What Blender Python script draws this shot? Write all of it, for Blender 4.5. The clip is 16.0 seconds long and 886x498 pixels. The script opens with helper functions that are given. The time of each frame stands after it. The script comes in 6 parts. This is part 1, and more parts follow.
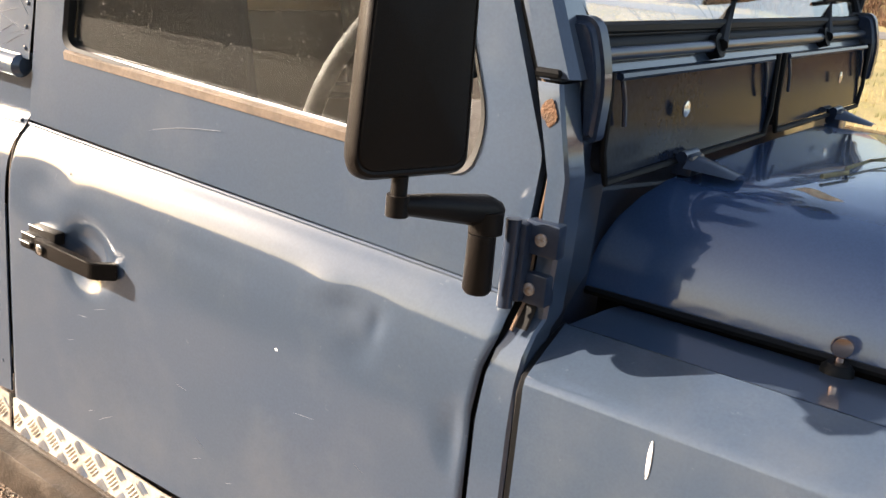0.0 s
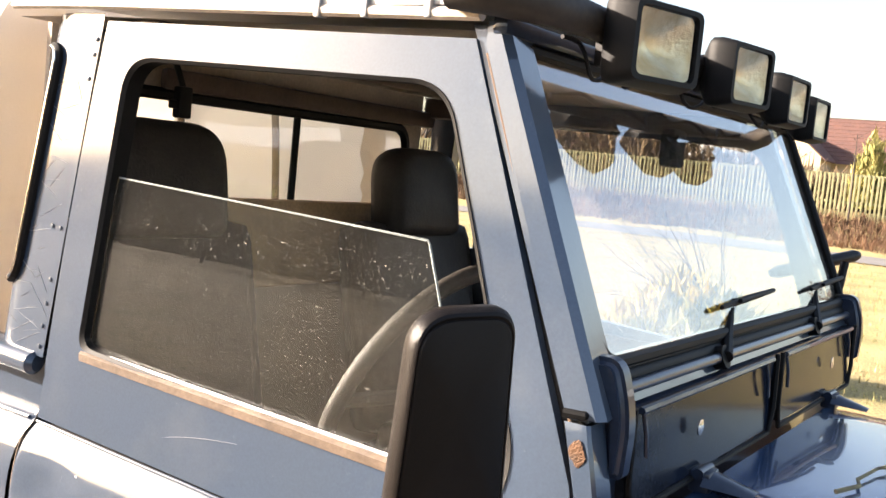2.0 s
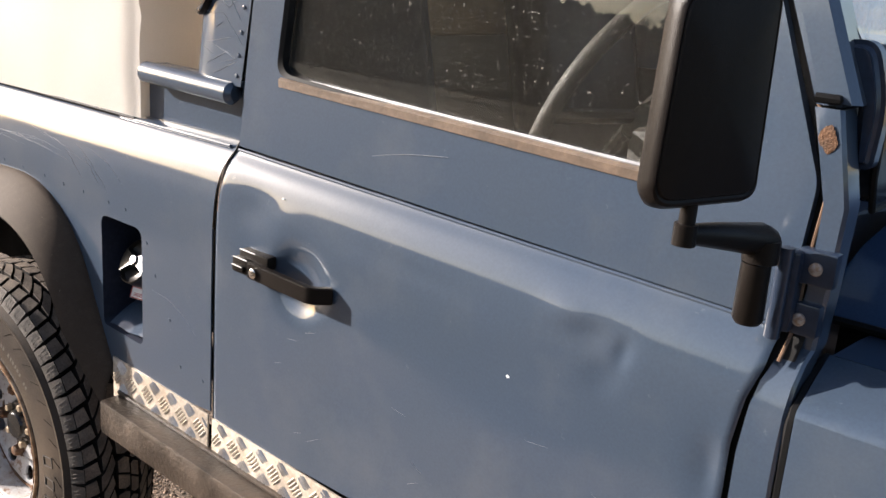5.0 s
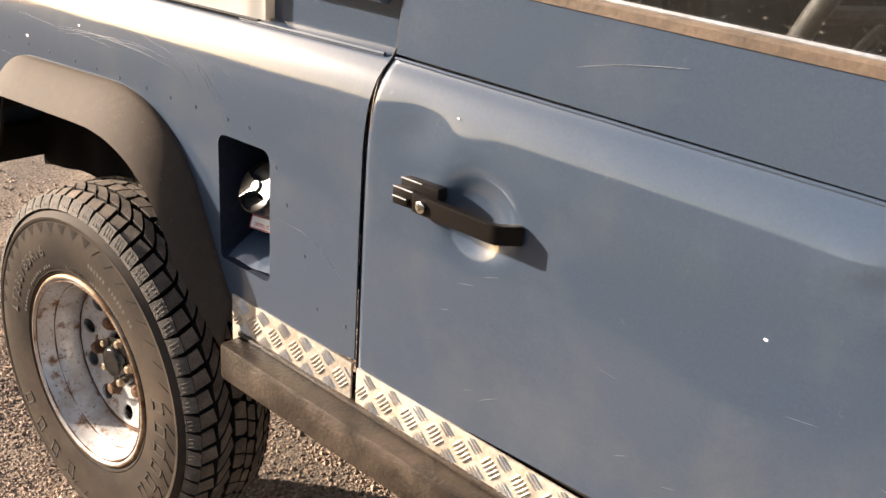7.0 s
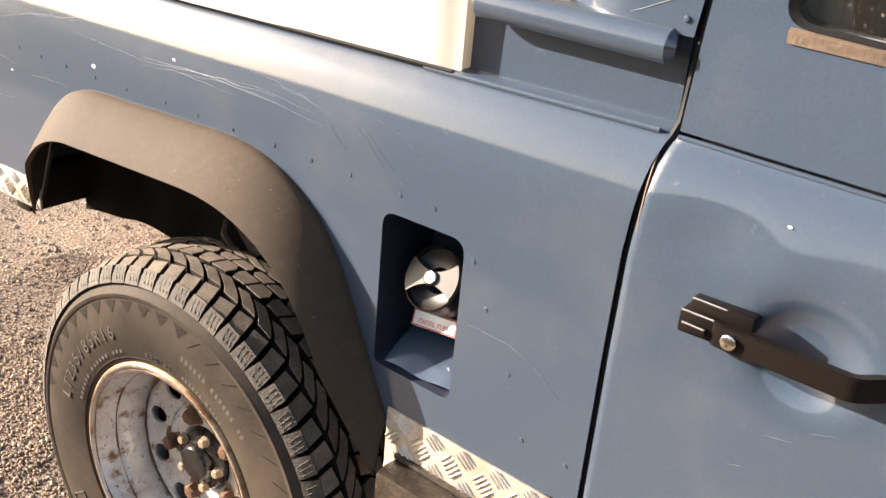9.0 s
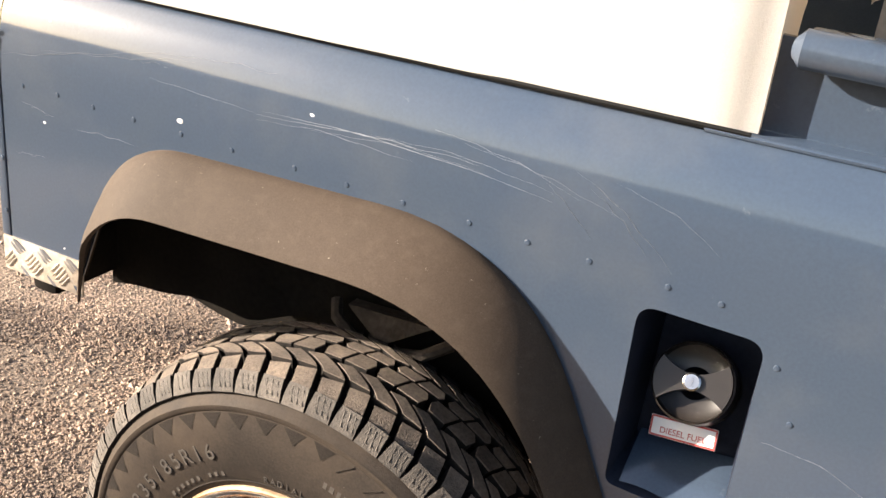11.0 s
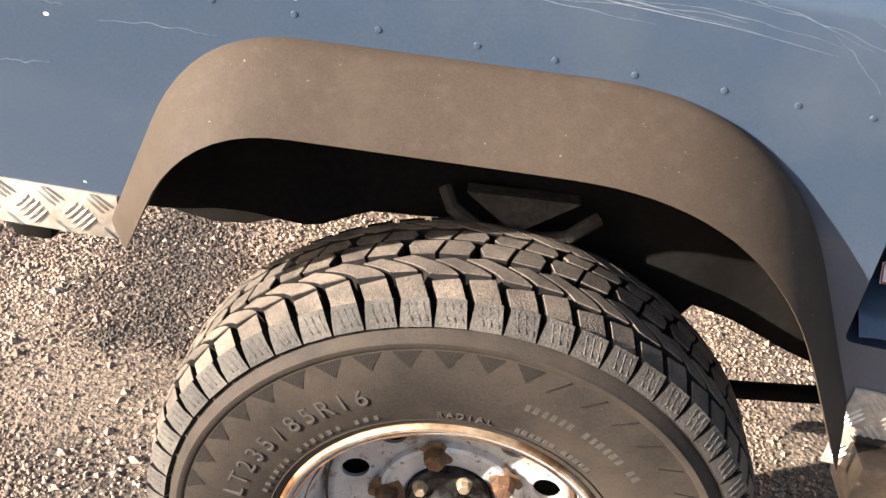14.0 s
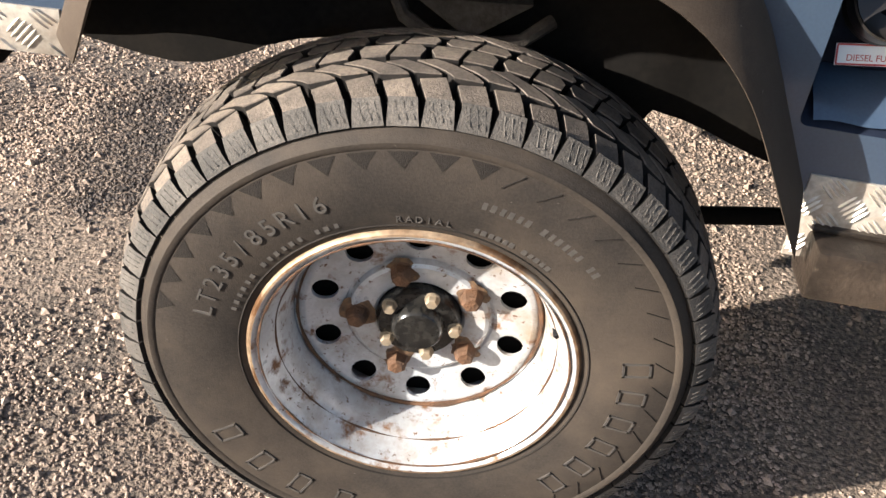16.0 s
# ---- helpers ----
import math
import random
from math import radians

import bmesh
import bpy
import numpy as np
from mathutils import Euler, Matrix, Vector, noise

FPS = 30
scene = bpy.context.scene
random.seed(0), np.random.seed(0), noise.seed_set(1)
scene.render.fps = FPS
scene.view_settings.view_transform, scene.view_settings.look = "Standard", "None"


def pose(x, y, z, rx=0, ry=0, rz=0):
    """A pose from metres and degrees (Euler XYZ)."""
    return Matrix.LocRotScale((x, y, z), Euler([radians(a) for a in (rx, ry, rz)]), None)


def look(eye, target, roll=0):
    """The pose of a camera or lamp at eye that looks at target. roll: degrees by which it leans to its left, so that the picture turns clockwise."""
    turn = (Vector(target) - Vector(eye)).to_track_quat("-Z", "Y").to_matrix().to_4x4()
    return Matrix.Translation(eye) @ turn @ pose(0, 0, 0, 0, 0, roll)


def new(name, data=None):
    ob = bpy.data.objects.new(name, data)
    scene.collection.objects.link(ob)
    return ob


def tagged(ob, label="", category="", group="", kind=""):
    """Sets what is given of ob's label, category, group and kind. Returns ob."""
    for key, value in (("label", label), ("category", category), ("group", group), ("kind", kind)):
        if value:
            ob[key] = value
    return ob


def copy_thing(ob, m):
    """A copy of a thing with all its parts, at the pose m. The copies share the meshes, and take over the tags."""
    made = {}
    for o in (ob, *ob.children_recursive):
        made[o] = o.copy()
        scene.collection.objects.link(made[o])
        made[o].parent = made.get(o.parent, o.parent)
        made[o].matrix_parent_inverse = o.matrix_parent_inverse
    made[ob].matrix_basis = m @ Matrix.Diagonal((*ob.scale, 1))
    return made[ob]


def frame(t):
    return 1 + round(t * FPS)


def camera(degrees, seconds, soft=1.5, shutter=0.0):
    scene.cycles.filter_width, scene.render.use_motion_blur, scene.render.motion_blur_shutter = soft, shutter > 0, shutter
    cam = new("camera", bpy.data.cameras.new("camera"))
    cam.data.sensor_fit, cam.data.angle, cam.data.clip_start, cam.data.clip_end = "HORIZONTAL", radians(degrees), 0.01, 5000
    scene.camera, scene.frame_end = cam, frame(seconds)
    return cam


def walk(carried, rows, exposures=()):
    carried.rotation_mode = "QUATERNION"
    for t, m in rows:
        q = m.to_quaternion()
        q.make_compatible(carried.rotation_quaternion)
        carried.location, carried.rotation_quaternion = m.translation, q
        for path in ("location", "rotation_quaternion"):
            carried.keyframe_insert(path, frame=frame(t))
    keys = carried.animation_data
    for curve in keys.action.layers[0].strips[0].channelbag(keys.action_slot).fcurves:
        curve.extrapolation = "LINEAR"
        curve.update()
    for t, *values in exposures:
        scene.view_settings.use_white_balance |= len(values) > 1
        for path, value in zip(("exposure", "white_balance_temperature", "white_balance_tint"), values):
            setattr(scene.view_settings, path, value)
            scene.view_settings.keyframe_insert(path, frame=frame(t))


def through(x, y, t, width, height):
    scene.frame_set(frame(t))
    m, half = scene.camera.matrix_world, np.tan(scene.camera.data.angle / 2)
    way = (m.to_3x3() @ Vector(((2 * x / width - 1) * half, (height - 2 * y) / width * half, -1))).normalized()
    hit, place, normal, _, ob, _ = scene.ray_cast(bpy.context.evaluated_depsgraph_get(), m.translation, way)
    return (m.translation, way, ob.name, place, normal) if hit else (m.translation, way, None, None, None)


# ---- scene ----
cam = camera(48.0, 16.0)
PATH = [
    (0, (1.492, -0.914, 1.535), (0.426, 0.672, 0.944), 5.5),
    (0.5, (1.476, -0.92, 1.595), (0.454, 0.739, 1.145), 5.8),
    (1, (1.476, -0.925, 1.647), (0.435, 0.755, 1.341), 5.8),
    (1.5, (1.453, -0.927, 1.666), (0.379, 0.746, 1.449), 5.7),
    (2, (1.423, -0.954, 1.671), (0.328, 0.711, 1.499), 5.7),
    (2.5, (1.376, -0.989, 1.664), (0.231, 0.64, 1.473), 5.5),
    (3, (1.35, -1.022, 1.67), (0.17, 0.577, 1.443), 5.2),
    (3.5, (1.336, -1.042, 1.64), (0.151, 0.538, 1.323), 5.3),
    (4, (1.33, -1.047, 1.61), (0.135, 0.507, 1.217), 5.0),
    (4.5, (1.326, -1.042, 1.573), (0.128, 0.478, 1.067), 4.0),
    (4.7, (1.324, -1.037, 1.548), (0.125, 0.472, 1.013), 4.2),
    (6.8, (1.038, -1.031, 1.48), (-0.132, 0.42, 0.753), 3.7),
    (7, (0.971, -0.998, 1.472), (-0.205, 0.432, 0.716), 4.0),
    (7.5, (0.836, -0.955, 1.481), (-0.352, 0.439, 0.678), 4.5),
    (8, (0.71, -0.955, 1.487), (-0.4, 0.499, 0.679), 5.7),
    (8.2, (0.636, -0.967, 1.494), (-0.46, 0.501, 0.69), 6.0),
    (10.3, (0.111, -0.905, 1.432), (-0.841, 0.66, 0.628), 6.0),
    (10.5, (0.046, -0.912, 1.442), (-0.873, 0.67, 0.635), 7.2),
    (11, (-0.147, -0.949, 1.441), (-0.925, 0.716, 0.651), 6.5),
    (11.5, (-0.325, -1.004, 1.438), (-0.97, 0.703, 0.619), 7.0),
    (12, (-0.45, -0.935, 1.458), (-1.114, 0.768, 0.646), 7.3),
    (12.5, (-0.567, -0.861, 1.471), (-1.195, 0.82, 0.587), 9.0),
    (13, (-0.717, -0.84, 1.434), (-1.07, 0.912, 0.536), 9.5),
    (13.5, (-0.822, -0.867, 1.421), (-0.87, 0.865, 0.422), 8.9),
    (14, (-0.791, -0.897, 1.386), (-0.812, 0.78, 0.296), 8.9),
    (14.5, (-0.752, -0.938, 1.332), (-0.771, 0.684, 0.162), 7.2),
    (15, (-0.737, -0.95, 1.311), (-0.759, 0.629, 0.083), 6.8),
    (15.5, (-0.726, -0.962, 1.301), (-0.727, 0.58, 0.027), 7.2),
    (16, (-0.726, -0.958, 1.3), (-0.721, 0.609, 0.057), 6.8),
]
EXPOSURES = ((0, 2.18, 7120, 16), (0.5, 2.35, 7100, 17), (1.0, 2.4, 7180, 17), (1.5, 2.5, 7180, 18), (2.0, 2.55, 7000, 18), (2.5, 2.46, 6750, 18), (3, 2.36, 6490, 17), (3.5, 2.07, 6350, 18), (4.5, 1.52, 6200, 16), (7, 1.78, 7030, 16), (8, 1.99, 7000, 16), (10.5, 2.34, 7040, 14), (11, 2.02, 6740, 14), (12, 1.88, 6560, 14), (12.5, 1.74, 6650, 13), (13, 1.76, 6510, 13), (13.5, 2.04, 6350, 12), (14, 2.12, 6200, 12), (14.5, 2.36, 6200, 12), (15, 2.35, 6400, 12), (15.5, 2.05, 6450, 12), (16, 1.78, 5940, 10))
walk(cam, [(t, look(eye, target, roll)) for t, eye, target, roll in PATH], EXPOSURES)

# ---- world, sun ----
SUN_FROM = Vector((-2.1, -1.0, 0.82)).normalized()
world = bpy.data.worlds.new("sky")
scene.world = world
world.use_nodes = True
wn = world.node_tree
sky = wn.nodes.new("ShaderNodeTexSky")
sky.sky_type = "NISHITA"
sky.sun_disc = False
sky.sun_elevation = math.asin(SUN_FROM.z)
sky.sun_rotation = math.atan2(SUN_FROM.x, SUN_FROM.y) % (2 * math.pi)
sky.air_density, sky.dust_density = 1.0, 2.6
wn.nodes["Background"].inputs["Strength"].default_value = 0.078
wn.links.new(sky.outputs[0], wn.nodes["Background"].inputs["Color"])
sun_data = bpy.data.lights.new("sun", "SUN")
sun_data.energy, sun_data.angle, sun_data.color = 5.0, radians(0.5), (1.0, 0.92, 0.80)
sun = new("sun", sun_data)
sun.matrix_world = look(SUN_FROM * 30, (0, 0, 0))


# ---- materials ----
def mat(name, base, rough=0.5, metal=0.0, alt=None, scale=8.0, contrast=(0.35, 0.65), fine=0.0, fine_scale=120.0, bump=0.0, bump_scale=150.0,
        coat=0.0, rough_var=0.0, island=0.0, spec=0.5):
    """A principled surface: two colours mixed by a broad noise, a fine grain, relief and uneven gloss."""
    m = bpy.data.materials.new(name)
    m.use_nodes = True
    t = m.node_tree
    n, lk = t.nodes, t.links
    b = n["Principled BSDF"]
    b.inputs["Roughness"].default_value, b.inputs["Metallic"].default_value = rough, metal
    b.inputs["Coat Weight"].default_value, b.inputs["Coat Roughness"].default_value = coat, 0.02
    b.inputs["Specular IOR Level"].default_value = spec
    co = n.new("ShaderNodeTexCoord").outputs["Object"]

    def noise_tex(sc, detail=6.0):
        x = n.new("ShaderNodeTexNoise")
        x.inputs["Scale"].default_value, x.inputs["Detail"].default_value = sc, detail
        lk.new(co, x.inputs["Vector"])
        return x.outputs["Fac"]

    def ramp(fac, lo, hi, c0, c1):
        r = n.new("ShaderNodeValToRGB")
        r.color_ramp.elements[0].position, r.color_ramp.elements[1].position = lo, hi
        r.color_ramp.elements[0].color, r.color_ramp.elements[1].color = (*c0, 1), (*c1, 1)
        lk.new(fac, r.inputs["Fac"])
        return r.outputs["Color"]

    col = ramp(noise_tex(scale), *contrast, base, alt or tuple(c * 0.82 for c in base))
    if fine:
        g = ramp(noise_tex(fine_scale, 3.0), 0.3, 0.7, (1 - fine,) * 3, (1 + fine * 0.6,) * 3)
        x = n.new("ShaderNodeMix")
        x.data_type, x.blend_type = "RGBA", "MULTIPLY"
        x.inputs["Factor"].default_value = 1.0
        lk.new(col, x.inputs["A"])
        lk.new(g, x.inputs["B"])
        col = x.outputs["Result"]
    if island:
        geo = n.new("ShaderNodeNewGeometry")
        g = ramp(geo.outputs["Random Per Island"], 0.0, 1.0, (1 - island,) * 3, (1 + island,) * 3)
        x = n.new("ShaderNodeMix")
        x.data_type, x.blend_type = "RGBA", "MULTIPLY"
        x.inputs["Factor"].default_value = 1.0
        lk.new(col, x.inputs["A"])
        lk.new(g, x.inputs["B"])
        col = x.outputs["Result"]
    lk.new(col, b.inputs["Base Color"])
    if rough_var:
        r = n.new("ShaderNodeMapRange")
        r.inputs["To Min"].default_value, r.inputs["To Max"].default_value = rough - rough_var, rough + rough_var
        lk.new(noise_tex(scale * 2.3), r.inputs["Value"])
        lk.new(r.outputs["Result"], b.inputs["Roughness"])
    if bump:
        bp = n.new("ShaderNodeBump")
        bp.inputs["Strength"].default_value, bp.inputs["Distance"].default_value = bump, 0.01
        lk.new(noise_tex(bump_scale), bp.inputs["Height"])
        lk.new(bp.outputs["Normal"], b.inputs["Normal"])
    return m


def add_layer(m, colour, scale, lo, hi, rough=None, metal=None):
    """Patches of rust, dust or mud over a surface, with a shape of their own."""
    t = m.node_tree
    n, lk = t.nodes, t.links
    b = n["Principled BSDF"]
    x = n.new("ShaderNodeTexNoise")
    x.inputs["Scale"].default_value, x.inputs["Detail"].default_value, x.inputs["Roughness"].default_value = scale, 9.0, 0.65
    lk.new(n["Texture Coordinate"].outputs["Object"], x.inputs["Vector"])
    r = n.new("ShaderNodeMapRange")
    r.inputs["From Min"].default_value, r.inputs["From Max"].default_value = lo, hi
    lk.new(x.outputs["Fac"], r.inputs["Value"])
    mx = n.new("ShaderNodeMix")
    mx.data_type = "RGBA"
    lk.new(r.outputs["Result"], mx.inputs["Factor"])
    lk.new(b.inputs["Base Color"].links[0].from_socket, mx.inputs["A"])
    mx.inputs["B"].default_value = (*colour, 1)
    lk.new(mx.outputs["Result"], b.inputs["Base Color"])
    for key, value in (("Roughness", rough), ("Metallic", metal)):
        if value is not None:
            f = n.new("ShaderNodeMix")
            lk.new(r.outputs["Result"], f.inputs["Factor"])
            f.inputs["B"].default_value = value
            if b.inputs[key].links:
                lk.new(b.inputs[key].links[0].from_socket, f.inputs["A"])
            else:
                f.inputs["A"].default_value = b.inputs[key].default_value
            lk.new(f.outputs["Result"], b.inputs[key])
    return m


def glass_mat(name, tint=(0.96, 0.98, 0.97), dust=0.0):
    m = bpy.data.materials.new(name)
    m.use_nodes = True
    t = m.node_tree
    b = t.nodes["Principled BSDF"]
    b.inputs["Base Color"].default_value = (*tint, 1)
    b.inputs["Transmission Weight"].default_value = 1.0
    b.inputs["Roughness"].default_value = 0.0
    b.inputs["IOR"].default_value = 1.5
    if dust:
        co = t.nodes.new("ShaderNodeTexCoord")
        x = t.nodes.new("ShaderNodeTexNoise")
        x.inputs["Scale"].default_value, x.inputs["Detail"].default_value = 190.0, 2.0
        t.links.new(co.outputs["Object"], x.inputs["Vector"])
        r = t.nodes.new("ShaderNodeMapRange")
        r.inputs["From Min"].default_value, r.inputs["From Max"].default_value = 0.66, 0.78
        r.inputs["To Min"].default_value, r.inputs["To Max"].default_value = dust, 0.26
        t.links.new(x.outputs["Fac"], r.inputs["Value"])
        d = t.nodes.new("ShaderNodeBsdfDiffuse")
        d.inputs["Color"].default_value = (0.6, 0.56, 0.5, 1)
        s = t.nodes.new("ShaderNodeMixShader")
        t.links.new(r.outputs["Result"], s.inputs["Fac"])
        t.links.new(b.outputs[0], s.inputs[1])
        t.links.new(d.outputs[0], s.inputs[2])
        t.links.new(s.outputs[0], t.nodes["Material Output"].inputs["Surface"])
    return m


PAINT = mat("faded_blue_paint", (0.040, 0.059, 0.090), 0.33, 0.0, (0.043, 0.061, 0.088), 5.0, fine=0.08, fine_scale=260.0, coat=0.9, rough_var=0.05, spec=0.09)
PAINT.node_tree.nodes["Principled BSDF"].inputs["Coat Roughness"].default_value = 0.09
add_layer(PAINT, (0.12, 0.125, 0.13), 3.5, 0.5, 1.25, rough=0.5)
add_layer(PAINT, (0.20, 0.21, 0.22), 55.0, 0.66, 0.95, rough=0.5)
PAINT_DEEP = mat("bonnet_blue_paint", (0.036, 0.072, 0.150), 0.2, 0.0, (0.040, 0.076, 0.152), 4.0, fine=0.08, fine_scale=300.0, coat=0.9)
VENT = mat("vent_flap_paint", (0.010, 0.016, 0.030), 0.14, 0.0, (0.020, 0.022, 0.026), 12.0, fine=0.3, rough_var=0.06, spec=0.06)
# Body blue darkened to stand for shade on scuttle, bracket, hinges and rails
SHADE_BLUE = mat("shaded_body_blue", (0.016, 0.026, 0.048), 0.3, 0.0, (0.024, 0.034, 0.054), 14.0, fine=0.15, coat=0.5, spec=0.2)
for m in (PAINT, PAINT_DEEP):
    m.node_tree.nodes["Principled BSDF"].inputs["Coat IOR"].default_value = 1.75
COPPER = mat("copper_bright", (0.80, 0.55, 0.42), 0.2, 1.0)
BLACK = mat("black_rubber", (0.005, 0.005, 0.005), 0.6, fine=0.2, spec=0.2)
PLASTIC = mat("black_plastic", (0.0095, 0.0075, 0.0064), 0.36, spec=0.14, fine=0.15, fine_scale=400.0, bump=0.12, bump_scale=900.0)
FLARE = mat("dusty_flare_plastic", (0.057, 0.041, 0.029), 0.70, 0.0, (0.047, 0.034, 0.024), 7.0, spec=0.14, fine=0.16, fine_scale=500.0, bump=0.10, bump_scale=700.0)
add_layer(FLARE, (0.080, 0.060, 0.044), 14.0, 0.50, 1.0, rough=0.75)
add_layer(FLARE, (0.080, 0.060, 0.044), 60.0, 0.52, 1.0, rough=0.75)
add_layer(FLARE, (0.26, 0.22, 0.18), 160.0, 0.67, 0.76, rough=0.9)
TYRE = mat("tyre_rubber", (0.040, 0.0325, 0.0265), 0.62, 0.0, (0.026, 0.022, 0.019), 9.0, fine=0.2, fine_scale=300.0, bump=0.12, bump_scale=500.0, spec=0.08, rough_var=0.06)
add_layer(TYRE, (0.090, 0.068, 0.049), 5.0, 0.40, 0.85, rough=0.8)
add_layer(TYRE, (0.16, 0.135, 0.11), 130.0, 0.69, 0.76, rough=0.9)
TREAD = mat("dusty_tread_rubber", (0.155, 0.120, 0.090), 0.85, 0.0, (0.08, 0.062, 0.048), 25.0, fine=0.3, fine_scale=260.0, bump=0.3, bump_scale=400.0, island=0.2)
# Block walls near black: the grooves' shade put into the rubber's colour
GROOVE = mat("groove_shade_rubber", (0.011, 0.010, 0.009), 0.8, 0.0, (0.022, 0.018, 0.015), 40.0, fine=0.3, spec=0.15)
LUG = mat("darker_lug_rubber", (0.088, 0.074, 0.060), 0.8, 0.0, (0.052, 0.044, 0.036), 30.0, fine=0.3, fine_scale=260.0, bump=0.3, bump_scale=400.0, island=0.2)
HUBCAP = mat("glossy_black_cap", (0.007, 0.007, 0.007), 0.22, 0.0, (0.022, 0.020, 0.017), 60.0, fine=0.3, coat=0.15, spec=0.3)
BRIM = mat("worn_rim_edge", (0.42, 0.30, 0.19), 0.45, 0.5, (0.16, 0.08, 0.035), 24.0, (0.4, 0.62), fine=0.3)
TOOTH = mat("matt_sidewall_teeth", (0.027, 0.0225, 0.019), 0.9, fine=0.3, fine_scale=700.0, bump=0.3, bump_scale=900.0, spec=0.08)
FLARE_IN = mat("flare_inside_shade", (0.012, 0.009, 0.007), 0.8, 0.0, (0.020, 0.015, 0.011), 12.0, fine=0.3, spec=0.1)
LETTER = mat("raised_letter_rubber", (0.056, 0.047, 0.039), 0.7, fine=0.2)
RIM = mat("silver_wheel_paint", (0.50, 0.50, 0.50), 0.30, 0.3, (0.42, 0.42, 0.42), 20.0, fine=0.10, rough_var=0.08)
add_layer(RIM, (0.22, 0.165, 0.11), 9.0, 0.44, 0.72, rough=0.6, metal=0.0)
add_layer(RIM, (0.16, 0.075, 0.03), 26.0, 0.55, 0.66, rough=0.85, metal=0.0)
add_layer(RIM, (0.11, 0.052, 0.022), 110.0, 0.60, 0.66, rough=0.85, metal=0.0)
RUST = mat("rusty_steel", (0.15, 0.070, 0.030), 0.8, 0.2, (0.065, 0.036, 0.020), 60.0, fine=0.4, bump=0.4, bump_scale=300.0)
# Near black, standing for deep shade under the car and in the grooves
DARK = mat("shade_black", (0.006, 0.005, 0.004), 0.9, 0.0, (0.010, 0.008, 0.006), 9.0, fine=0.3, spec=0.1)
CAPMAT = mat("glossy_cap_plastic", (0.018, 0.015, 0.013), 0.34, fine=0.15, spec=0.45)
STAIN = mat("dark_rust_stain", (0.085, 0.048, 0.024), 0.85, 0.0, (0.15, 0.08, 0.035), 120.0, fine=0.3)
CHEQUER = mat("chequer_plate_aluminium", (0.80, 0.75, 0.66), 0.32, 0.75, (0.60, 0.55, 0.48), 14.0, fine=0.15, rough_var=0.1)
add_layer(CHEQUER, (0.36, 0.28, 0.20), 16.0, 0.42, 0.8, rough=0.75, metal=0.1)
CHEQUER_BASE = mat("dirty_plate_aluminium", (0.56, 0.50, 0.42), 0.5, 0.45, (0.42, 0.36, 0.29), 14.0, fine=0.25, rough_var=0.1)
add_layer(CHEQUER_BASE, (0.24, 0.17, 0.11), 22.0, 0.45, 0.75, rough=0.85, metal=0.0)
SLIDER = mat("muddy_black_steel", (0.016, 0.012, 0.009), 0.38, 0.1, (0.028, 0.020, 0.014), 10.0, fine=0.3, bump=0.2)
add_layer(SLIDER, (0.085, 0.058, 0.038), 9.0, 0.45, 0.85, rough=0.8)
add_layer(SLIDER, (0.15, 0.105, 0.07), 70.0, 0.66, 0.76, rough=0.95)
TAN = mat("weathered_trim", (0.135, 0.094, 0.065), 0.6, 0.1, (0.088, 0.062, 0.043), 30.0, fine=0.25, bump=0.15)
BRASS = mat("brown_door_seal", (0.13, 0.075, 0.042), 0.6, 0.0, (0.12, 0.07, 0.04), 30.0)
CREAM = mat("cream_gutter_paint", (0.62, 0.56, 0.47), 0.5, 0.0, (0.5, 0.42, 0.33), 18.0, fine=0.15)
ROOFMAT = mat("white_roof_paint", (0.78, 0.78, 0.76), 0.4, 0.0, (0.7, 0.7, 0.68), 6.0, fine=0.08)
LINING = mat("beige_headlining", (0.50, 0.42, 0.33), 0.85, 0.0, (0.44, 0.37, 0.29), 12.0, fine=0.15)
HEADER = mat("brown_header_trim", (0.10, 0.066, 0.045), 0.6, 0.0, (0.07, 0.048, 0.034), 14.0, fine=0.2)
SEATMAT = mat("dark_seat_vinyl", (0.020, 0.016, 0.014), 0.6, 0.0, (0.03, 0.025, 0.021), 20.0, fine=0.2, bump=0.15, spec=0.3)
CHROME = mat("worn_chrome", (0.75, 0.74, 0.72), 0.18, 1.0, (0.6, 0.55, 0.5), 40.0)
GALV = mat("galvanised_steel", (0.5, 0.5, 0.5), 0.45, 0.8, (0.38, 0.37, 0.36), 30.0, fine=0.2)
SCREW = mat("screw_heads", (0.30, 0.20, 0.14), 0.5, 0.7, (0.45, 0.42, 0.4), 200.0)
MIRROR = mat("mirror_glass", (0.9, 0.9, 0.9), 0.02, 1.0)
# Body blue darkened: the shade inside the recess put into the colour
RECESS = mat("recess_shade_blue", (0.013, 0.017, 0.030), 0.5, 0.0, (0.018, 0.022, 0.034), 14.0, fine=0.2, spec=0.12)
SCRATCH = mat("bare_scratch", (0.29, 0.31, 0.34), 0.5, 0.0, fine=0.3)
FINE_SCRATCH = mat("hair_scratch", (0.16, 0.18, 0.20), 0.5, fine=0.3)
CHIP = mat("white_paint_chip", (0.8, 0.8, 0.78), 0.5)
GLASS = glass_mat("dusty_window_glass", (0.86, 0.9, 0.88), dust=0.008)
GLASS.node_tree.nodes["Principled BSDF"].inputs["IOR"].default_value = 1.62
SCREEN = glass_mat("windscreen_glass", (0.80, 0.80, 0.76))
SCREEN.node_tree.nodes["Principled BSDF"].inputs["IOR"].default_value = 2.35


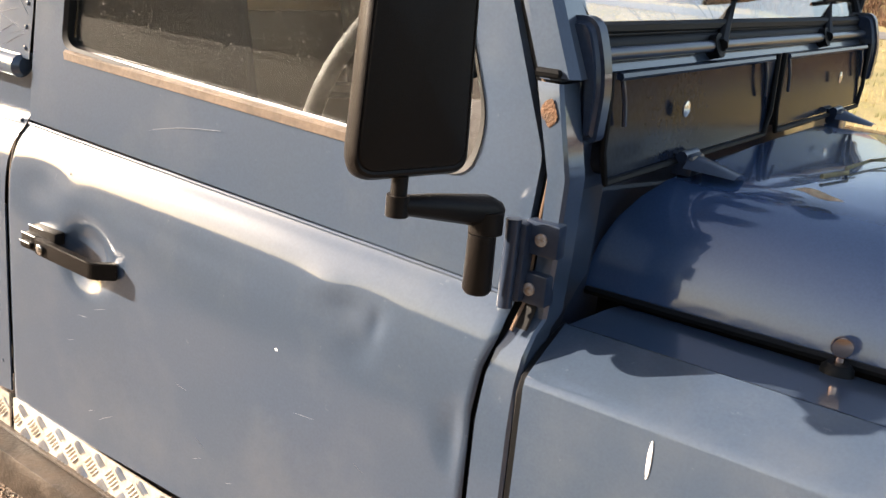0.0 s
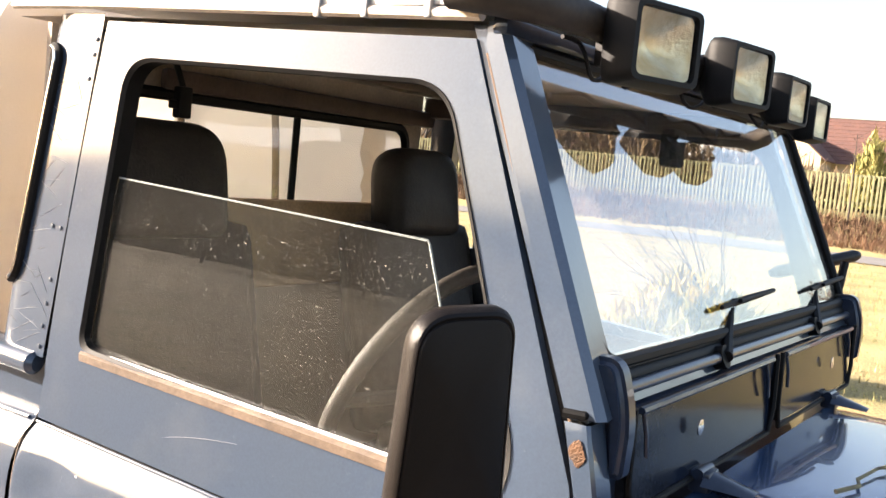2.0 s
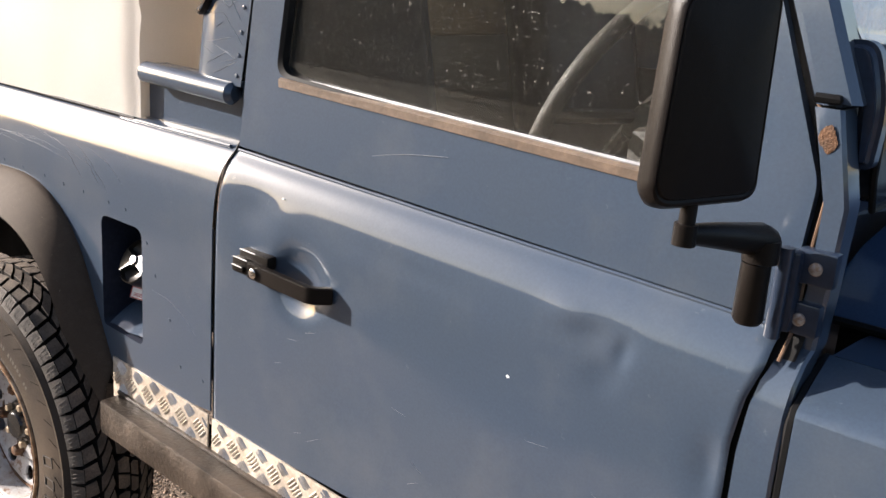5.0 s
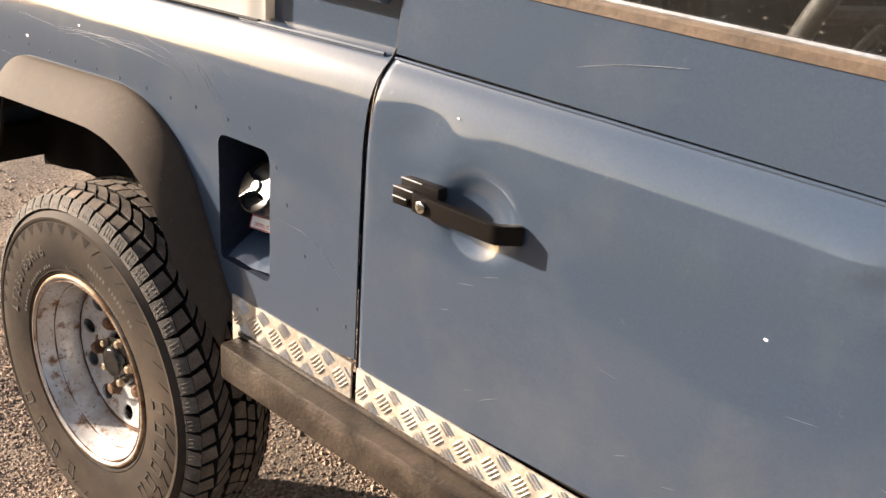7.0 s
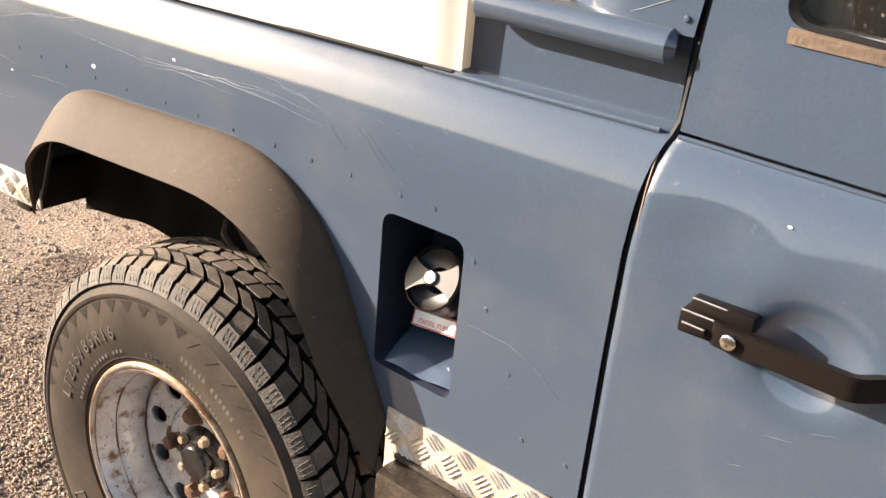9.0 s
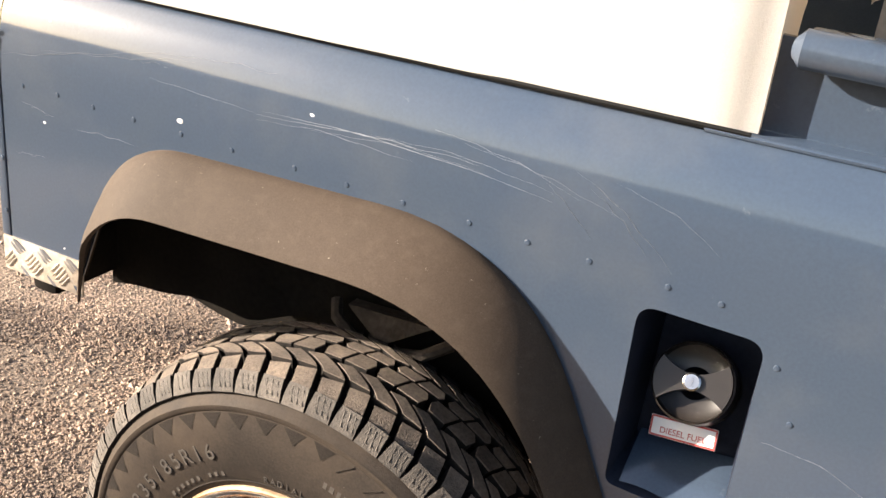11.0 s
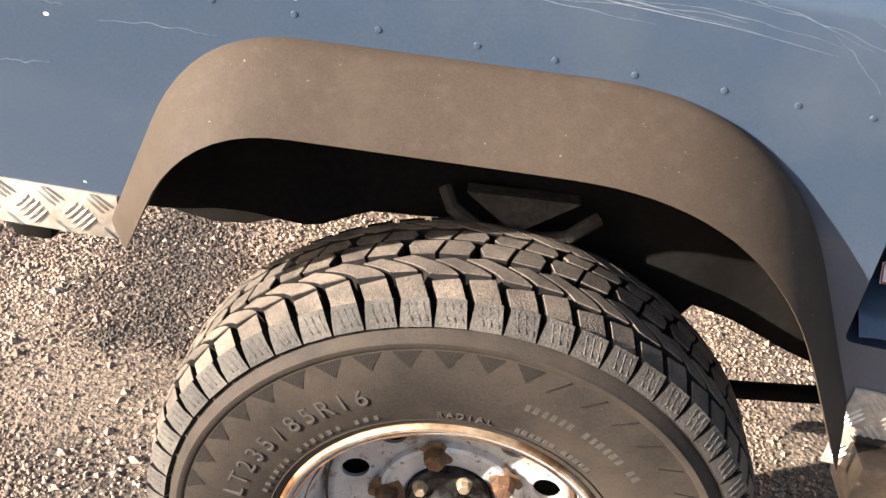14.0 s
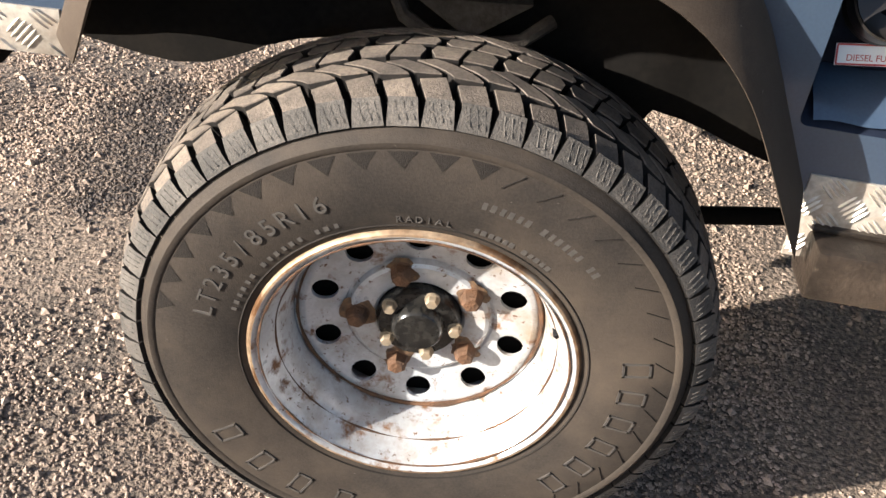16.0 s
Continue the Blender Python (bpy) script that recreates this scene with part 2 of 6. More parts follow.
def glare_veil(m, amount):
    """A pale veil scattering light both ways, standing for sky glare on the glass."""
    t = m.node_tree
    d, tr = t.nodes.new("ShaderNodeBsdfDiffuse"), t.nodes.new("ShaderNodeBsdfTranslucent")
    d.inputs["Color"].default_value = tr.inputs["Color"].default_value = (0.85, 0.84, 0.82, 1)
    a, s = t.nodes.new("ShaderNodeMixShader"), t.nodes.new("ShaderNodeMixShader")
    x, q = t.nodes.new("ShaderNodeTexNoise"), t.nodes.new("ShaderNodeMapRange")
    x.inputs["Scale"].default_value = 6.0
    q.inputs["To Min"].default_value, q.inputs["To Max"].default_value = amount * 0.6, amount * 1.4
    t.links.new(t.nodes.new("ShaderNodeTexCoord").outputs["Object"], x.inputs["Vector"])
    t.links.new(x.outputs["Fac"], q.inputs["Value"])
    t.links.new(q.outputs["Result"], s.inputs["Fac"])
    t.links.new(d.outputs[0], a.inputs[1])
    t.links.new(tr.outputs[0], a.inputs[2])
    t.links.new(t.nodes["Principled BSDF"].outputs[0], s.inputs[1])
    t.links.new(a.outputs[0], s.inputs[2])
    t.links.new(s.outputs[0], t.nodes["Material Output"].inputs["Surface"])


glare_veil(SCREEN, 0.02)
REAR_GLASS = glass_mat("rear_window_glass", (0.93, 0.96, 0.95))
GLASS_EDGE = mat("ground_glass_edge", (0.20, 0.22, 0.21), 0.35, fine=0.2)
LENS = glass_mat("lamp_lens", (0.98, 0.96, 0.9))
LENS.node_tree.nodes["Principled BSDF"].inputs["IOR"].default_value = 1.15
# Gold tint stands for the dry field mirrored in the reflectors
REFLECTOR = mat("field_tinted_reflector", (0.62, 0.46, 0.25), 0.3, 0.8, (0.80, 0.70, 0.50), 30.0, bump=0.25, bump_scale=120.0)


def canvas_mat(name, through):
    m = mat(name, (0.74, 0.71, 0.66), 0.9, 0.0, (0.69, 0.655, 0.60), 3.0, fine=0.08, fine_scale=500.0, bump=0.15, bump_scale=600.0)
    t = m.node_tree
    b = t.nodes["Principled BSDF"]
    tr = t.nodes.new("ShaderNodeBsdfTranslucent")
    tr.inputs["Color"].default_value = (0.86, 0.76, 0.63, 1)
    s = t.nodes.new("ShaderNodeMixShader")
    s.inputs["Fac"].default_value = through
    t.links.new(b.outputs[0], s.inputs[1])
    t.links.new(tr.outputs[0], s.inputs[2])
    t.links.new(s.outputs[0], t.nodes["Material Output"].inputs["Surface"])
    return m


CANVAS = canvas_mat("cream_canvas", 0.42)
# Same canvas passing less light, so the rear end reads as shaded
CANVAS_DIM = canvas_mat("dimmed_end_canvas", 0.16)
GRAVEL = mat("gravel_ground", (0.26, 0.190, 0.135), 0.95, 0.0, (0.115, 0.086, 0.064), 1.6, (0.35, 0.65), fine=0.75, fine_scale=95.0, bump=1.0, bump_scale=110.0)
STONES = mat("loose_stones", (0.42, 0.305, 0.222), 0.9, 0.0, (0.165, 0.120, 0.090), 2.2, fine=0.3, fine_scale=300.0, island=0.42)
TURF = mat("dry_turf", (0.37, 0.275, 0.125), 0.95, 0.0, (0.19, 0.175, 0.06), 0.8, (0.3, 0.7), fine=0.5, fine_scale=40.0, bump=0.8, bump_scale=60.0)
BLADES = mat("dry_grass_blades", (0.44, 0.33, 0.15), 0.8, 0.0, (0.20, 0.20, 0.07), 0.6, island=0.35)
KERB = mat("concrete_kerb", (0.40, 0.31, 0.235), 0.9, 0.0, (0.31, 0.245, 0.19), 5.0, fine=0.25, bump=0.3)
ASPHALT = mat("path_asphalt", (0.15, 0.145, 0.14), 0.9, 0.0, (0.12, 0.115, 0.11), 1.0, fine=0.2)
BARK = mat("bark", (0.055, 0.045, 0.036), 0.9, 0.0, (0.035, 0.03, 0.025), 8.0, fine=0.3, bump=0.4)
TWIG = mat("bare_twigs", (0.060, 0.045, 0.034), 0.9, island=0.3)
LEAF = mat("dull_green_leaves", (0.085, 0.10, 0.03), 0.7, 0.0, (0.05, 0.07, 0.025), 2.0, island=0.4)
BRAMBLE = mat("brown_bramble", (0.16, 0.085, 0.045), 0.9, 0.0, (0.10, 0.06, 0.035), 0.7, island=0.4)
FENCEMAT = mat("weathered_fence_wood", (0.20, 0.195, 0.098), 0.85, 0.0, (0.14, 0.135, 0.072), 3.0, fine=0.2)
TILE = mat("red_roof_tiles", (0.115, 0.055, 0.042), 0.85, 0.0, (0.09, 0.044, 0.036), 2.0, fine=0.25, fine_scale=8.0, bump=0.6, bump_scale=5.0)
BRICK = mat("tan_brick", (0.56, 0.45, 0.31), 0.9, 0.0, (0.48, 0.38, 0.26), 3.0, fine=0.2, fine_scale=25.0)
# Pale grey-blue: distance haze put into the hills' colour
HILL = mat("haze_tinted_hill", (0.42, 0.45, 0.48), 1.0, 0.0, (0.36, 0.40, 0.42), 0.02)


# ---- mesh helpers ----
def part(name, bm, material, parent=None, label="", smooth=40.0):
    bmesh.ops.recalc_face_normals(bm, faces=bm.faces)
    me = bpy.data.meshes.new(name)
    bm.to_mesh(me)
    bm.free()
    return link(name, me, material, parent, label, smooth)


def link(name, me, material, parent=None, label="", smooth=40.0):
    me.materials.append(material)
    if smooth:
        me.polygons.foreach_set("use_smooth", [True] * len(me.polygons))
        me.set_sharp_from_angle(angle=radians(smooth))
    ob = new(name, me)
    ob.parent = parent
    return tagged(ob, label)


def again(ob, m, parent=None):
    """Another object on the same mesh."""
    o = new(ob.name.split(".")[0], ob.data)
    o.parent = parent or ob.parent
    o.matrix_basis = m
    return o


def box(bm, x0, x1, y0, y1, z0, z1, bevel=0.0, m=None):
    vs = bmesh.ops.create_cube(bm, size=1.0)["verts"]
    for v in vs:
        v.co = ((x0 + x1) / 2 + v.co.x * (x1 - x0), (y0 + y1) / 2 + v.co.y * (y1 - y0), (z0 + z1) / 2 + v.co.z * (z1 - z0))
    if bevel:
        es = list({e for v in vs for e in v.link_edges})
        vs = bmesh.ops.bevel(bm, geom=es, offset=bevel, segments=2, profile=0.6, affect="EDGES")["verts"]
    if m is not None:
        done = {v for v in vs}
        bmesh.ops.transform(bm, matrix=m, verts=list(done))
    return vs


def lathe(bm, profile, n=48, at=(0, 0, 0), axis="y", closed=False):
    """A ring for each (radius, height) of the profile, about an axis."""
    rings = []
    for r, h in profile:
        ring = []
        for k in range(n):
            a = 2 * math.pi * k / n
            c, s = r * math.cos(a), r * math.sin(a)
            p = {"y": (c, h, s), "z": (c, s, h), "x": (h, c, s)}[axis]
            ring.append(bm.verts.new(Vector(at) + Vector(p)))
        rings.append(ring)
    if closed:
        rings.append(rings[0])
    for a, b in zip(rings, rings[1:]):
        for k in range(n):
            bm.faces.new((a[k], a[(k + 1) % n], b[(k + 1) % n], b[k]))
    return rings


def capped(bm, profile, n=32, at=(0, 0, 0), axis="y"):
    rings = lathe(bm, profile, n, at, axis)
    bm.faces.new(rings[0])
    bm.faces.new(rings[-1])


def tube(bm, pts, r, n=8, closed=False, flat=1.0):
    """A round bar along points; r may be a list of radii."""
    pts = [Vector(p) for p in pts]
    rs = r if isinstance(r, (list, tuple)) else [r] * len(pts)
    rings, up = [], Vector((0.13, 0.21, 0.97)).normalized()
    for i, p in enumerate(pts):
        a = pts[i - 1] if i or closed else p
        b = pts[(i + 1) % len(pts)] if i < len(pts) - 1 or closed else p
        d = (b - a).normalized()
        s = d.cross(up)
        s = s.normalized() if s.length > 1e-4 else d.orthogonal().normalized()
        u = s.cross(d).normalized()
        rings.append([bm.verts.new(p + rs[i] * (math.cos(2 * math.pi * k / n) * s + flat * math.sin(2 * math.pi * k / n) * u)) for k in range(n)])
        up = u
    for a, b in zip(rings, rings[1:] + ([rings[0]] if closed else [])):
        for k in range(n):
            bm.faces.new((a[k], a[(k + 1) % n], b[(k + 1) % n], b[k]))
    if not closed:
        bm.faces.new(rings[0])
        bm.faces.new(rings[-1])


def rounded(corners, seg=7, closed=True):
    """A polyline whose corners (x, z, radius) are rounded."""
    out, n = [], len(corners)
    for i, (x, z, r) in enumerate(corners):
        p = Vector((x, z))
        if not r or (not closed and i in (0, n - 1)):
            out.append(p)
            continue
        a, b = Vector(corners[i - 1][:2]) - p, Vector(corners[(i + 1) % n][:2]) - p
        d = min(r, a.length * 0.49, b.length * 0.49)
        p0, p2 = p + a.normalized() * d, p + b.normalized() * d
        for k in range(seg + 1):
            t = k / seg
            out.append(p0 * (1 - t) ** 2 + p * 2 * t * (1 - t) + p2 * t * t)
    return out


def even(line, n):
    """n points at even steps along a polyline."""
    d = [0.0]
    for a, b in zip(line, line[1:]):
        d.append(d[-1] + (b - a).length)
    out, i = [], 0
    for k in range(n):
        s = d[-1] * k / (n - 1)
        while i < len(line) - 2 and d[i + 1] < s:
            i += 1
        t = (s - d[i]) / max(d[i + 1] - d[i], 1e-9)
        out.append(line[i].lerp(line[i + 1], min(max(t, 0), 1)))
    return out


def plate(bm, outline, holes=(), depth=0.004, place=None):
    """A sheet with openings, drawn in (x, z), given a thickness towards +y and then laid by place(x, y, z)."""
    edges = []
    for loop in (outline, *holes):
        vs = [bm.verts.new((p[0], 0, p[1])) for p in loop]
        edges += [bm.edges.new((vs[i - 1], vs[i])) for i in range(len(vs))]
    faces = [f for f in bmesh.ops.triangle_fill(bm, use_beauty=True, edges=edges)["geom"] if isinstance(f, bmesh.types.BMFace)]
    if depth:
        got = bmesh.ops.extrude_face_region(bm, geom=faces)["geom"]
        bmesh.ops.translate(bm, vec=(0, depth, 0), verts=[v for v in got if isinstance(v, bmesh.types.BMVert)])
    if place:
        for v in bm.verts:
            v.co = place(*v.co)


def grid(bm, nu, nv, f):
    vs = [[bm.verts.new(f(i / nu, j / nv)) for j in range(nv + 1)] for i in range(nu + 1)]
    for i in range(nu):
        for j in range(nv):
            bm.faces.new((vs[i][j], vs[i + 1][j], vs[i + 1][j + 1], vs[i][j + 1]))
    return vs


def thing(name, label, category, group="", at=(0, 0, 0), kind=""):
    e = tagged(new(name), label, category, group, kind)
    e.empty_display_size = 0.1
    e.location = at
    return e


# ---- the pickup: body ----
MID = 0.75  # the car's middle line, y
CAR = thing("pickup_truck", "faded blue off-road pickup with cream canvas hood", "pickup truck")


def drop(x):
    """Lowers the body's lines towards the nose to fit the camera's view."""
    return -0.036 * max(x, 0.0)


def lean(z):
    """How far the upper body leans in, from the waist up."""
    return 0.034 + 0.068 * (z - 1.187)


SHOULDER = [(0.0, 1.045), (0.0005, 1.075), (0.002, 1.10), (0.005, 1.12), (0.0095, 1.138), (0.015, 1.153), (0.022, 1.166), (0.030, 1.177), (0.0345, 1.184)]

REAR_EDGE = [(0.58, -0.011), (0.92, -0.011), (1.05, -0.009), (1.12, -0.004), (1.15, 0.0), (1.175, 0.006), (1.19, 0.012)]


def door_rear(z):
    """The door's rear edge: upright below, raked back a little more and more above the waist."""
    if z > 1.19:
        return 0.012 + 0.02 * (z - 1.19) + 0.09 * (z - 1.19) ** 2
    for (z0, x0), (z1, x1) in zip(REAR_EDGE, REAR_EDGE[1:]):
        if z <= z1:
            return x0 + (x1 - x0) * (max(z, z0) - z0) / (z1 - z0)
    return REAR_EDGE[-1][1]


def tub_front(z):
    return door_rear(z) - 0.0058


# Rear quarter: flat side with wheel arch and filler opening, then the rolled shoulder.
ARCH = [(-1.165, 0.775, 0), (-1.075, 1.012, 0.11), (-0.49, 1.028, 0.20), (-0.325, 0.69, 0)]
LIP = [(-1.140, 0.755, 0), (-1.06, 0.937, 0.10), (-0.50, 0.950, 0.20), (-0.317, 0.610, 0)]
FILLER = rounded([(-0.357, 0.996, 0.022), (-0.223, 0.994, 0.022), (-0.223, 0.762, 0.016), (-0.356, 0.769, 0.012)])
inner_arch = even(rounded(ARCH, 8, False), 40)
side = [Vector((-1.300, 0.803)), *[Vector((p.x, p.y - 0.012)) for p in inner_arch], *[Vector((tub_front(z), z)) for z in (0.70, 0.88, 0.94, 1.0, 1.045)], Vector((-1.300, 1.045))]
bm = bmesh.new()
plate(bm, side, [FILLER], 0.003)
part("rear_quarter_panel", bm, PAINT, CAR, "scratched blue side panel of the load bed")
bm = bmesh.new()
TUB = SHOULDER + [(0.044, 1.1885), (0.06, 1.190), (0.10, 1.190)]
grid(bm, 24, len(TUB) - 1, lambda u, v: (-1.300 + u * (1.300 + tub_front(TUB[round(v * (len(TUB) - 1))][1])), TUB[round(v * (len(TUB) - 1))][0], TUB[round(v * (len(TUB) - 1))][1]))
part("bed_shoulder", bm, PAINT, CAR, "rolled blue shoulder of the load bed")

# Flare
join, lip = even(rounded(ARCH, 10, False), 60), even(rounded(LIP, 10, False), 60)
bm = bmesh.new()
FLARE_PROFILE = [(0.0, 0.002), (0.0, -0.006), (0.06, -0.014), (0.30, -0.032), (0.62, -0.052), (0.90, -0.066), (0.98, -0.069), (1.0, -0.066), (1.0, -0.058), (0.95, -0.056), (0.5, -0.036), (0.05, -0.003)]


def flare_at(u, v):
    k, j = round(u * 59), round(v * (len(FLARE_PROFILE) - 1))
    s, y = FLARE_PROFILE[j]
    taper = min(1.0, 0.42 + min(5 * u, 3.4 * (1.02 - u)))
    p = join[k].lerp(lip[k], s)
    return (p.x, y * (taper if y < 0 else 1), p.y)


grid(bm, 59, len(FLARE_PROFILE) - 1, flare_at)
flare = part("wheel_arch_flare", bm, FLARE, CAR, "dusty black plastic wheel arch flare", 60)
# Inner face drawn again near black, painting in the shade under the flare
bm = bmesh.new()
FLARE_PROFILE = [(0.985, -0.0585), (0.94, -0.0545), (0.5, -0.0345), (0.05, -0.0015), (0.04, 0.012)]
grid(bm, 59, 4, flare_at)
part("flare_lining", bm, FLARE_IN, flare, "inside of the flare, darkened in colour for its shade", 60)
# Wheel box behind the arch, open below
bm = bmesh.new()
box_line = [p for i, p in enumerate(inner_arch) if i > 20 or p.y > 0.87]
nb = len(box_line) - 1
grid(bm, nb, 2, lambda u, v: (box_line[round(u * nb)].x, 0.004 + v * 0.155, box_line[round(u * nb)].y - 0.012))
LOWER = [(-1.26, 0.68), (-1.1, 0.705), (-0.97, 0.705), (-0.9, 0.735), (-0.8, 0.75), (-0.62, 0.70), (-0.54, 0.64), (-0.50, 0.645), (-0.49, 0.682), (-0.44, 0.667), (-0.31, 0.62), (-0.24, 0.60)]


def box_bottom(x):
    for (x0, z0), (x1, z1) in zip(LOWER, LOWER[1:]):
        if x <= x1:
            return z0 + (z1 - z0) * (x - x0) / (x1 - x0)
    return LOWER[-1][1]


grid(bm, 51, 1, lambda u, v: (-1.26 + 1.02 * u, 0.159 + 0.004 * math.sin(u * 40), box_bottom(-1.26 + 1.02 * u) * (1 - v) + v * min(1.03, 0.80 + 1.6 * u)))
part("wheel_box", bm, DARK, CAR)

# Spring-mount stand-in on the inner panel above the axle, fitted to the camera's view
ARCH_STEEL = mat("grey_brown_steel", (0.060, 0.049, 0.040), 0.85, 0.0, (0.035, 0.028, 0.022), 20.0, fine=0.3, bump=0.3, spec=0.15)
bm = bmesh.new()
plate(bm, rounded([(-0.790, 0.806, 0.008), (-0.648, 0.812, 0.008), (-0.722, 0.768, 0.012)], 4), [], 0.022, lambda x, y, z: (x, 0.112 + y + 0.25 * abs(x + 0.722), z))
part("spring_gusset", bm, ARCH_STEEL, CAR, "plate standing in for the spring mount inside the wheel arch", 30)
bm = bmesh.new()
tube(bm, [(-0.812, 0.140, 0.800), (-0.800, 0.122, 0.784), (-0.765, 0.110, 0.768), (-0.720, 0.108, 0.761), (-0.660, 0.118, 0.770), (-0.625, 0.140, 0.790)], 0.009, 8)
part("bent_strap", bm, ARCH_STEEL, CAR, "bent bar standing in for the top spring coil")

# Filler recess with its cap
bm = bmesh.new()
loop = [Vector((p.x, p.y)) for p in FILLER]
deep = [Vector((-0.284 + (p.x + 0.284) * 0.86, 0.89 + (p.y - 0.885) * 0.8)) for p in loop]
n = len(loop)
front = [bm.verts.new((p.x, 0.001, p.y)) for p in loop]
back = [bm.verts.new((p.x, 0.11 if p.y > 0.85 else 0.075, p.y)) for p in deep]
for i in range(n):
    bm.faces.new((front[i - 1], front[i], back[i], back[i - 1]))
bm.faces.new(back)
recess = part("filler_recess", bm, RECESS, CAR, "filler recess, its shade put into a darker blue")
# Ledge kept in the lighter body paint where the sun falls on it
bm = bmesh.new()
grid(bm, 8, 6, lambda u, v: (-0.340 + 0.122 * u, 0.004 + 0.066 * v, 0.7745 + 0.036 * v + 0.004 * math.sin(v * 3.1) + 0.002 * math.sin(u * 9)))
part("recess_ledge", bm, PAINT, recess, "sloping ledge of the recess in plain body blue")
bm = bmesh.new()
bar = []
for k in range(9):
    a = radians(-34 + 68 * k / 8)
    bar.append((0.0465 * math.cos(a), 0.0465 * math.sin(a)))
for k in range(1, 12):
    s = 1 - 2 * k / 12
    bar.append((0.0385 * s, 0.0095 + 0.0165 * s * s))
bar += [(-x, -z) for x, z in bar]
plate(bm, bar, [], 0.022, lambda x, y, z: (x, y - 0.036, z))
lathe(bm, [(0.020, -0.016), (0.036, -0.017), (0.0455, -0.024), (0.0475, -0.034), (0.0495, -0.032), (0.050, -0.006), (0.047, 0.0), (0.050, 0.012)], 40)
cap = part("filler_cap", bm, CAPMAT, CAR, "black screw-on fuel cap")
cap.matrix_basis = pose(-0.287, 0.056, 0.896, -30, -8, 0) @ Matrix.Scale(0.92, 4)
bm = bmesh.new()
capped(bm, [(0.011, 0.0), (0.011, -0.004), (0.009, -0.005)], 20)
box(bm, -0.0015, 0.0015, -0.0065, -0.004, -0.006, 0.006)
lock = part("cap_lock", bm, CHROME, cap, "small round metal lock", 25)
lock.matrix_basis = pose(0, -0.036, 0)
bm = bmesh.new()
box(bm, -0.038, 0.038, -0.002, 0.0, -0.012, 0.012, 0.001)
sticker = part("fuel_label", bm, CHIP, CAR, "small white and red fuel label")
sticker.matrix_basis = pose(-0.289, 0.046, 0.838, -22, -5, 0)
RED = mat("red_print", (0.45, 0.06, 0.05), 0.5)
bm = bmesh.new()
for x0, x1, z0, z1 in ((-0.037, 0.037, 0.0095, 0.0115), (-0.037, 0.037, -0.0115, -0.0095), (-0.0375, -0.0355, -0.0095, 0.0095), (0.0355, 0.0375, -0.0095, 0.0095)):
    box(bm, x0, x1, -0.0024, -0.002, z0, z1)
part("label_border", bm, RED, sticker, "red border")


def flat_text(body, size):
    """A line of built-in lettering as a mesh in the x, z plane, facing -y."""
    cu = bpy.data.curves.new("text", "FONT")
    cu.body, cu.size, cu.extrude, cu.align_x = body, size, 0.0002, "CENTER"
    ob = bpy.data.objects.new("text", cu)
    scene.collection.objects.link(ob)
    bpy.context.view_layer.update()
    me = ob.evaluated_get(bpy.context.evaluated_depsgraph_get()).to_mesh().copy()
    bpy.data.objects.remove(ob)
    bpy.data.curves.remove(cu)
    me.transform(pose(0, 0, 0, 90, 0, 0))
    return me


text = link("label_text", flat_text("DIESEL FUEL", 0.0098), RED, sticker, "red fuel lettering", 0)
text.matrix_basis = pose(0, -0.0024, -0.0068)

# Rivets and paint damage along the bed side
bm = bmesh.new()
capped(bm, [(0.0036, 0.0), (0.0030, -0.0009), (0.0014, -0.0012)], 10)
rivet = part("rivet", bm, PAINT, CAR)
rivet.matrix_basis = pose(-0.895, 0, 1.036)
for x, z in ((-1.258, 1.042), (-1.192, 1.043), (-1.127, 1.040), (-1.056, 1.039), (-0.976, 1.038), (-0.80, 1.036), (-0.725, 1.034), (-0.648, 1.032), (-0.562, 1.031), (-0.49, 1.028), (-0.418, 1.027), (-0.331, 1.024), (-0.275, 1.022)):
    again(rivet, pose(x, 0, z))
for x, z in ((-0.208, 0.972), (-0.182, 0.915), (-0.138, 0.84), (-0.106, 0.757), (-0.04, 0.751)):
    again(rivet, pose(x, 0, z))
bm = bmesh.new()
bmesh.ops.create_icosphere(bm, subdivisions=2, radius=0.0055)
for v in bm.verts:
    v.co = (v.co.x * (1.2 + 0.4 * noise.noise(v.co * 300)), v.co.y * 0.15, v.co.z * 0.75)
chip = part("paint_chip", bm, CHIP, CAR, "bare chip in the paint")
chip.matrix_basis = pose(-0.977, 0, 1.055) @ Matrix.Diagonal((0.8, 0.8, 0.8, 1))
for x, y, z, s in ((-0.780, 0.003, 1.106, 0.55), (-1.083, 0.0155, 1.154, 0.65), (-1.219, 0, 0.998, 0.45), (-1.208, 0.0095, 1.139, 0.35), (-1.193, 0, 0.814, 0.3), (0.622, 0, 0.985, 0.5), (0.155, 0.008, 1.132, 0.4), (0.06, 0, 0.95, 0.25)):
    again(chip, pose(x, y, z, 0, 20 * s, 0) @ Matrix.Diagonal((s, s, s, 1)))


def side_y(z):
    """The bed side's y at a height."""
    for (y0, z0), (y1, z1) in zip(SHOULDER, SHOULDER[1:]):
        if z0 <= z <= z1:
            return y0 + (y1 - y0) * (z - z0) / (z1 - z0)
    return 0.0 if z < 1.1 else 0.034


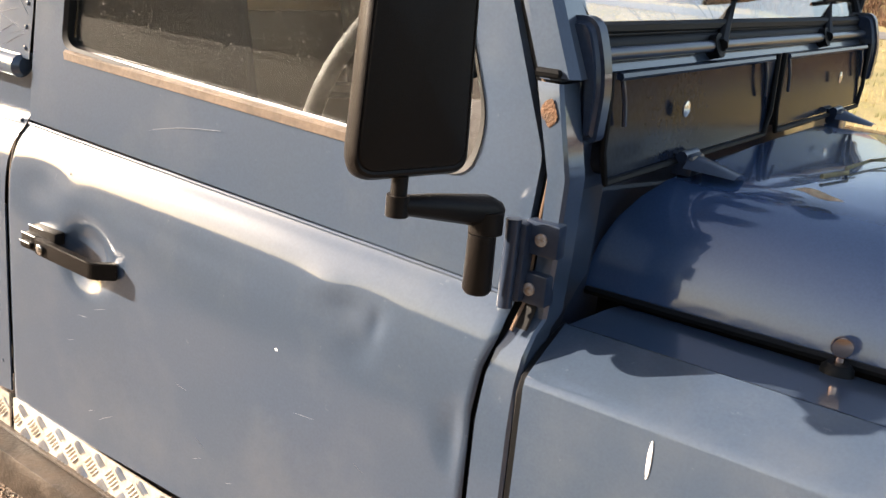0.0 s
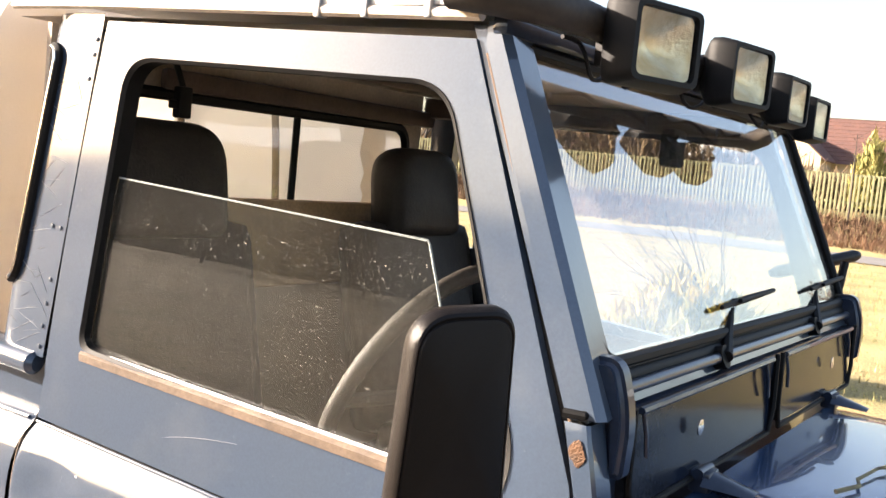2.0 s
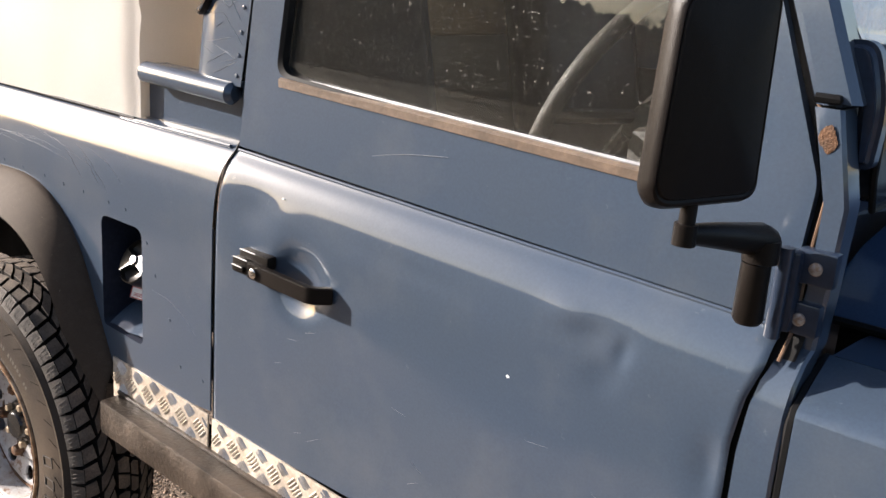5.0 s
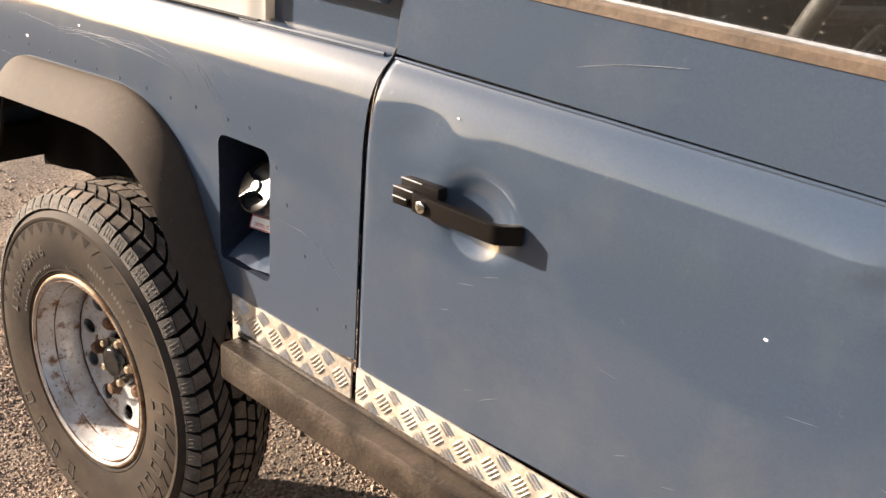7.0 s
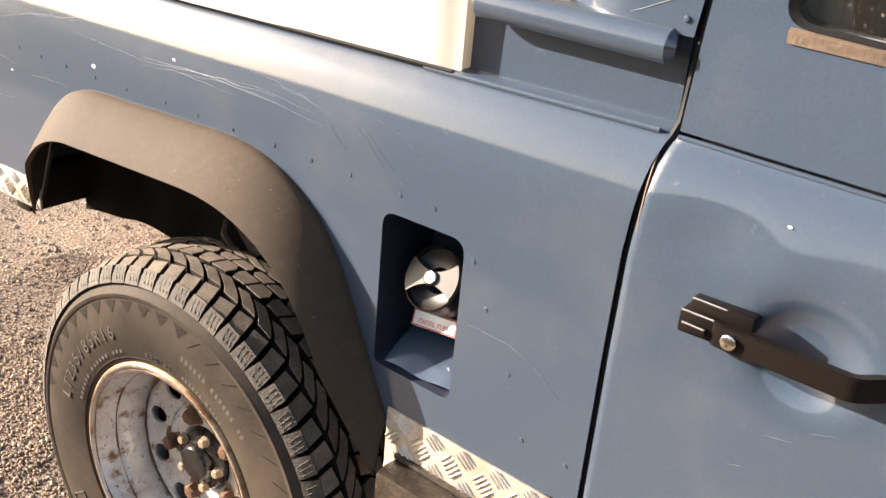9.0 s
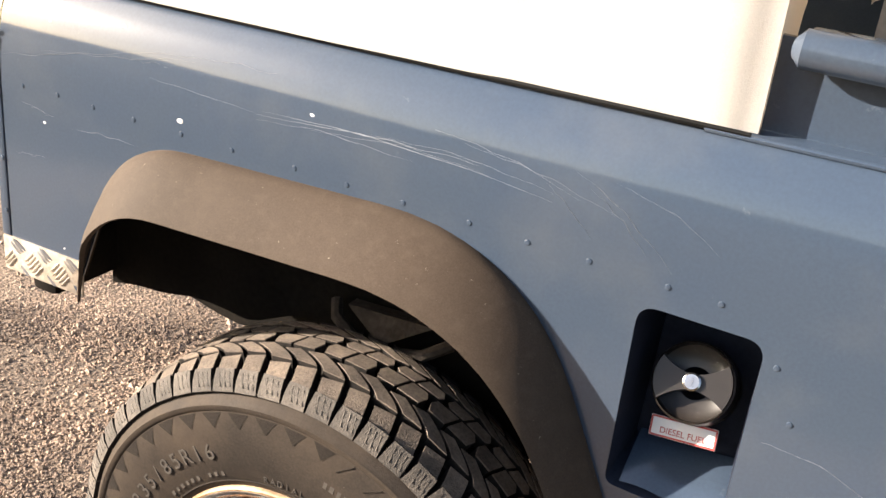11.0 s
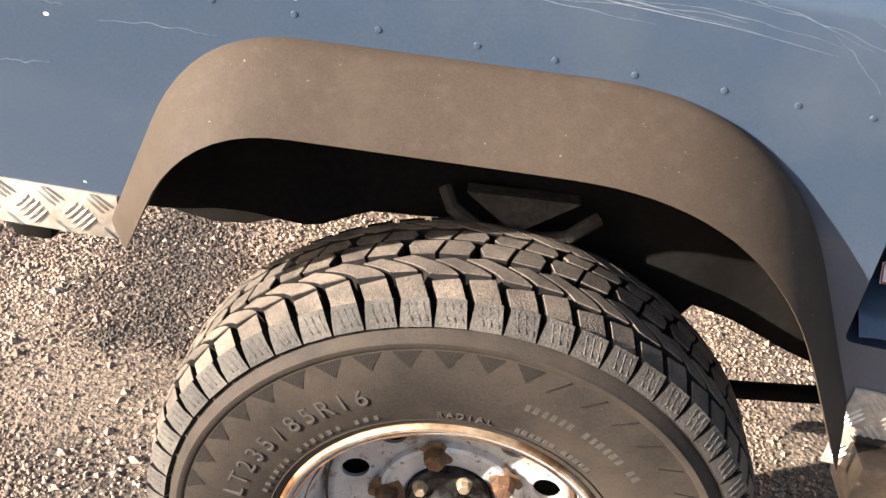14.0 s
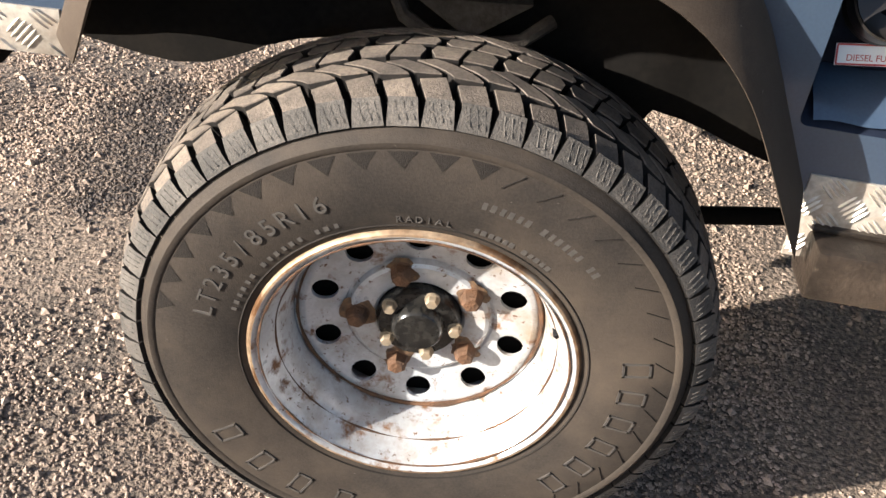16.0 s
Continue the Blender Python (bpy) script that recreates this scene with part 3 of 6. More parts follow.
def scratch(x0, z0, x1, z1, sag, seed, width=0.0009):
    bm = bmesh.new()
    pts, rs = [], []
    for k in range(25):
        u = k / 24
        x, z = x0 + (x1 - x0) * u, z0 + (z1 - z0) * u + sag * math.sin(math.pi * u) + 0.004 * noise.noise((u * 6, seed, 0))
        pts.append((x, side_y(z) - 0.0003, z))
        rs.append(width * (0.25 + 0.75 * math.sin(math.pi * u)) * (0.7 + 0.5 * noise.noise((u * 20, seed, 3))))
    tube(bm, pts, rs, 5, flat=0.6)
    part("scratch", bm, SCRATCH, CAR, "thin bare scratch in the paint")


for k, row in enumerate(((-1.295, 1.079, -1.05, 1.127, 0.0), (-1.05, 1.127, -0.84, 1.143, 0.004), (-1.22, 1.100, -0.96, 1.135, -0.004), (-1.03, 1.100, -0.86, 1.091, 0.001), (-0.86, 1.091, -0.47, 1.080, 0.012), (-0.85, 1.093, -0.56, 1.098, 0.004),
                         (-0.78, 1.088, -0.55, 1.090, 0.008), (-0.70, 1.101, -0.47, 1.090, 0.008), (-0.86, 1.086, -0.64, 1.083, 0.004), (-0.406, 1.117, -0.284, 1.070, 0.010), (-0.43, 1.105, -0.36, 1.05, 0.006), (-0.48, 1.10, -0.42, 1.05, 0.004), (-0.45, 1.12, -0.33, 1.04, 0.008),
                         (-0.62, 1.125, -0.44, 1.090, 0.008), (-0.58, 1.118, -0.40, 1.085, 0.006), (-0.205, 0.885, -0.055, 0.83, 0.02), (-1.28, 0.94, -1.22, 0.948, 0.0), (-1.17, 1.0, -1.05, 1.004, 0.003), (-1.26, 1.02, -1.20, 1.01, 0.0), (-1.10, 1.115, -1.0, 1.119, 0.001))):
    scratch(*row, seed=k * 7.3, width=0.0008 if k in (4, 5) else 0.00038)

# Rear corner: flange with bolts, back panel
bm = bmesh.new()
box(bm, -1.318, -1.3015, -0.002, 0.014, 0.803, 1.105, 0.003)
grid(bm, 1, len(SHOULDER) - 1, lambda u, v: (-1.318 + 0.0165 * u, SHOULDER[round(v * (len(SHOULDER) - 1))][0] - 0.001, SHOULDER[round(v * (len(SHOULDER) - 1))][1]))
part("corner_strip", bm, PAINT, CAR)
for z in (0.844, 0.926, 1.021, 1.112):
    o = again(rivet, pose(-1.3065, -0.002, z) @ Matrix.Diagonal((1.1, 1.5, 1.1, 1)))
bm = bmesh.new()
box(bm, -1.307, -1.297, 0.02, 1.48, 0.74, 1.18, 0.004)
part("tail_panel", bm, PAINT, CAR)
bm = bmesh.new()
box(bm, -1.29, -0.01, 0.10, 1.40, 0.86, 0.88)
part("bed_floor", bm, DARK, CAR)
bm = bmesh.new()
box(bm, -1.300, -0.006, 1.49, 1.50, 0.72, 1.186)
part("far_bed_side", bm, PAINT, CAR)


# Chequer plate
def chequer(name, x0, x1, zt, zb, fall, label):
    """A dirty plate with groups of raised bright bars laid crosswise."""
    bm, bars_bm = bmesh.new(), bmesh.new()
    box(bm, x0, x1, -0.003, 0.001, zb, zt, 0.0008)
    step, row = 0.054, 0
    z = zb - 0.004
    while z < zt + 0.02:
        x = x0 - 0.02 + (step / 2 if row % 2 else 0)
        while x < x1 + 0.02:
            a = radians(48 if row % 2 else -42)
            for j in range(5):
                o = (j - 2) * 0.0066
                cx, cz = x - o * math.sin(a), z + o * math.cos(a)
                if x0 + 0.004 < cx < x1 - 0.004 and zb + 0.004 < cz < zt - 0.004:
                    ln, w = 0.0160 - 0.0013 * abs(j - 2), 0.0019
                    vs = []
                    for sx, sz, yy in ((-ln, 0, -0.003), (-ln * 0.6, -w, -0.003), (ln * 0.6, -w, -0.003), (ln, 0, -0.003), (ln * 0.6, w, -0.003), (-ln * 0.6, w, -0.003), (-ln * 0.65, 0, -0.0056), (ln * 0.65, 0, -0.0056)):
                        px, pz = cx + sx * math.cos(a) - sz * math.sin(a), cz + sx * math.sin(a) + sz * math.cos(a)
                        vs.append(bars_bm.verts.new((min(max(px, x0 + 0.001), x1 - 0.001), yy, min(max(pz, zb + 0.001), zt - 0.001))))
                    for f in ((0, 1, 6), (1, 2, 7, 6), (2, 3, 7), (3, 4, 7), (4, 5, 6, 7), (5, 0, 6)):
                        bars_bm.faces.new([vs[q] for q in f])
            x += step
        z += step * 0.5
        row += 1
    for b in (bm, bars_bm):
        for v in b.verts:
            v.co.z += fall * v.co.x
    plate_ob = part(name, bm, CHEQUER_BASE, CAR, label, 30)
    part("raised_pattern", bars_bm, CHEQUER, plate_ob, "worn bright raised bars", 30)["kind"] = "stuff"


chequer("chequer_sill_plate", -0.322, -0.020, 0.692, 0.578, -0.055, "dirty aluminium chequer plate along the sill")
chequer("chequer_door_plate", -0.008, 0.935, 0.689, 0.578, -0.058, "dirty aluminium chequer plate on the door bottom")
chequer("chequer_corner_plate", -1.316, -1.158, 0.803, 0.748, 0.0, "dirty aluminium chequer plate behind the wheel")

# Rock slider
bm = bmesh.new()
box(bm, -0.300, 1.05, -0.050, 0.02, 0.549, 0.619, 0.008)
box(bm, -0.300, 1.05, -0.010, 0.03, 0.619, 0.627, 0.003)
for v in bm.verts:
    v.co.z -= 0.06 * max(v.co.x, -0.3)
part("rock_slider", bm, SLIDER, CAR, "muddy black steel rock slider", 30)

# Chassis and running gear
bm = bmesh.new()
ridge = rounded([(-1.30, 0.70, 0), (-1.12, 0.66, 0.1), (-0.98, 0.74, 0.12), (-0.55, 0.77, 0.12), (-0.38, 0.71, 0.1), (1.6, 0.69, 0)], 6, False)
top = even(ridge, 60)
for y0 in (0.36, 1.06):
    grid(bm, 59, 4, lambda u, v: (top[round(u * 59)].x, y0 + (0, 0.08, 0.08, 0, 0)[round(v * 4)], top[round(u * 59)].y - (0, 0, 0.12, 0.12, 0)[round(v * 4)]))
box(bm, -1.30, -1.25, 0.03, 1.35, 0.705, 0.79, 0.01)
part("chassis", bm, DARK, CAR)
bm = bmesh.new()
tube(bm, [(-0.754, 0.14, 0.39), (-0.754, 1.36, 0.39)], 0.045, 14)
bmesh.ops.create_uvsphere(bm, u_segments=16, v_segments=10, radius=0.12, matrix=pose(-0.754, 0.95, 0.39))
part("rear_axle", bm, DARK, CAR)
bm = bmesh.new()
tube(bm, [(-0.754 + 0.06 * math.cos(k * 0.5), 0.33 + 0.06 * math.sin(k * 0.5), 0.44 + 0.0037 * k) for k in range(80)], 0.009, 6)
part("coil_spring", bm, DARK, CAR)
bm = bmesh.new()
tube(bm, [(-0.66, 0.34, 0.40), (-0.60, 0.36, 0.62), (-0.56, 0.37, 0.92)], [0.018, 0.018, 0.028], 12)
part("shock_absorber", bm, DARK, CAR)
bm = bmesh.new()
tube(bm, [(-0.72, 0.42, 0.29), (0.10, 0.46, 0.365)], 0.016, 10)
part("trailing_arm", bm, DARK, CAR)
bm = bmesh.new()
box(bm, -0.20, 1.0, 0.40, 1.10, 0.58, 0.86, 0.03)
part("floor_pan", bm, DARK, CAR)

# ---- wheel ----
HUB = Vector((-0.744, 0.056, 0.397))


def make_wheel():
    """The wheel about the origin, its outside towards -y."""
    bm = bmesh.new()
    capped(bm, [(0.05, 0.05), (0.17, 0.05), (0.175, 0.02), (0.165, 0.0), (0.06, -0.005)], 40)
    hub = part("wheel", bm, DARK, CAR, "steel wheel with an all-terrain tyre")
    bm = bmesh.new()
    prof = [(0.218, -0.104), (0.222, -0.1135), (0.230, -0.1175), (0.240, -0.120), (0.262, -0.1245), (0.300, -0.1275), (0.326, -0.1255), (0.338, -0.1235), (0.341, -0.1255), (0.347, -0.1255), (0.350, -0.1215), (0.356, -0.117), (0.364, -0.106),
            (0.370, -0.092), (0.378, -0.05), (0.380, 0.0)]
    prof = [(r - 0.0115, h) for r, h in prof]
    prof = prof + [(r, -h * 0.65) for r, h in prof[-2::-1]]
    lathe(bm, prof, 96)
    part("tyre", bm, TYRE, hub, "worn black all-terrain tyre sidewall", 35)
    # groove floor ring, its dark colour standing for shade between the blocks
    bm = bmesh.new()
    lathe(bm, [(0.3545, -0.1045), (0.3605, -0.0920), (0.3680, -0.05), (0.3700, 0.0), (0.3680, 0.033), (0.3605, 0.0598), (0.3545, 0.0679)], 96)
    part("groove_floor", bm, DARK, hub, "groove floor coloured dark for the shade in it", 35)
    tread(hub)
    rim(hub)
    sidewall(hub)
    return hub


def tread(hub):
    """Blocks of an all-terrain pattern, each a small prism on the tyre."""
    bm, feet = bmesh.new(), bmesh.new()
    N, top, base = 30, 0.389, 0.3635
    P = 2 * math.pi / N

    def block(a0, poly, hi=top, lo=base):
        worn = random.random() * 0.0010
        ca = a0 + sum(q[0] for q in poly) / len(poly)
        cy = sum(q[1] for q in poly) / len(poly)
        made = []
        for k, rad in ((0.975, hi - worn), (0.99, hi - worn - 0.0016), (1.0, lo)):
            row = []
            for a, y in poly:
                a, y = ca + (a0 + a - ca) * k, cy + (y - cy) * k
                q = rad - max(0.0, abs(y) - 0.055) ** 1.5 * 1.35
                row.append(bm.verts.new((q * math.cos(a), y if y < 0 else y * 0.62, q * math.sin(a))))
            made.append(row)
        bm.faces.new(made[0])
        m = len(poly)
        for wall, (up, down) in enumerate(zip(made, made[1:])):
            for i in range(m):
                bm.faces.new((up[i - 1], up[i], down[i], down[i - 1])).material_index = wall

    def sweep(y):
        """How far the grooves have turned along the tread at a distance y from its middle, in pitches."""
        return 0.14 * max(0.0, 0.1025 - max(y, 0.070)) / 0.0325 + 0.80 * (max(0.0, 0.070 - y) / 0.040) ** 1.35

    def patch(b, sgn, s0, s1, y0, y1, skew=0.0):
        """One block between two curving grooves; skew slants its inner end."""
        steps = 6
        left = [(s0 + sweep(y), y) for y in (y0 + (y1 - y0) * k / steps for k in range(steps + 1))]
        right = [(s1 + sweep(y), y) for y in (y0 + skew + (y1 - y0 - skew) * k / steps for k in range(steps + 1))]
        block(b, [(-sgn * s * P, sgn * y) for s, y in left + right[::-1]])

    for i in range(N):
        for sgn, off in ((-1, 0.0), (1, 0.31)):
            b = (i + off) * P
            side = 1 if sgn < 0 else 0.62
            for h, inner in ((0.0, 0.0725), (0.5, 0.0685)):
                c = b + h * P
                w = 0.186 if h else 0.196
                # shoulder lug, then the curved paddle behind it, with a slit between them
                patch(c, sgn, -w, w, inner, 0.1025, 0.005)
                patch(c, sgn, -w - 0.006, w - 0.002, 0.0345 + 0.006 * h, inner - 0.0050, 0.005)
                foot = ((-w, 0.3775, 0.1022), (w, 0.3775, 0.1022), (0.213, 0.365, 0.1115), (0.234, 0.351, 0.1180), (-0.234, 0.351, 0.1180), (-0.213, 0.365, 0.1115))
                outer = [feet.verts.new(((q + 0.001) * math.cos(c + a * P), sgn * y * side, (q + 0.001) * math.sin(c + a * P))) for a, q, y in foot]
                inn = [feet.verts.new(((q - 0.012) * math.cos(c + a * P), sgn * (y - 0.016) * side, (q - 0.012) * math.sin(c + a * P))) for a, q, y in foot]
                feet.faces.new((outer[0], outer[1], outer[2], outer[5]))
                feet.faces.new((outer[5], outer[2], outer[3], outer[4]))
                for k in range(6):
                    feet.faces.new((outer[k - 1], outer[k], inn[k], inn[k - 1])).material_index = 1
                # small slanting ribs on the lug's outer face
                for k in range(3):
                    a = c + (-0.11 + 0.11 * k) * P
                    tube(feet, [(0.3745 * math.cos(a), sgn * 0.1052 * side, 0.3745 * math.sin(a)), (0.358 * math.cos(a - 0.06 * P), sgn * 0.1158 * side, 0.358 * math.sin(a - 0.06 * P))], 0.0009, 4)
            # two-piece six-sided block beside the middle line
            for hexa in (((-0.465, 0.0125), (-0.39, 0.0026), (-0.09, 0.0026), (-0.05, 0.013), (0.02, 0.0292), (-0.40, 0.0292)),
                         ((-0.035, 0.0026), (0.40, 0.0026), (0.462, 0.0135), (0.40, 0.0292), (0.075, 0.0292), (0.01, 0.013))):
                block(b, [(-sgn * (a + 0.25) * P, sgn * y) for a, y in hexa])
    for name, b, m, label in (("shoulder_tread", feet, LUG, "tyre shoulder in darker rubber"), ("tread", bm, TREAD, "dusty tread blocks")):
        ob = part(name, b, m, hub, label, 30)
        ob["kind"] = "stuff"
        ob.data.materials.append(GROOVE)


DISH = 0.016


def shrunk(r):
    """Draws the barrel and lip in to fit the rim in the camera's view."""
    return r if r < 0.15 else 0.15 + (r - 0.15) * 0.842


def rim(hub):
    bm = bmesh.new()
    # barrel and lip
    lathe(bm, [(0.212, -0.106), (0.217, -0.117), (0.2205, -0.1185), (0.2225, -0.1155), (0.2225, -0.1155), (0.2200, -0.1195), (0.2165, -0.1205), (0.2130, -0.1190), (0.2105, -0.1155), (0.2085, -0.1150), (0.2075, -0.1165), (0.2055, -0.1140), (0.201, -0.104), (0.197, -0.096),
               (0.1925, -0.090), (0.1895, -0.082), (0.1865, -0.080), (0.183, -0.072), (0.178, -0.060), (0.172, -0.046), (0.171, 0.06)], 96)
    # disc with ten round holes
    holes = []
    for k in range(10):
        a = 2 * math.pi * (k + 0.61) / 10
        holes.append([(0.131 * math.cos(a) + 0.018 * math.cos(q), 0.131 * math.sin(a) + 0.018 * math.sin(q)) for q in [2 * math.pi * j / 16 for j in range(16)]])
    lathe(bm, [(0.1735, -0.030), (0.171, -0.046), (0.1685, -0.0475), (0.166, -0.0455), (0.163, -0.047), (0.158, -0.0495), (0.152, -0.0495)], 80)
    d = bmesh.new()
    plate(d, [(0.152 * math.cos(2 * math.pi * j / 80), 0.152 * math.sin(2 * math.pi * j / 80)) for j in range(80)],
          [*holes, [(0.101 * math.cos(2 * math.pi * j / 60), 0.101 * math.sin(2 * math.pi * j / 60)) for j in range(60)]], 0.006)
    for v in d.verts:
        v.co.y -= 0.0495 - 0.010 * (0.152 - math.hypot(v.co.x, v.co.z)) / 0.051
    me = bpy.data.meshes.new("disc")
    d.to_mesh(me)
    d.free()
    bm.from_mesh(me)
    bpy.data.meshes.remove(me)
    lathe(bm, [(0.101, -0.0395), (0.100, -0.0375), (0.097, -0.0375), (0.094, -0.046), (0.089, -0.0485), (0.080, -0.0465), (0.062, -0.044), (0.058, -0.040), (0.057, -0.025)], 60)
    for v in bm.verts:
        q = math.hypot(v.co.x, v.co.z)
        if q < 0.1745:
            v.co.y += DISH
        if q > 0.15:
            k = shrunk(q) / q
            v.co.x, v.co.z = v.co.x * k, v.co.z * k
    part("rim", bm, RIM, hub, "silver painted steel rim, rusty at the edges", 35)
    bm = bmesh.new()
    lathe(bm, [(0.2065, -0.1207), (0.2095, -0.1203), (0.2128, -0.1165), (0.2133, -0.112)], 96)
    part("rim_edge", bm, BRIM, hub, "rusty brown rim edge")
    for rad, y, w in ((0.1980, -0.1168, 0.0018), (0.1828, -0.0822, 0.0014), (0.1635, -0.0470 + DISH, 0.0042)):
        bm = bmesh.new()
        tube(bm, [((rad + 0.0008 * noise.noise((k * 0.3, rad * 90, 0))) * math.cos(k * math.pi / 48), y, rad * math.sin(k * math.pi / 48)) for k in range(96)], [max(0.0001, w * (0.75 + 1.3 * noise.noise((k * 0.23, rad * 50, 4)))) for k in range(96)], 5, True)
        part("rust_line", bm, RUST, hub, "rust along a fold of the rim")
    # hub flange with bolts
    bm = bmesh.new()
    capped(bm, [(0.0565, -0.030), (0.0565, -0.052), (0.053, -0.058), (0.036, -0.060), (0.034, -0.070), (0.030, -0.074), (0.006, -0.0755)], 40)
    part("hub_flange", bm, HUBCAP, hub, "black hub cap").location.y = DISH
    bm = bmesh.new()
    capped(bm, [(0.0085, 0.0), (0.0085, -0.010), (0.007, -0.012)], 6)
    capped(bm, [(0.0105, 0.001), (0.0105, -0.002)], 14)
    bolt = part("hub_bolt", bm, mat("dusty_bolt_steel", (0.36, 0.29, 0.20), 0.55, 0.3, (0.26, 0.19, 0.12), 60.0, fine=0.25), hub, "dull hub bolt", 25)
    bolt.matrix_basis = pose(0.049 * math.cos(0.0), -0.0575 + DISH, 0.049 * math.sin(0.0))
    for k in range(1, 5):
        a = k * 2 * math.pi / 5
        again(bolt, pose(0.049 * math.cos(a), -0.0575 + DISH, 0.049 * math.sin(a)))
    bm = bmesh.new()
    capped(bm, [(0.0155, 0.004), (0.0155, -0.006), (0.0135, -0.018), (0.010, -0.0215), (0.006, -0.022)], 6)
    capped(bm, [(0.018, 0.004), (0.0175, -0.002), (0.0145, -0.004)], 20)
    nut = part("wheel_nut", bm, RUST, hub, "rusty wheel nut", 25)
    for k in range(5):
        a = radians(109 + 72 * k)
        m = pose(0.0825 * math.cos(a), -0.0445 + DISH, 0.0825 * math.sin(a), 0, 13 * k, 0)
        if k:
            again(nut, m)
        else:
            nut.matrix_basis = m
    for k in range(5):
        a = radians(109 + 72 * k)
        bm = bmesh.new()
        rings = lathe(bm, [(0.0165, -0.0472), (0.0225, -0.0455)], 24, (0.0825 * math.cos(a), DISH, 0.0825 * math.sin(a)))
        for v in rings[1]:
            w = 1 + 0.4 * noise.noise(v.co * 90)
            v.co = Vector((0.0825 * math.cos(a), v.co.y, 0.0825 * math.sin(a))).lerp(v.co, w)
        part("rust_stain", bm, STAIN, hub, "rust round a wheel nut")
    bm = bmesh.new()
    capped(bm, [(0.005, 0.0), (0.005, -0.02), (0.003, -0.024)], 10, (0.176, -0.068, 0.052))
    part("valve", bm, BLACK, hub)


def sidewall(hub):
    """Raised marks on the tyre's side: saw teeth, ribs and lettering."""
    bm = bmesh.new()
    for k in range(45):
        a = 2 * math.pi * k / 45
        if 10 <= k <= 21:
            w = 0.052
            vs = [bm.verts.new((r * math.cos(a + s), y, r * math.sin(a + s))) for s, r, y in ((-w, 0.3250, -0.1243), (w, 0.3250, -0.1243), (0, 0.3040, -0.1272))]
            vs.append(bm.verts.new((0.318 * math.cos(a), -0.1262, 0.318 * math.sin(a))))
            for f in ((0, 1, 3), (1, 2, 3), (2, 0, 3)):
                bm.faces.new([vs[q] for q in f])
        elif k < 10 or k > 30:
            tube(bm, [(0.3235 * math.cos(a), -0.1249, 0.3235 * math.sin(a)), (0.3020 * math.cos(a + 0.06), -0.1270, 0.3020 * math.sin(a + 0.06))], 0.0008, 5)
    for r, y in ((0.2220, -0.1192), (0.3285, -0.1236), (0.3330, -0.1222)):
        lathe(bm, [(r - 0.0016, y + 0.0008), (r, y - 0.0008), (r + 0.0016, y + 0.0008)], 90)
    part("sidewall_pattern", bm, TOOTH, hub, "saw-tooth pattern moulded in the sidewall", 25)["kind"] = "stuff"
    letters("LT235/85R16", 0.2705, 167, 117, 0.0245, hub, "raised tyre size lettering")
    bars(17, 0.2350, 164, 116, 0.0085, hub)
    letters("RADIAL", 0.2330, 98, 84, 0.0095, hub, "raised type lettering")
    bars(12, 0.2330, 76, 52, 0.007, hub)
    bars(16, 0.272, 77, 43, 0.010, hub)
    outlined(4, 0.289, 214, 254, 0.040, hub)
    outlined(6, 0.280, 9, -42, 0.036, hub)


def letters(text, r, a0, a1, h, hub, label):
    out = bmesh.new()
    n = len(text)
    for k, ch in enumerate(text):
        cu = bpy.data.curves.new("letter", "FONT")
        cu.body, cu.size, cu.extrude, cu.align_x = ch, h * 1.35, 0.0009, "CENTER"
        ob = bpy.data.objects.new("letter", cu)
        scene.collection.objects.link(ob)
        bpy.context.view_layer.update()
        me = ob.evaluated_get(bpy.context.evaluated_depsgraph_get()).to_mesh().copy()
        a = radians(a0 + (a1 - a0) * k / (n - 1))
        me.transform(pose(r * math.cos(a), -0.1264 if r > 0.26 else -0.1212, r * math.sin(a)) @ pose(0, 0, 0, 0, 90 - math.degrees(a), 0) @ pose(0, 0, -h * 0.5, 90, 0, 0))
        out.from_mesh(me)
        bpy.data.meshes.remove(me)
        bpy.data.objects.remove(ob)
        bpy.data.curves.remove(cu)
    part("size_lettering", out, LETTER, hub, label, 0)


def bars(n, r, a0, a1, h, hub):
    bm = bmesh.new()
    for k in range(n):
        if k % 7 == 6:
            continue
        a = radians(a0 + (a1 - a0) * k / (n - 1))
        box(bm, -0.0026 - 0.001 * (k % 2), 0.0026, -0.0004, 0.0012, -h / 2, h / 2, 0, pose(r * math.cos(a), -0.1214 if r < 0.26 else -0.1262, r * math.sin(a), 0, 90 - math.degrees(a), 0))
    part("small_lettering", bm, LETTER, hub, "small raised lettering", 0)["kind"] = "stuff"


def outlined(n, r, a0, a1, h, hub):
    """Large outlined blocks in place of the maker's lettering."""
    for k in range(n):
        bm = bmesh.new()
        a = radians(a0 + (a1 - a0) * k / (n - 1))
        m = pose(r * math.cos(a), -0.1272, r * math.sin(a), 0, 90 - math.degrees(a), 0)
        w = 0.012
        for x0, x1, z0, z1 in ((-w, w, h / 2 - 0.003, h / 2), (-w, w, -h / 2, -h / 2 + 0.003), (-w, -w + 0.003, -h / 2, h / 2), (w - 0.003, w, -h / 2, h / 2)):
            box(bm, x0, x1, -0.0008, 0.0012, z0, z1, 0, m)
        part("raised_block", bm, LETTER, hub, "large raised outlined block", 0)


WHEEL = make_wheel()
WHEEL.location = HUB
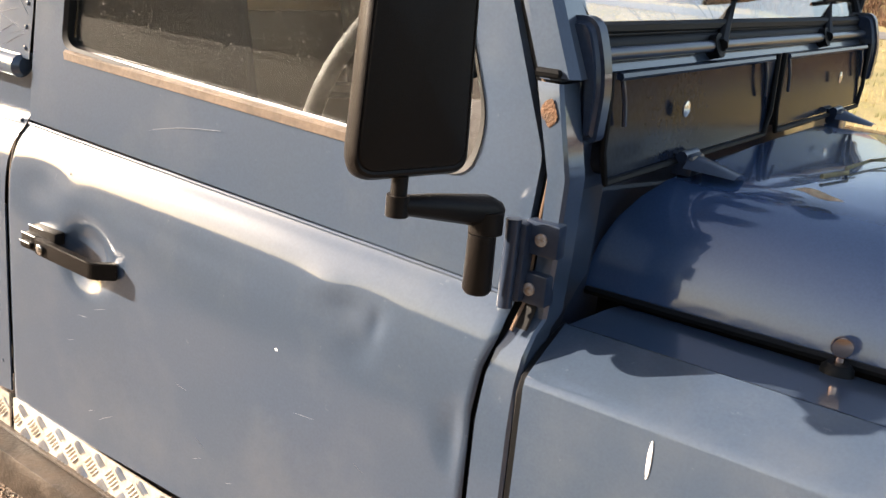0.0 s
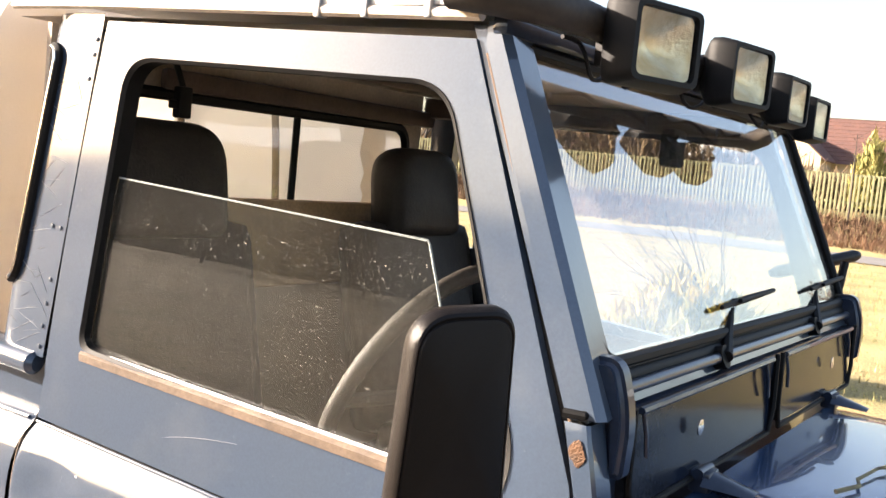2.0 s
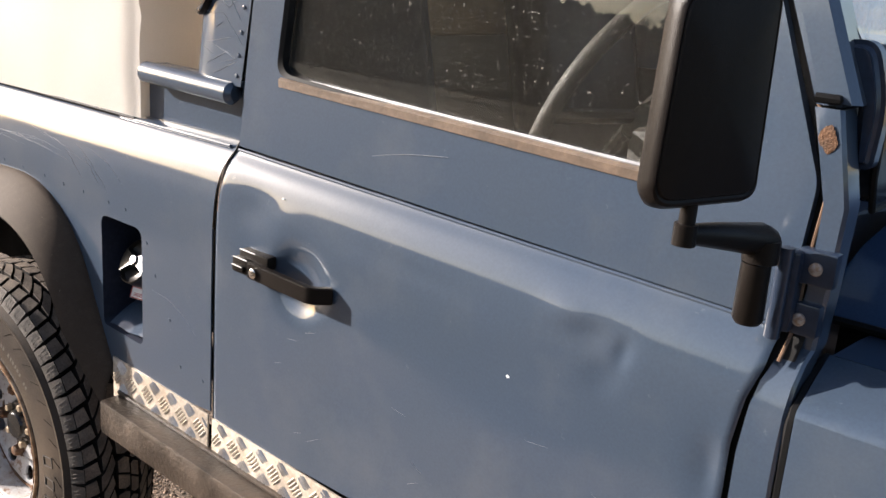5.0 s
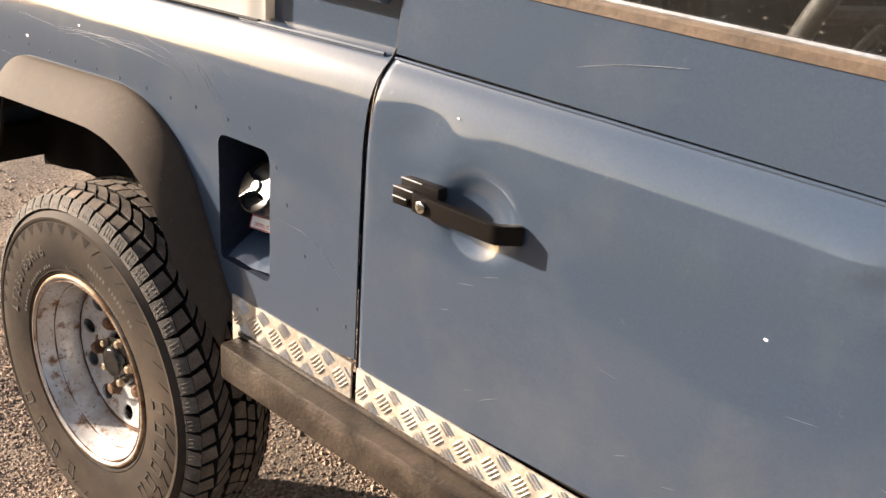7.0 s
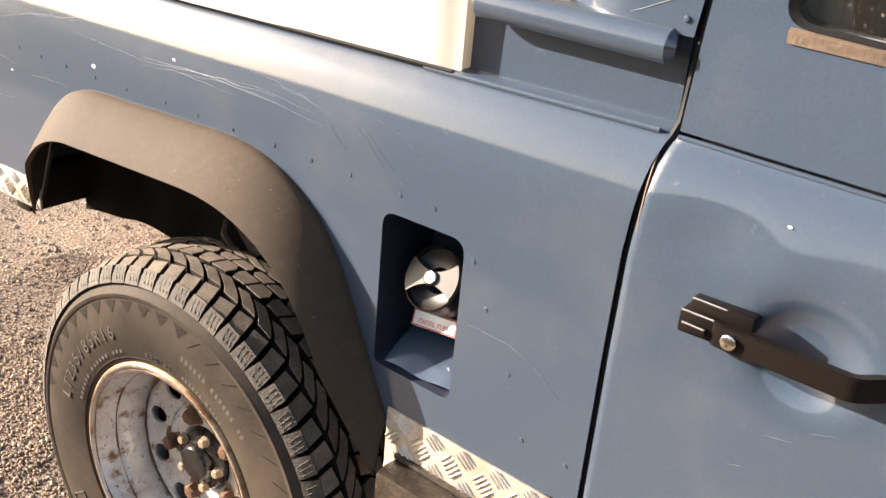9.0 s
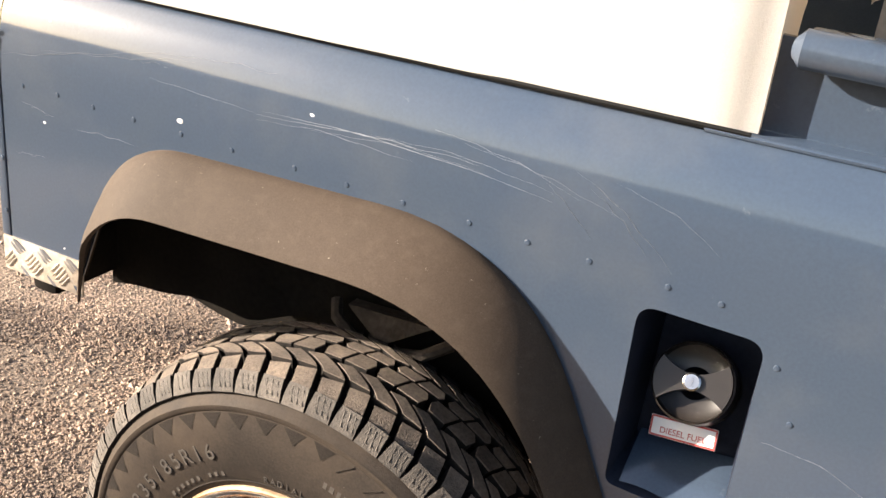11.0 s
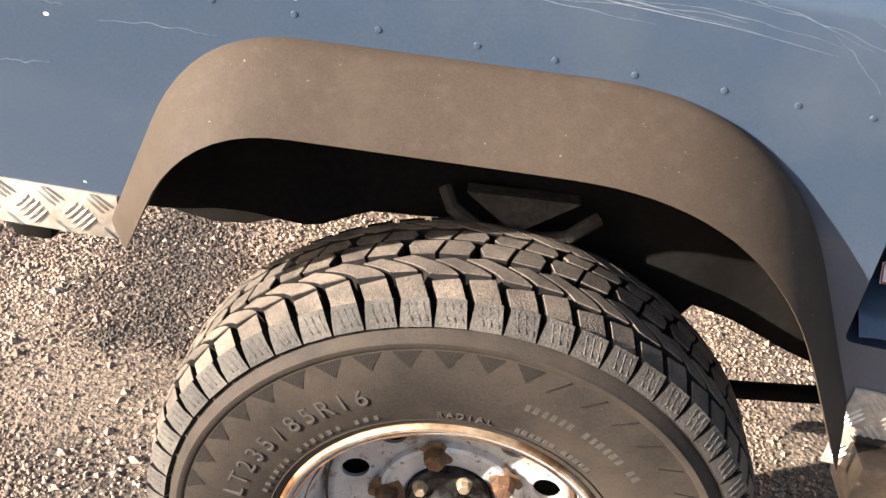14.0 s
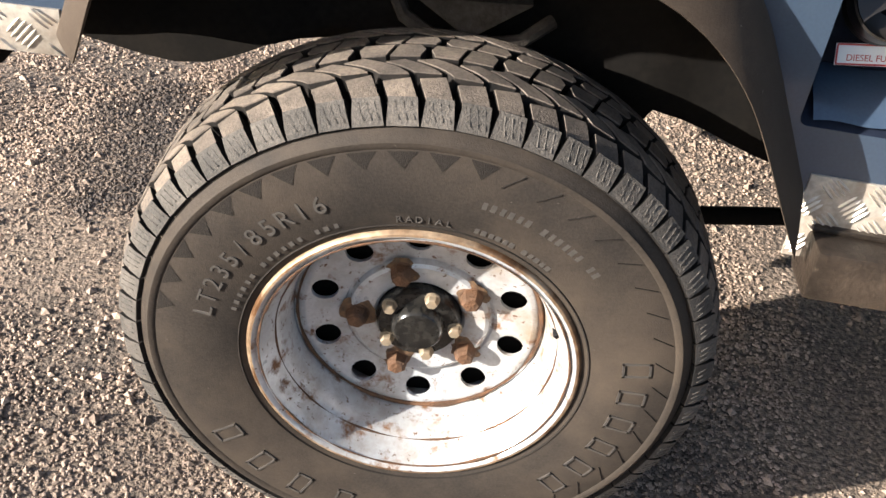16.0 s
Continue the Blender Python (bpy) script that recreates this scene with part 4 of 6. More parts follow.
for x, y, turn in ((-0.754, 2 * MID - 0.052, 180), (2.04, 0.10, 0), (2.04, 2 * MID - 0.10, 180)):
    o = again(WHEEL, pose(x, y, HUB.z, 0, 0, turn))
    tagged(o, "steel wheel with an all-terrain tyre")
    for c in [c for c in WHEEL.children if c.name.split(".")[0] in ("tyre", "groove_floor", "tread", "shoulder_tread", "rim", "hub_flange", "wheel_nut")]:
        again(c, c.matrix_basis.copy(), o)["kind"] = c["kind"] if "kind" in c else ""

# ---- door ----
FRONT = [(0.58, 0.937), (1.04, 0.937), (1.10, 0.945), (1.14, 0.957), (1.18, 0.961), (1.28, 0.963), (1.352, 0.968), (1.40, 0.954), (1.852, 0.761)]


def door_front(z):
    for (z0, x0), (z1, x1) in zip(FRONT, FRONT[1:]):
        if z <= z1:
            return x0 + (x1 - x0) * (z - z0) / (z1 - z0)
    return FRONT[-1][1]


def dent(x, z):
    """Hollows and bulges of the battered door skin, inwards positive."""
    d = 0.0
    for cx, cz, rx, rz, depth in ((0.203, 1.012, 0.053, 0.050, 0.017), (0.085, 1.100, 0.065, 0.035, 0.005), (0.16, 1.105, 0.05, 0.02, -0.002), (0.74, 1.105, 0.045, 0.022, 0.004), (0.785, 1.098, 0.014, 0.018, 0.005), (0.765, 1.062, 0.030, 0.026, 0.003),
                                  (0.70, 1.125, 0.045, 0.022, -0.003), (0.92, 1.00, 0.03, 0.05, 0.004), (0.45, 1.10, 0.20, 0.016, 0.0022), (0.33, 1.085, 0.07, 0.02, -0.0015), (0.30, 0.80, 0.16, 0.12, 0.0018), (0.62, 0.86, 0.15, 0.10, -0.0015)):
        q = ((x - cx) / rx) ** 2 + ((z - cz) / rz) ** 2
        if q < 4:
            d += depth * math.exp(-q * q * 0.9) if depth > 0.012 else depth * math.exp(-q * 1.4)
    return d + 0.0007 * noise.noise((x * 5, z * 5, 1.7))


bm = bmesh.new()
heights = [0.682 + k * (1.045 - 0.682) / 46 for k in range(46)] + [z for _, z in SHOULDER[:-1]]
heights = [z for a, b in zip(heights, heights[1:] + [1.184]) for z in ((a, (a + b) / 2) if a > 1.02 else (a,))] + [1.186]


def skin(u, v):
    z = heights[round(v * (len(heights) - 1))]
    x0, x1 = door_rear(z), door_front(z)
    x = x0 + (x1 - x0) * u
    y = side_y(z)
    edge = min(x - x0, x1 - x)
    if edge < 0.006:
        y += (0.006 - edge) * 0.6
    return (x, y + dent(x, z) * min(1.0, edge / 0.02), z + drop(x) * (1 if z > 0.9 else 0.5 + (z - 0.69) / 0.42))


grid(bm, 170, len(heights) - 1, skin)
door = part("door", bm, PAINT, CAR, "dented blue driver door with the window half down", 50)
# upper door frame
OPEN = rounded([(0.091, 1.322, 0.028), (0.122, 1.792, 0.06), (0.730, 1.798, 0.055), (0.893, 1.372, 0.06), (0.876, 1.302, 0.035)], 7)
upper = rounded([*[(door_rear(z), z, 0) for z in (1.191, 1.30, 1.41, 1.52, 1.63, 1.74, 1.845)], (0.761, 1.852, 0), (0.968, 1.352, 0.012), (0.961, 1.188, 0)], 4)
bm = bmesh.new()
plate(bm, upper, [OPEN], 0.028, lambda x, y, z: (x, lean(z) + y, z + drop(x)))
part("door_frame", bm, PAINT, door, "blue upper door frame")
bm = bmesh.new()
n = len(OPEN)
for w0, w1, y0, y1 in ((1.0, 0.984, -0.002, 0.030),):
    c = Vector((0.49, 1.55))
    a = [bm.verts.new((p.x, lean(p.y) + y0, p.y + drop(p.x))) for p in OPEN]
    b = [bm.verts.new((c.x + (p.x - c.x) * 0.980, lean(p.y) + y0 + 0.004, c.y + (p.y - c.y) * 0.978 + drop(p.x))) for p in OPEN]
    d = [bm.verts.new((c.x + (p.x - c.x) * 0.980, lean(p.y) + y1, c.y + (p.y - c.y) * 0.978 + drop(p.x))) for p in OPEN]
    for i in range(n):
        bm.faces.new((a[i - 1], a[i], b[i], b[i - 1]))
        bm.faces.new((b[i - 1], b[i], d[i], d[i - 1]))
part("window_seal", bm, BLACK, door, "black rubber window channel")
bm = bmesh.new()
grid(bm, 20, 3, lambda u, v: (0.10 + u * 0.745, lean(1.30) + (-0.002, -0.003, 0.002, 0.012)[round(v * 3)], (1.305, 1.317, 1.321, 1.322)[round(v * 3)] + drop(0.10 + u * 0.745)))
part("window_ledge", bm, TAN, door, "weathered tan strip under the window")
bm = bmesh.new()
tube(bm, [(0.11 + 0.75 * k / 10, lean(1.33) + 0.006, 1.322 + drop(0.11 + 0.75 * k / 10)) for k in range(11)], 0.004, 6)
part("glass_wiper_strip", bm, GALV, door, "thin metal strip along the glass")
bm = bmesh.new()
pane = rounded([(0.098, 1.26, 0), (0.119, 1.600, 0.006), (0.722, 1.597, 0.012), (0.853, 1.26, 0)], 4)
plate(bm, pane, [], 0.005, lambda x, y, z: (x, lean(z) + 0.013 + y, z + drop(x)))
glass = part("door_glass", bm, GLASS, door, "dusty half-lowered window glass", 20)
glass.visible_shadow = False
# inside of the door
bm = bmesh.new()
box(bm, 0.03, 0.93, 0.045, 0.075, 0.62, 1.26, 0.01)
part("door_card", bm, SEATMAT, door)
bm = bmesh.new()
tube(bm, [(0.012 + 0.94 * k / 40, 0.0338 + 0.0004 * noise.noise((k * 0.4, 0, 0)), 1.1845 + drop(0.012 + 0.94 * k / 40) + 0.0006 * noise.noise((k * 0.3, 5, 0))) for k in range(41)], 0.0028, 8)
part("seam_bead", bm, PAINT, door, "raised seam along the shoulder")
bm = bmesh.new()
tube(bm, [(0.121 + 0.600 * k / 10, lean(1.60) + 0.0155, 1.6010 - 0.003 * k / 10 + drop(0.121 + 0.600 * k / 10)) for k in range(11)] + [(0.7245 + 0.130 * k / 8, lean(1.594 - 0.333 * k / 8) + 0.0155, 1.594 - 0.333 * k / 8 + drop(0.7245 + 0.130 * k / 8)) for k in range(9)], 0.0017, 6)
part("glass_edge", bm, GLASS_EDGE, glass, "pale ground edge of the glass")
# handle
bm = bmesh.new()
line = rounded([(0.106, 0.0, 0), (0.110, -0.031, 0.010), (0.262, -0.0325, 0.012), (0.287, -0.004, 0)], 5, False)
for dz0, dz1, inset in ((-0.0135, 0.0135, 0.0),):
    sec = []
    for i, p in enumerate(line):
        q = line[min(i + 1, len(line) - 1)] - line[max(i - 1, 0)]
        nrm = Vector((-q.y, q.x)).normalized() * 0.014
        sec.append([(p.x, p.y, dz0), (p.x, p.y, dz1), (p.x - nrm.x * -1, p.y - nrm.y * -1, dz1 - 0.001), (p.x + nrm.x, p.y + nrm.y, dz0 + 0.001)])
    rows_ = [[bm.verts.new((x, y, z + 1.0105 - (x - 0.1) * 0.03)) for x, y, z in s] for s in sec]
    for a, b in zip(rows_, rows_[1:]):
        for k in range(4):
            bm.faces.new((a[k], a[(k + 1) % 4], b[(k + 1) % 4], b[k]))
    bm.faces.new(rows_[0])
    bm.faces.new(rows_[-1])
bmesh.ops.bevel(bm, geom=list(bm.edges), offset=0.0016, segments=2, affect="EDGES")
handle = part("door_handle", bm, PLASTIC, door, "black plastic pull handle")
bm = bmesh.new()
box(bm, 0.074, 0.114, -0.028, 0.002, 0.998, 1.024, 0.004)
box(bm, 0.080, 0.150, -0.018, 0.002, 1.014, 1.036, 0.004)
box(bm, 0.080, 0.108, -0.034, -0.02, 1.003, 1.013, 0.003)
latch = part("latch_block", bm, PLASTIC, door, "black latch block")
bm = bmesh.new()
for y, z, x0, x1 in ((-0.028, 1.0245, 0.076, 0.112), (-0.0185, 1.0365, 0.082, 0.120), (-0.0345, 1.0135, 0.081, 0.106)):
    tube(bm, [(x0, y, z), (x1, y, z - 0.001)], 0.0010, 5)
part("worn_edge", bm, GALV, latch, "bare metal showing along worn edges")
bm = bmesh.new()
capped(bm, [(0.0085, 0.0), (0.0085, -0.003), (0.007, -0.004)], 18, (0.133, -0.0325, 1.009))
box(bm, 0.1315, 0.1345, -0.0373, -0.036, 1.0045, 1.0135)
part("door_lock", bm, CHROME, door, "small chrome door lock")
for row in ((0.26, 1.222, 0.46, 1.262, 0.006),):
    bm = bmesh.new()
    x0, z0, x1, z1, sag = row
    tube(bm, [(x0 + (x1 - x0) * k / 15, lean(1.25) - 0.0004, z0 + (z1 - z0) * k / 15 + sag * math.sin(math.pi * k / 15) + drop(x0)) for k in range(16)], 0.00045, 5, flat=0.6)
    part("door_scratch", bm, SCRATCH, door)

sc = random.Random(21)
for k in range(13):
    x, z, a, ln = sc.uniform(0.06, 0.88), sc.uniform(0.74, 0.99), sc.uniform(-0.5, 0.5), sc.uniform(0.008, 0.05)
    if z > 0.94 and x < 0.34:
        continue
    bm = bmesh.new()
    tube(bm, [(x + (q - 0.5) * ln * math.cos(a), dent(x + (q - 0.5) * ln * math.cos(a), z) - 0.0002, z + (q - 0.5) * ln * math.sin(a) + drop(x) * (1 if z > 0.9 else 0.5 + (z - 0.69) / 0.42)) for q in (0, 0.25, 0.5, 0.75, 1)], [0.0001, 0.00035, 0.0005, 0.0003, 0.0001], 5, flat=0.6)
    part("door_scratch", bm, FINE_SCRATCH, door)
for k in range(14):
    s, z, a, ln = sc.uniform(0.02, 0.09), sc.uniform(1.31, 1.50), sc.uniform(-0.5, 0.5), sc.uniform(0.01, 0.05)
    bm = bmesh.new()
    tube(bm, [(-0.01 - s + (q - 0.5) * ln * math.cos(a), lean(z) - 0.0004, z + (q - 0.5) * ln * math.sin(a)) for q in (0, 0.5, 1)], [0.0001, 0.0005, 0.0001], 5, flat=0.6)
    part("cab_scratch", bm, FINE_SCRATCH, CAR)

# seals in the shut lines
def gap_y(z):
    return side_y(z) if z < 1.186 else lean(z)


bm = bmesh.new()
tube(bm, [(door_rear(z) - 0.004, gap_y(z) + 0.010, z) for z in [0.60 + 0.0315 * k for k in range(40)]], 0.005, 6)
part("rear_shut_line", bm, BLACK, CAR)
bm = bmesh.new()
zs = [0.60 + 0.0318 * k for k in range(40)]
grid(bm, 39, 1, lambda u, v: (door_front(zs[round(u * 39)]) - 0.004 + 0.03 * v, gap_y(zs[round(u * 39)]) + 0.014, zs[round(u * 39)] + drop(0.95)))
part("front_shut_line", bm, BLACK, CAR)
bm = bmesh.new()
tube(bm, [(door_front(z) + 0.0115, gap_y(z) + 0.005, z + drop(0.95)) for z in [1.15 + 0.0173 * k for k in range(41)]], 0.0022, 6)
part("door_seal", bm, BRASS, CAR, "brown rubber seal along the windscreen pillar")
bm = bmesh.new()
tube(bm, [(-0.003, side_y(z) + 0.002, z) for z in [0.62 + 0.014 * k for k in range(40)]], 0.0011, 5)
part("gap_edge", bm, BRASS, CAR)

bm = bmesh.new()
tube(bm, [(-0.335 + 0.325 * k / 12, 0.0338, 1.1862) for k in range(13)], 0.0032, 8)
part("bed_seam_bead", bm, PAINT, CAR, "raised seam along the shoulder")

# ---- cab: rear corner, back, roof ----
bm = bmesh.new()
box(bm, -0.300, -0.005, 0.064, 0.074, 1.180, 1.285)
part("bed_front_post", bm, PAINT, CAR)
bm = bmesh.new()
tube(bm, [(-0.268, 0.043, 1.279), (-0.262, 0.041, 1.279), (-0.018, 0.041, 1.274), (-0.013, 0.043, 1.274)], [0.012, 0.0195, 0.0195, 0.013], 14)
box(bm, -0.262, -0.015, 0.044, 0.085, 1.283, 1.295, 0.003)
part("bed_capping", bm, PAINT, CAR, "rounded blue capping rail")


def corner(s, z):
    """Round the cab's rear corner: s metres back from the door gap."""
    y0, straight, r = lean(z), 0.075, 0.12
    x0 = door_rear(z) - 0.010
    if s < straight:
        return Vector((x0 - s, y0, z))
    a = min((s - straight) / r, math.pi / 2)
    p = Vector((x0 - straight - r * math.sin(a), y0 + r * (1 - math.cos(a)), z))
    return p + Vector((0, max(0.0, s - straight - r * math.pi / 2), 0))


bm = bmesh.new()
CORNER_HOLE = rounded([(0.098, 1.400, 0.05), (0.088, 1.800, 0.03), (0.215, 1.800, 0.03), (0.215, 1.400, 0.05)], 6)
FLAT = [(0.0, 1.288), (0.0, 1.855), *[(0.02 * k, 1.855) for k in range(1, 19)], (0.38, 1.855), (0.38, 1.288), *[(0.02 * k, 1.288) for k in range(18, 0, -1)]]
plate(bm, FLAT, [CORNER_HOLE], 0.0)
bmesh.ops.subdivide_edges(bm, edges=[e for e in bm.edges if abs(e.verts[0].co.x - e.verts[1].co.x) > 0.03], cuts=4)
bmesh.ops.triangulate(bm, faces=bm.faces)
for v in bm.verts:
    v.co = corner(v.co.x, v.co.z)
part("cab_corner", bm, PAINT, CAR, "blue rear corner of the cab", 50)
bm = bmesh.new()
tube(bm, [corner(p.x, p.y) + Vector((-0.002, -0.004, 0)) for p in CORNER_HOLE], 0.0075, 8, True)
part("corner_window_seal", bm, BLACK, CAR, "black rubber corner window seal")
bm = bmesh.new()
tube(bm, [corner(0.155 + (p.x - 0.155) * 0.98, p.y) + Vector((-0.003, -0.0115, 0)) for p in CORNER_HOLE], 0.0022, 6, True)
part("corner_window_bead", bm, CHROME, CAR, "bright bead in the window seal")
bm = bmesh.new()
grid(bm, 8, 2, lambda u, v: corner(0.095 + 0.12 * u, 1.405 + 0.39 * v) + Vector((0.003, 0.003, 0)))
o = part("corner_window_glass", bm, GLASS, CAR)
o.visible_shadow = False
for s, z in ((0.006, 1.503), (0.028, 1.505), (0.010, 1.417), (0.011, 1.377), (0.012, 1.339), (0.012, 1.305), (0.006, 1.813), (0.006, 1.788), (0.007, 1.749)):
    p = corner(s, z)
    again(rivet, Matrix.Translation(p + Vector((0, -0.001, 0))) @ Matrix.Diagonal((1.1, 1.6, 1.1, 1)))

sr = random.Random(21)
for k in range(22):
    s0, z0, run, rise = sr.uniform(0.004, 0.06), sr.uniform(1.31, 1.80), sr.uniform(0.02, 0.07), sr.uniform(-0.05, 0.05)
    bm = bmesh.new()
    tube(bm, [corner(s0 + run * q / 6, z0 + rise * q / 6 + 0.0008 * math.sin(q)) + Vector((0, -0.0004, 0)) for q in range(7)], [0.0001, 0.0004, 0.0005, 0.0005, 0.0004, 0.0003, 0.0001], 4)
    part("hair_scratch", bm, SCRATCH, CAR, "fine pale scratch in the paint")

bm = bmesh.new()
BACKHOLE = rounded([(0.24, 1.40, 0.06), (0.24, 1.755, 0.06), (1.28, 1.755, 0.06), (1.28, 1.40, 0.06)], 5)
plate(bm, [(0.16, 0.75), (0.16, 1.86), (1.34, 1.86), (1.34, 0.75)], [BACKHOLE], 0.012, lambda x, y, z: (-0.200 - y, x, z))
part("cab_back", bm, LINING, CAR)
bm = bmesh.new()
tube(bm, [(-0.205, p.x, p.y) for p in BACKHOLE], 0.014, 8, True)
tube(bm, [(-0.205, 0.835, 1.40), (-0.205, 0.835, 1.755)], 0.010, 8)
part("back_window_frame", bm, BLACK, CAR)
for y0, y1 in ((0.25, 0.83), (0.84, 1.27)):
    bm = bmesh.new()
    box(bm, -0.208, -0.204, y0, y1, 1.41, 1.745)
    o = part("back_window_pane", bm, REAR_GLASS, CAR)
    o.visible_shadow = False
# far door: mirrored opening
bm = bmesh.new()
FAROPEN = [(p.x, p.y) for p in OPEN]
plate(bm, [(-0.20, 0.70), (-0.20, 1.85), (0.742, 1.852), (0.962, 1.362), (0.95, 0.70)], [FAROPEN, [(-0.15, 1.44), (-0.12, 1.76), (-0.02, 1.76), (-0.04, 1.44)]], 0.03, lambda x, y, z: (x, 2 * MID - lean(z) - y if z > 1.186 else 2 * MID - 0.03 - y, z + drop(x)))
part("far_door", bm, PAINT, CAR)
bm = bmesh.new()
box(bm, -0.2, 0.95, 1.42, 1.43, 0.60, 1.27)
part("far_door_card", bm, SEATMAT, CAR)
# roof
bm = bmesh.new()
grid(bm, 20, 24, lambda u, v: (-0.20 + 0.97 * u, 0.07 + 1.36 * v, 1.868 + drop(-0.2 + 0.97 * u) * 0.6 + 0.055 * (math.sin(math.pi * v) ** 0.35) * (0.4 + 0.6 * math.sin(math.pi * min(max(u, 0.02), 0.98)) ** 0.4)))
part("roof_skin", bm, ROOFMAT, CAR, "white painted cab roof")
bm = bmesh.new()
grid(bm, 20, 12, lambda u, v: (-0.19 + 0.95 * u, 0.09 + 1.32 * v, 1.852 + drop(-0.2 + 0.97 * u) * 0.6))
part("headlining", bm, LINING, CAR, "beige headlining")
for y in (0.066, 1.434):
    bm = bmesh.new()
    tube(bm, [(-0.17 + 0.945 * k / 8, y, 1.868 + drop(-0.17 + 0.945 * k / 8) * 0.6) for k in range(9)], 0.0085, 8)
    part("roof_gutter", bm, CREAM, CAR, "cream painted roof gutter")
bm = bmesh.new()
for x in (0.52, 0.60, 0.70):
    box(bm, x - 0.005, x + 0.005, 0.056, 0.076, 1.846, 1.876, 0.003)
box(bm, 0.50, 0.76, 0.062, 0.075, 1.862, 1.872, 0.002)
part("gutter_clamp", bm, GALV, CAR, "small gutter clamps")
bm = bmesh.new()
box(bm, 0.785, 0.806, 0.075, 1.425, 1.830, 1.852, 0.004)
part("roof_front_rail", bm, SHADE_BLUE, CAR, "dark blue rail along the roof front")
# inner header, belt mount
for x0, x1, y0, y1, z0, z1 in ((-0.188, -0.165, 0.40, 1.36, 1.762, 1.806), (-0.19, 0.70, 1.33, 1.38, 1.79, 1.845), (0.10, 0.16, 0.10, 1.38, 1.815, 1.85)):
    bm = bmesh.new()
    box(bm, x0, x1, y0, y1, z0, z1, 0.012)
    part("roof_header", bm, HEADER, CAR)
bm = bmesh.new()
box(bm, -0.195, -0.160, 0.22, 1.30, 1.345, 1.548, 0.008)
part("rear_ledge", bm, mat("tan_ledge_trim", (0.46, 0.30, 0.15), 0.6, 0.0, (0.36, 0.23, 0.12), 12.0, fine=0.2), CAR, "tan trim below the back window")
bm = bmesh.new()
box(bm, -0.060, -0.040, 0.328, 0.360, 1.705, 1.765, 0.005)
box(bm, -0.058, -0.044, 0.316, 0.334, 1.722, 1.738, 0.003)
tube(bm, [(-0.05, 0.344, 1.76), (-0.055, 0.33, 1.80), (-0.07, 0.30, 1.845)], 0.006, 6)
part("belt_anchor", bm, BLACK, CAR, "black seat belt anchor")
bm = bmesh.new()
tube(bm, [(-0.05, 0.20, 1.70), (-0.04, 0.17, 1.4), (0.02, 0.16, 1.0)], 0.012, 6, flat=0.3)
part("seat_belt", bm, BLACK, CAR)

# A pillar, bulkhead side
def screen_x(z):
    return 0.955 - (z - 1.45) * 0.445


bm = bmesh.new()
zs = [1.404 + (1.846 - 1.404) * k / 16 for k in range(17)]
grid(bm, 16, 4, lambda u, v: (lambda z, k: ((door_front(z + 0.034) + 0.0165, screen_x(z) + 0.012, screen_x(z) + 0.020, screen_x(z) + 0.012, screen_x(z) - 0.03)[k], (lean(z) + 0.000, lean(z) - 0.001, lean(z) + 0.012, lean(z) + 0.075, lean(z) + 0.075)[k], z))(zs[round(u * 16)], round(v * 4)))
part("windscreen_pillar", bm, PAINT, CAR, "blue windscreen pillar", 25)
bm = bmesh.new()
POST = [(0.58, 0.946, 0.993, 0.0), (1.00, 0.946, 0.993, 0.0), (1.03, 0.948, 0.993, 0.002), (1.06, 0.950, 0.993, 0.006), (1.09, 0.955, 0.994, 0.014), (1.115, 0.963, 0.996, 0.028), (1.13, 0.971, 0.998, 0.044), (1.20, 0.978, 1.002, 0.044),
        (1.296, 0.980, 1.006, 0.040), (1.385, 0.955, 0.985, 0.043), (1.398, 0.950, 0.981, 0.046)]


def post(u, v):
    z, xa, xb, y = POST[round(u * (len(POST) - 1))]
    k = round(v * 5)
    return ((xa, xb - 0.004, xb, xb, xb - 0.03, xb - 0.05)[k], y + (0, 0, 0.004, 0.04, 0.055, 0.20)[k], z)


grid(bm, len(POST) - 1, 5, post)
part("bulkhead_post", bm, PAINT, CAR, "blue bulkhead post between door and wing", 30)
bm = bmesh.new()
bmesh.ops.create_icosphere(bm, subdivisions=3, radius=0.014)
for v in bm.verts:
    v.co = (v.co.x * (0.9 + 0.5 * noise.noise(v.co * 80)), v.co.y * 0.05, v.co.z * (1.0 + 0.5 * noise.noise(v.co * 90 + Vector((4, 0, 0)))))
o = part("rust_patch", bm, RUST, CAR, "orange rust patch on the pillar")
o.matrix_basis = pose(0.972, 0.0412, 1.367) @ Matrix.Diagonal((0.8, 0.8, 0.95, 1))
bm = bmesh.new()
box(bm, 0.965, 1.009, 0.030, 0.050, 1.207, 1.247, 0.004)
box(bm, 0.958, 1.000, 0.032, 0.056, 1.147, 1.185, 0.004)
box(bm, 0.953, 0.973, 0.020, 0.050, 1.150, 1.243, 0.004)
tube(bm, [(0.957, 0.018, 1.142), (0.957, 0.018, 1.247)], 0.009, 12)
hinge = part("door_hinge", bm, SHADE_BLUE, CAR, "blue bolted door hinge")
for x, y, z in ((0.988, 0.030, 1.227), (0.979, 0.032, 1.166)):
    bm = bmesh.new()
    capped(bm, [(0.0075, 0.0), (0.0075, -0.0025), (0.005, -0.0035)], 16, (x, y, z))
    box(bm, x - 0.005, x + 0.005, y - 0.0045, y - 0.002, z - 0.001, z + 0.001)
    part("hinge_screw", bm, SCREW, hinge, "rusty cross-head screw")

# ---- mirror ----
bm = bmesh.new()
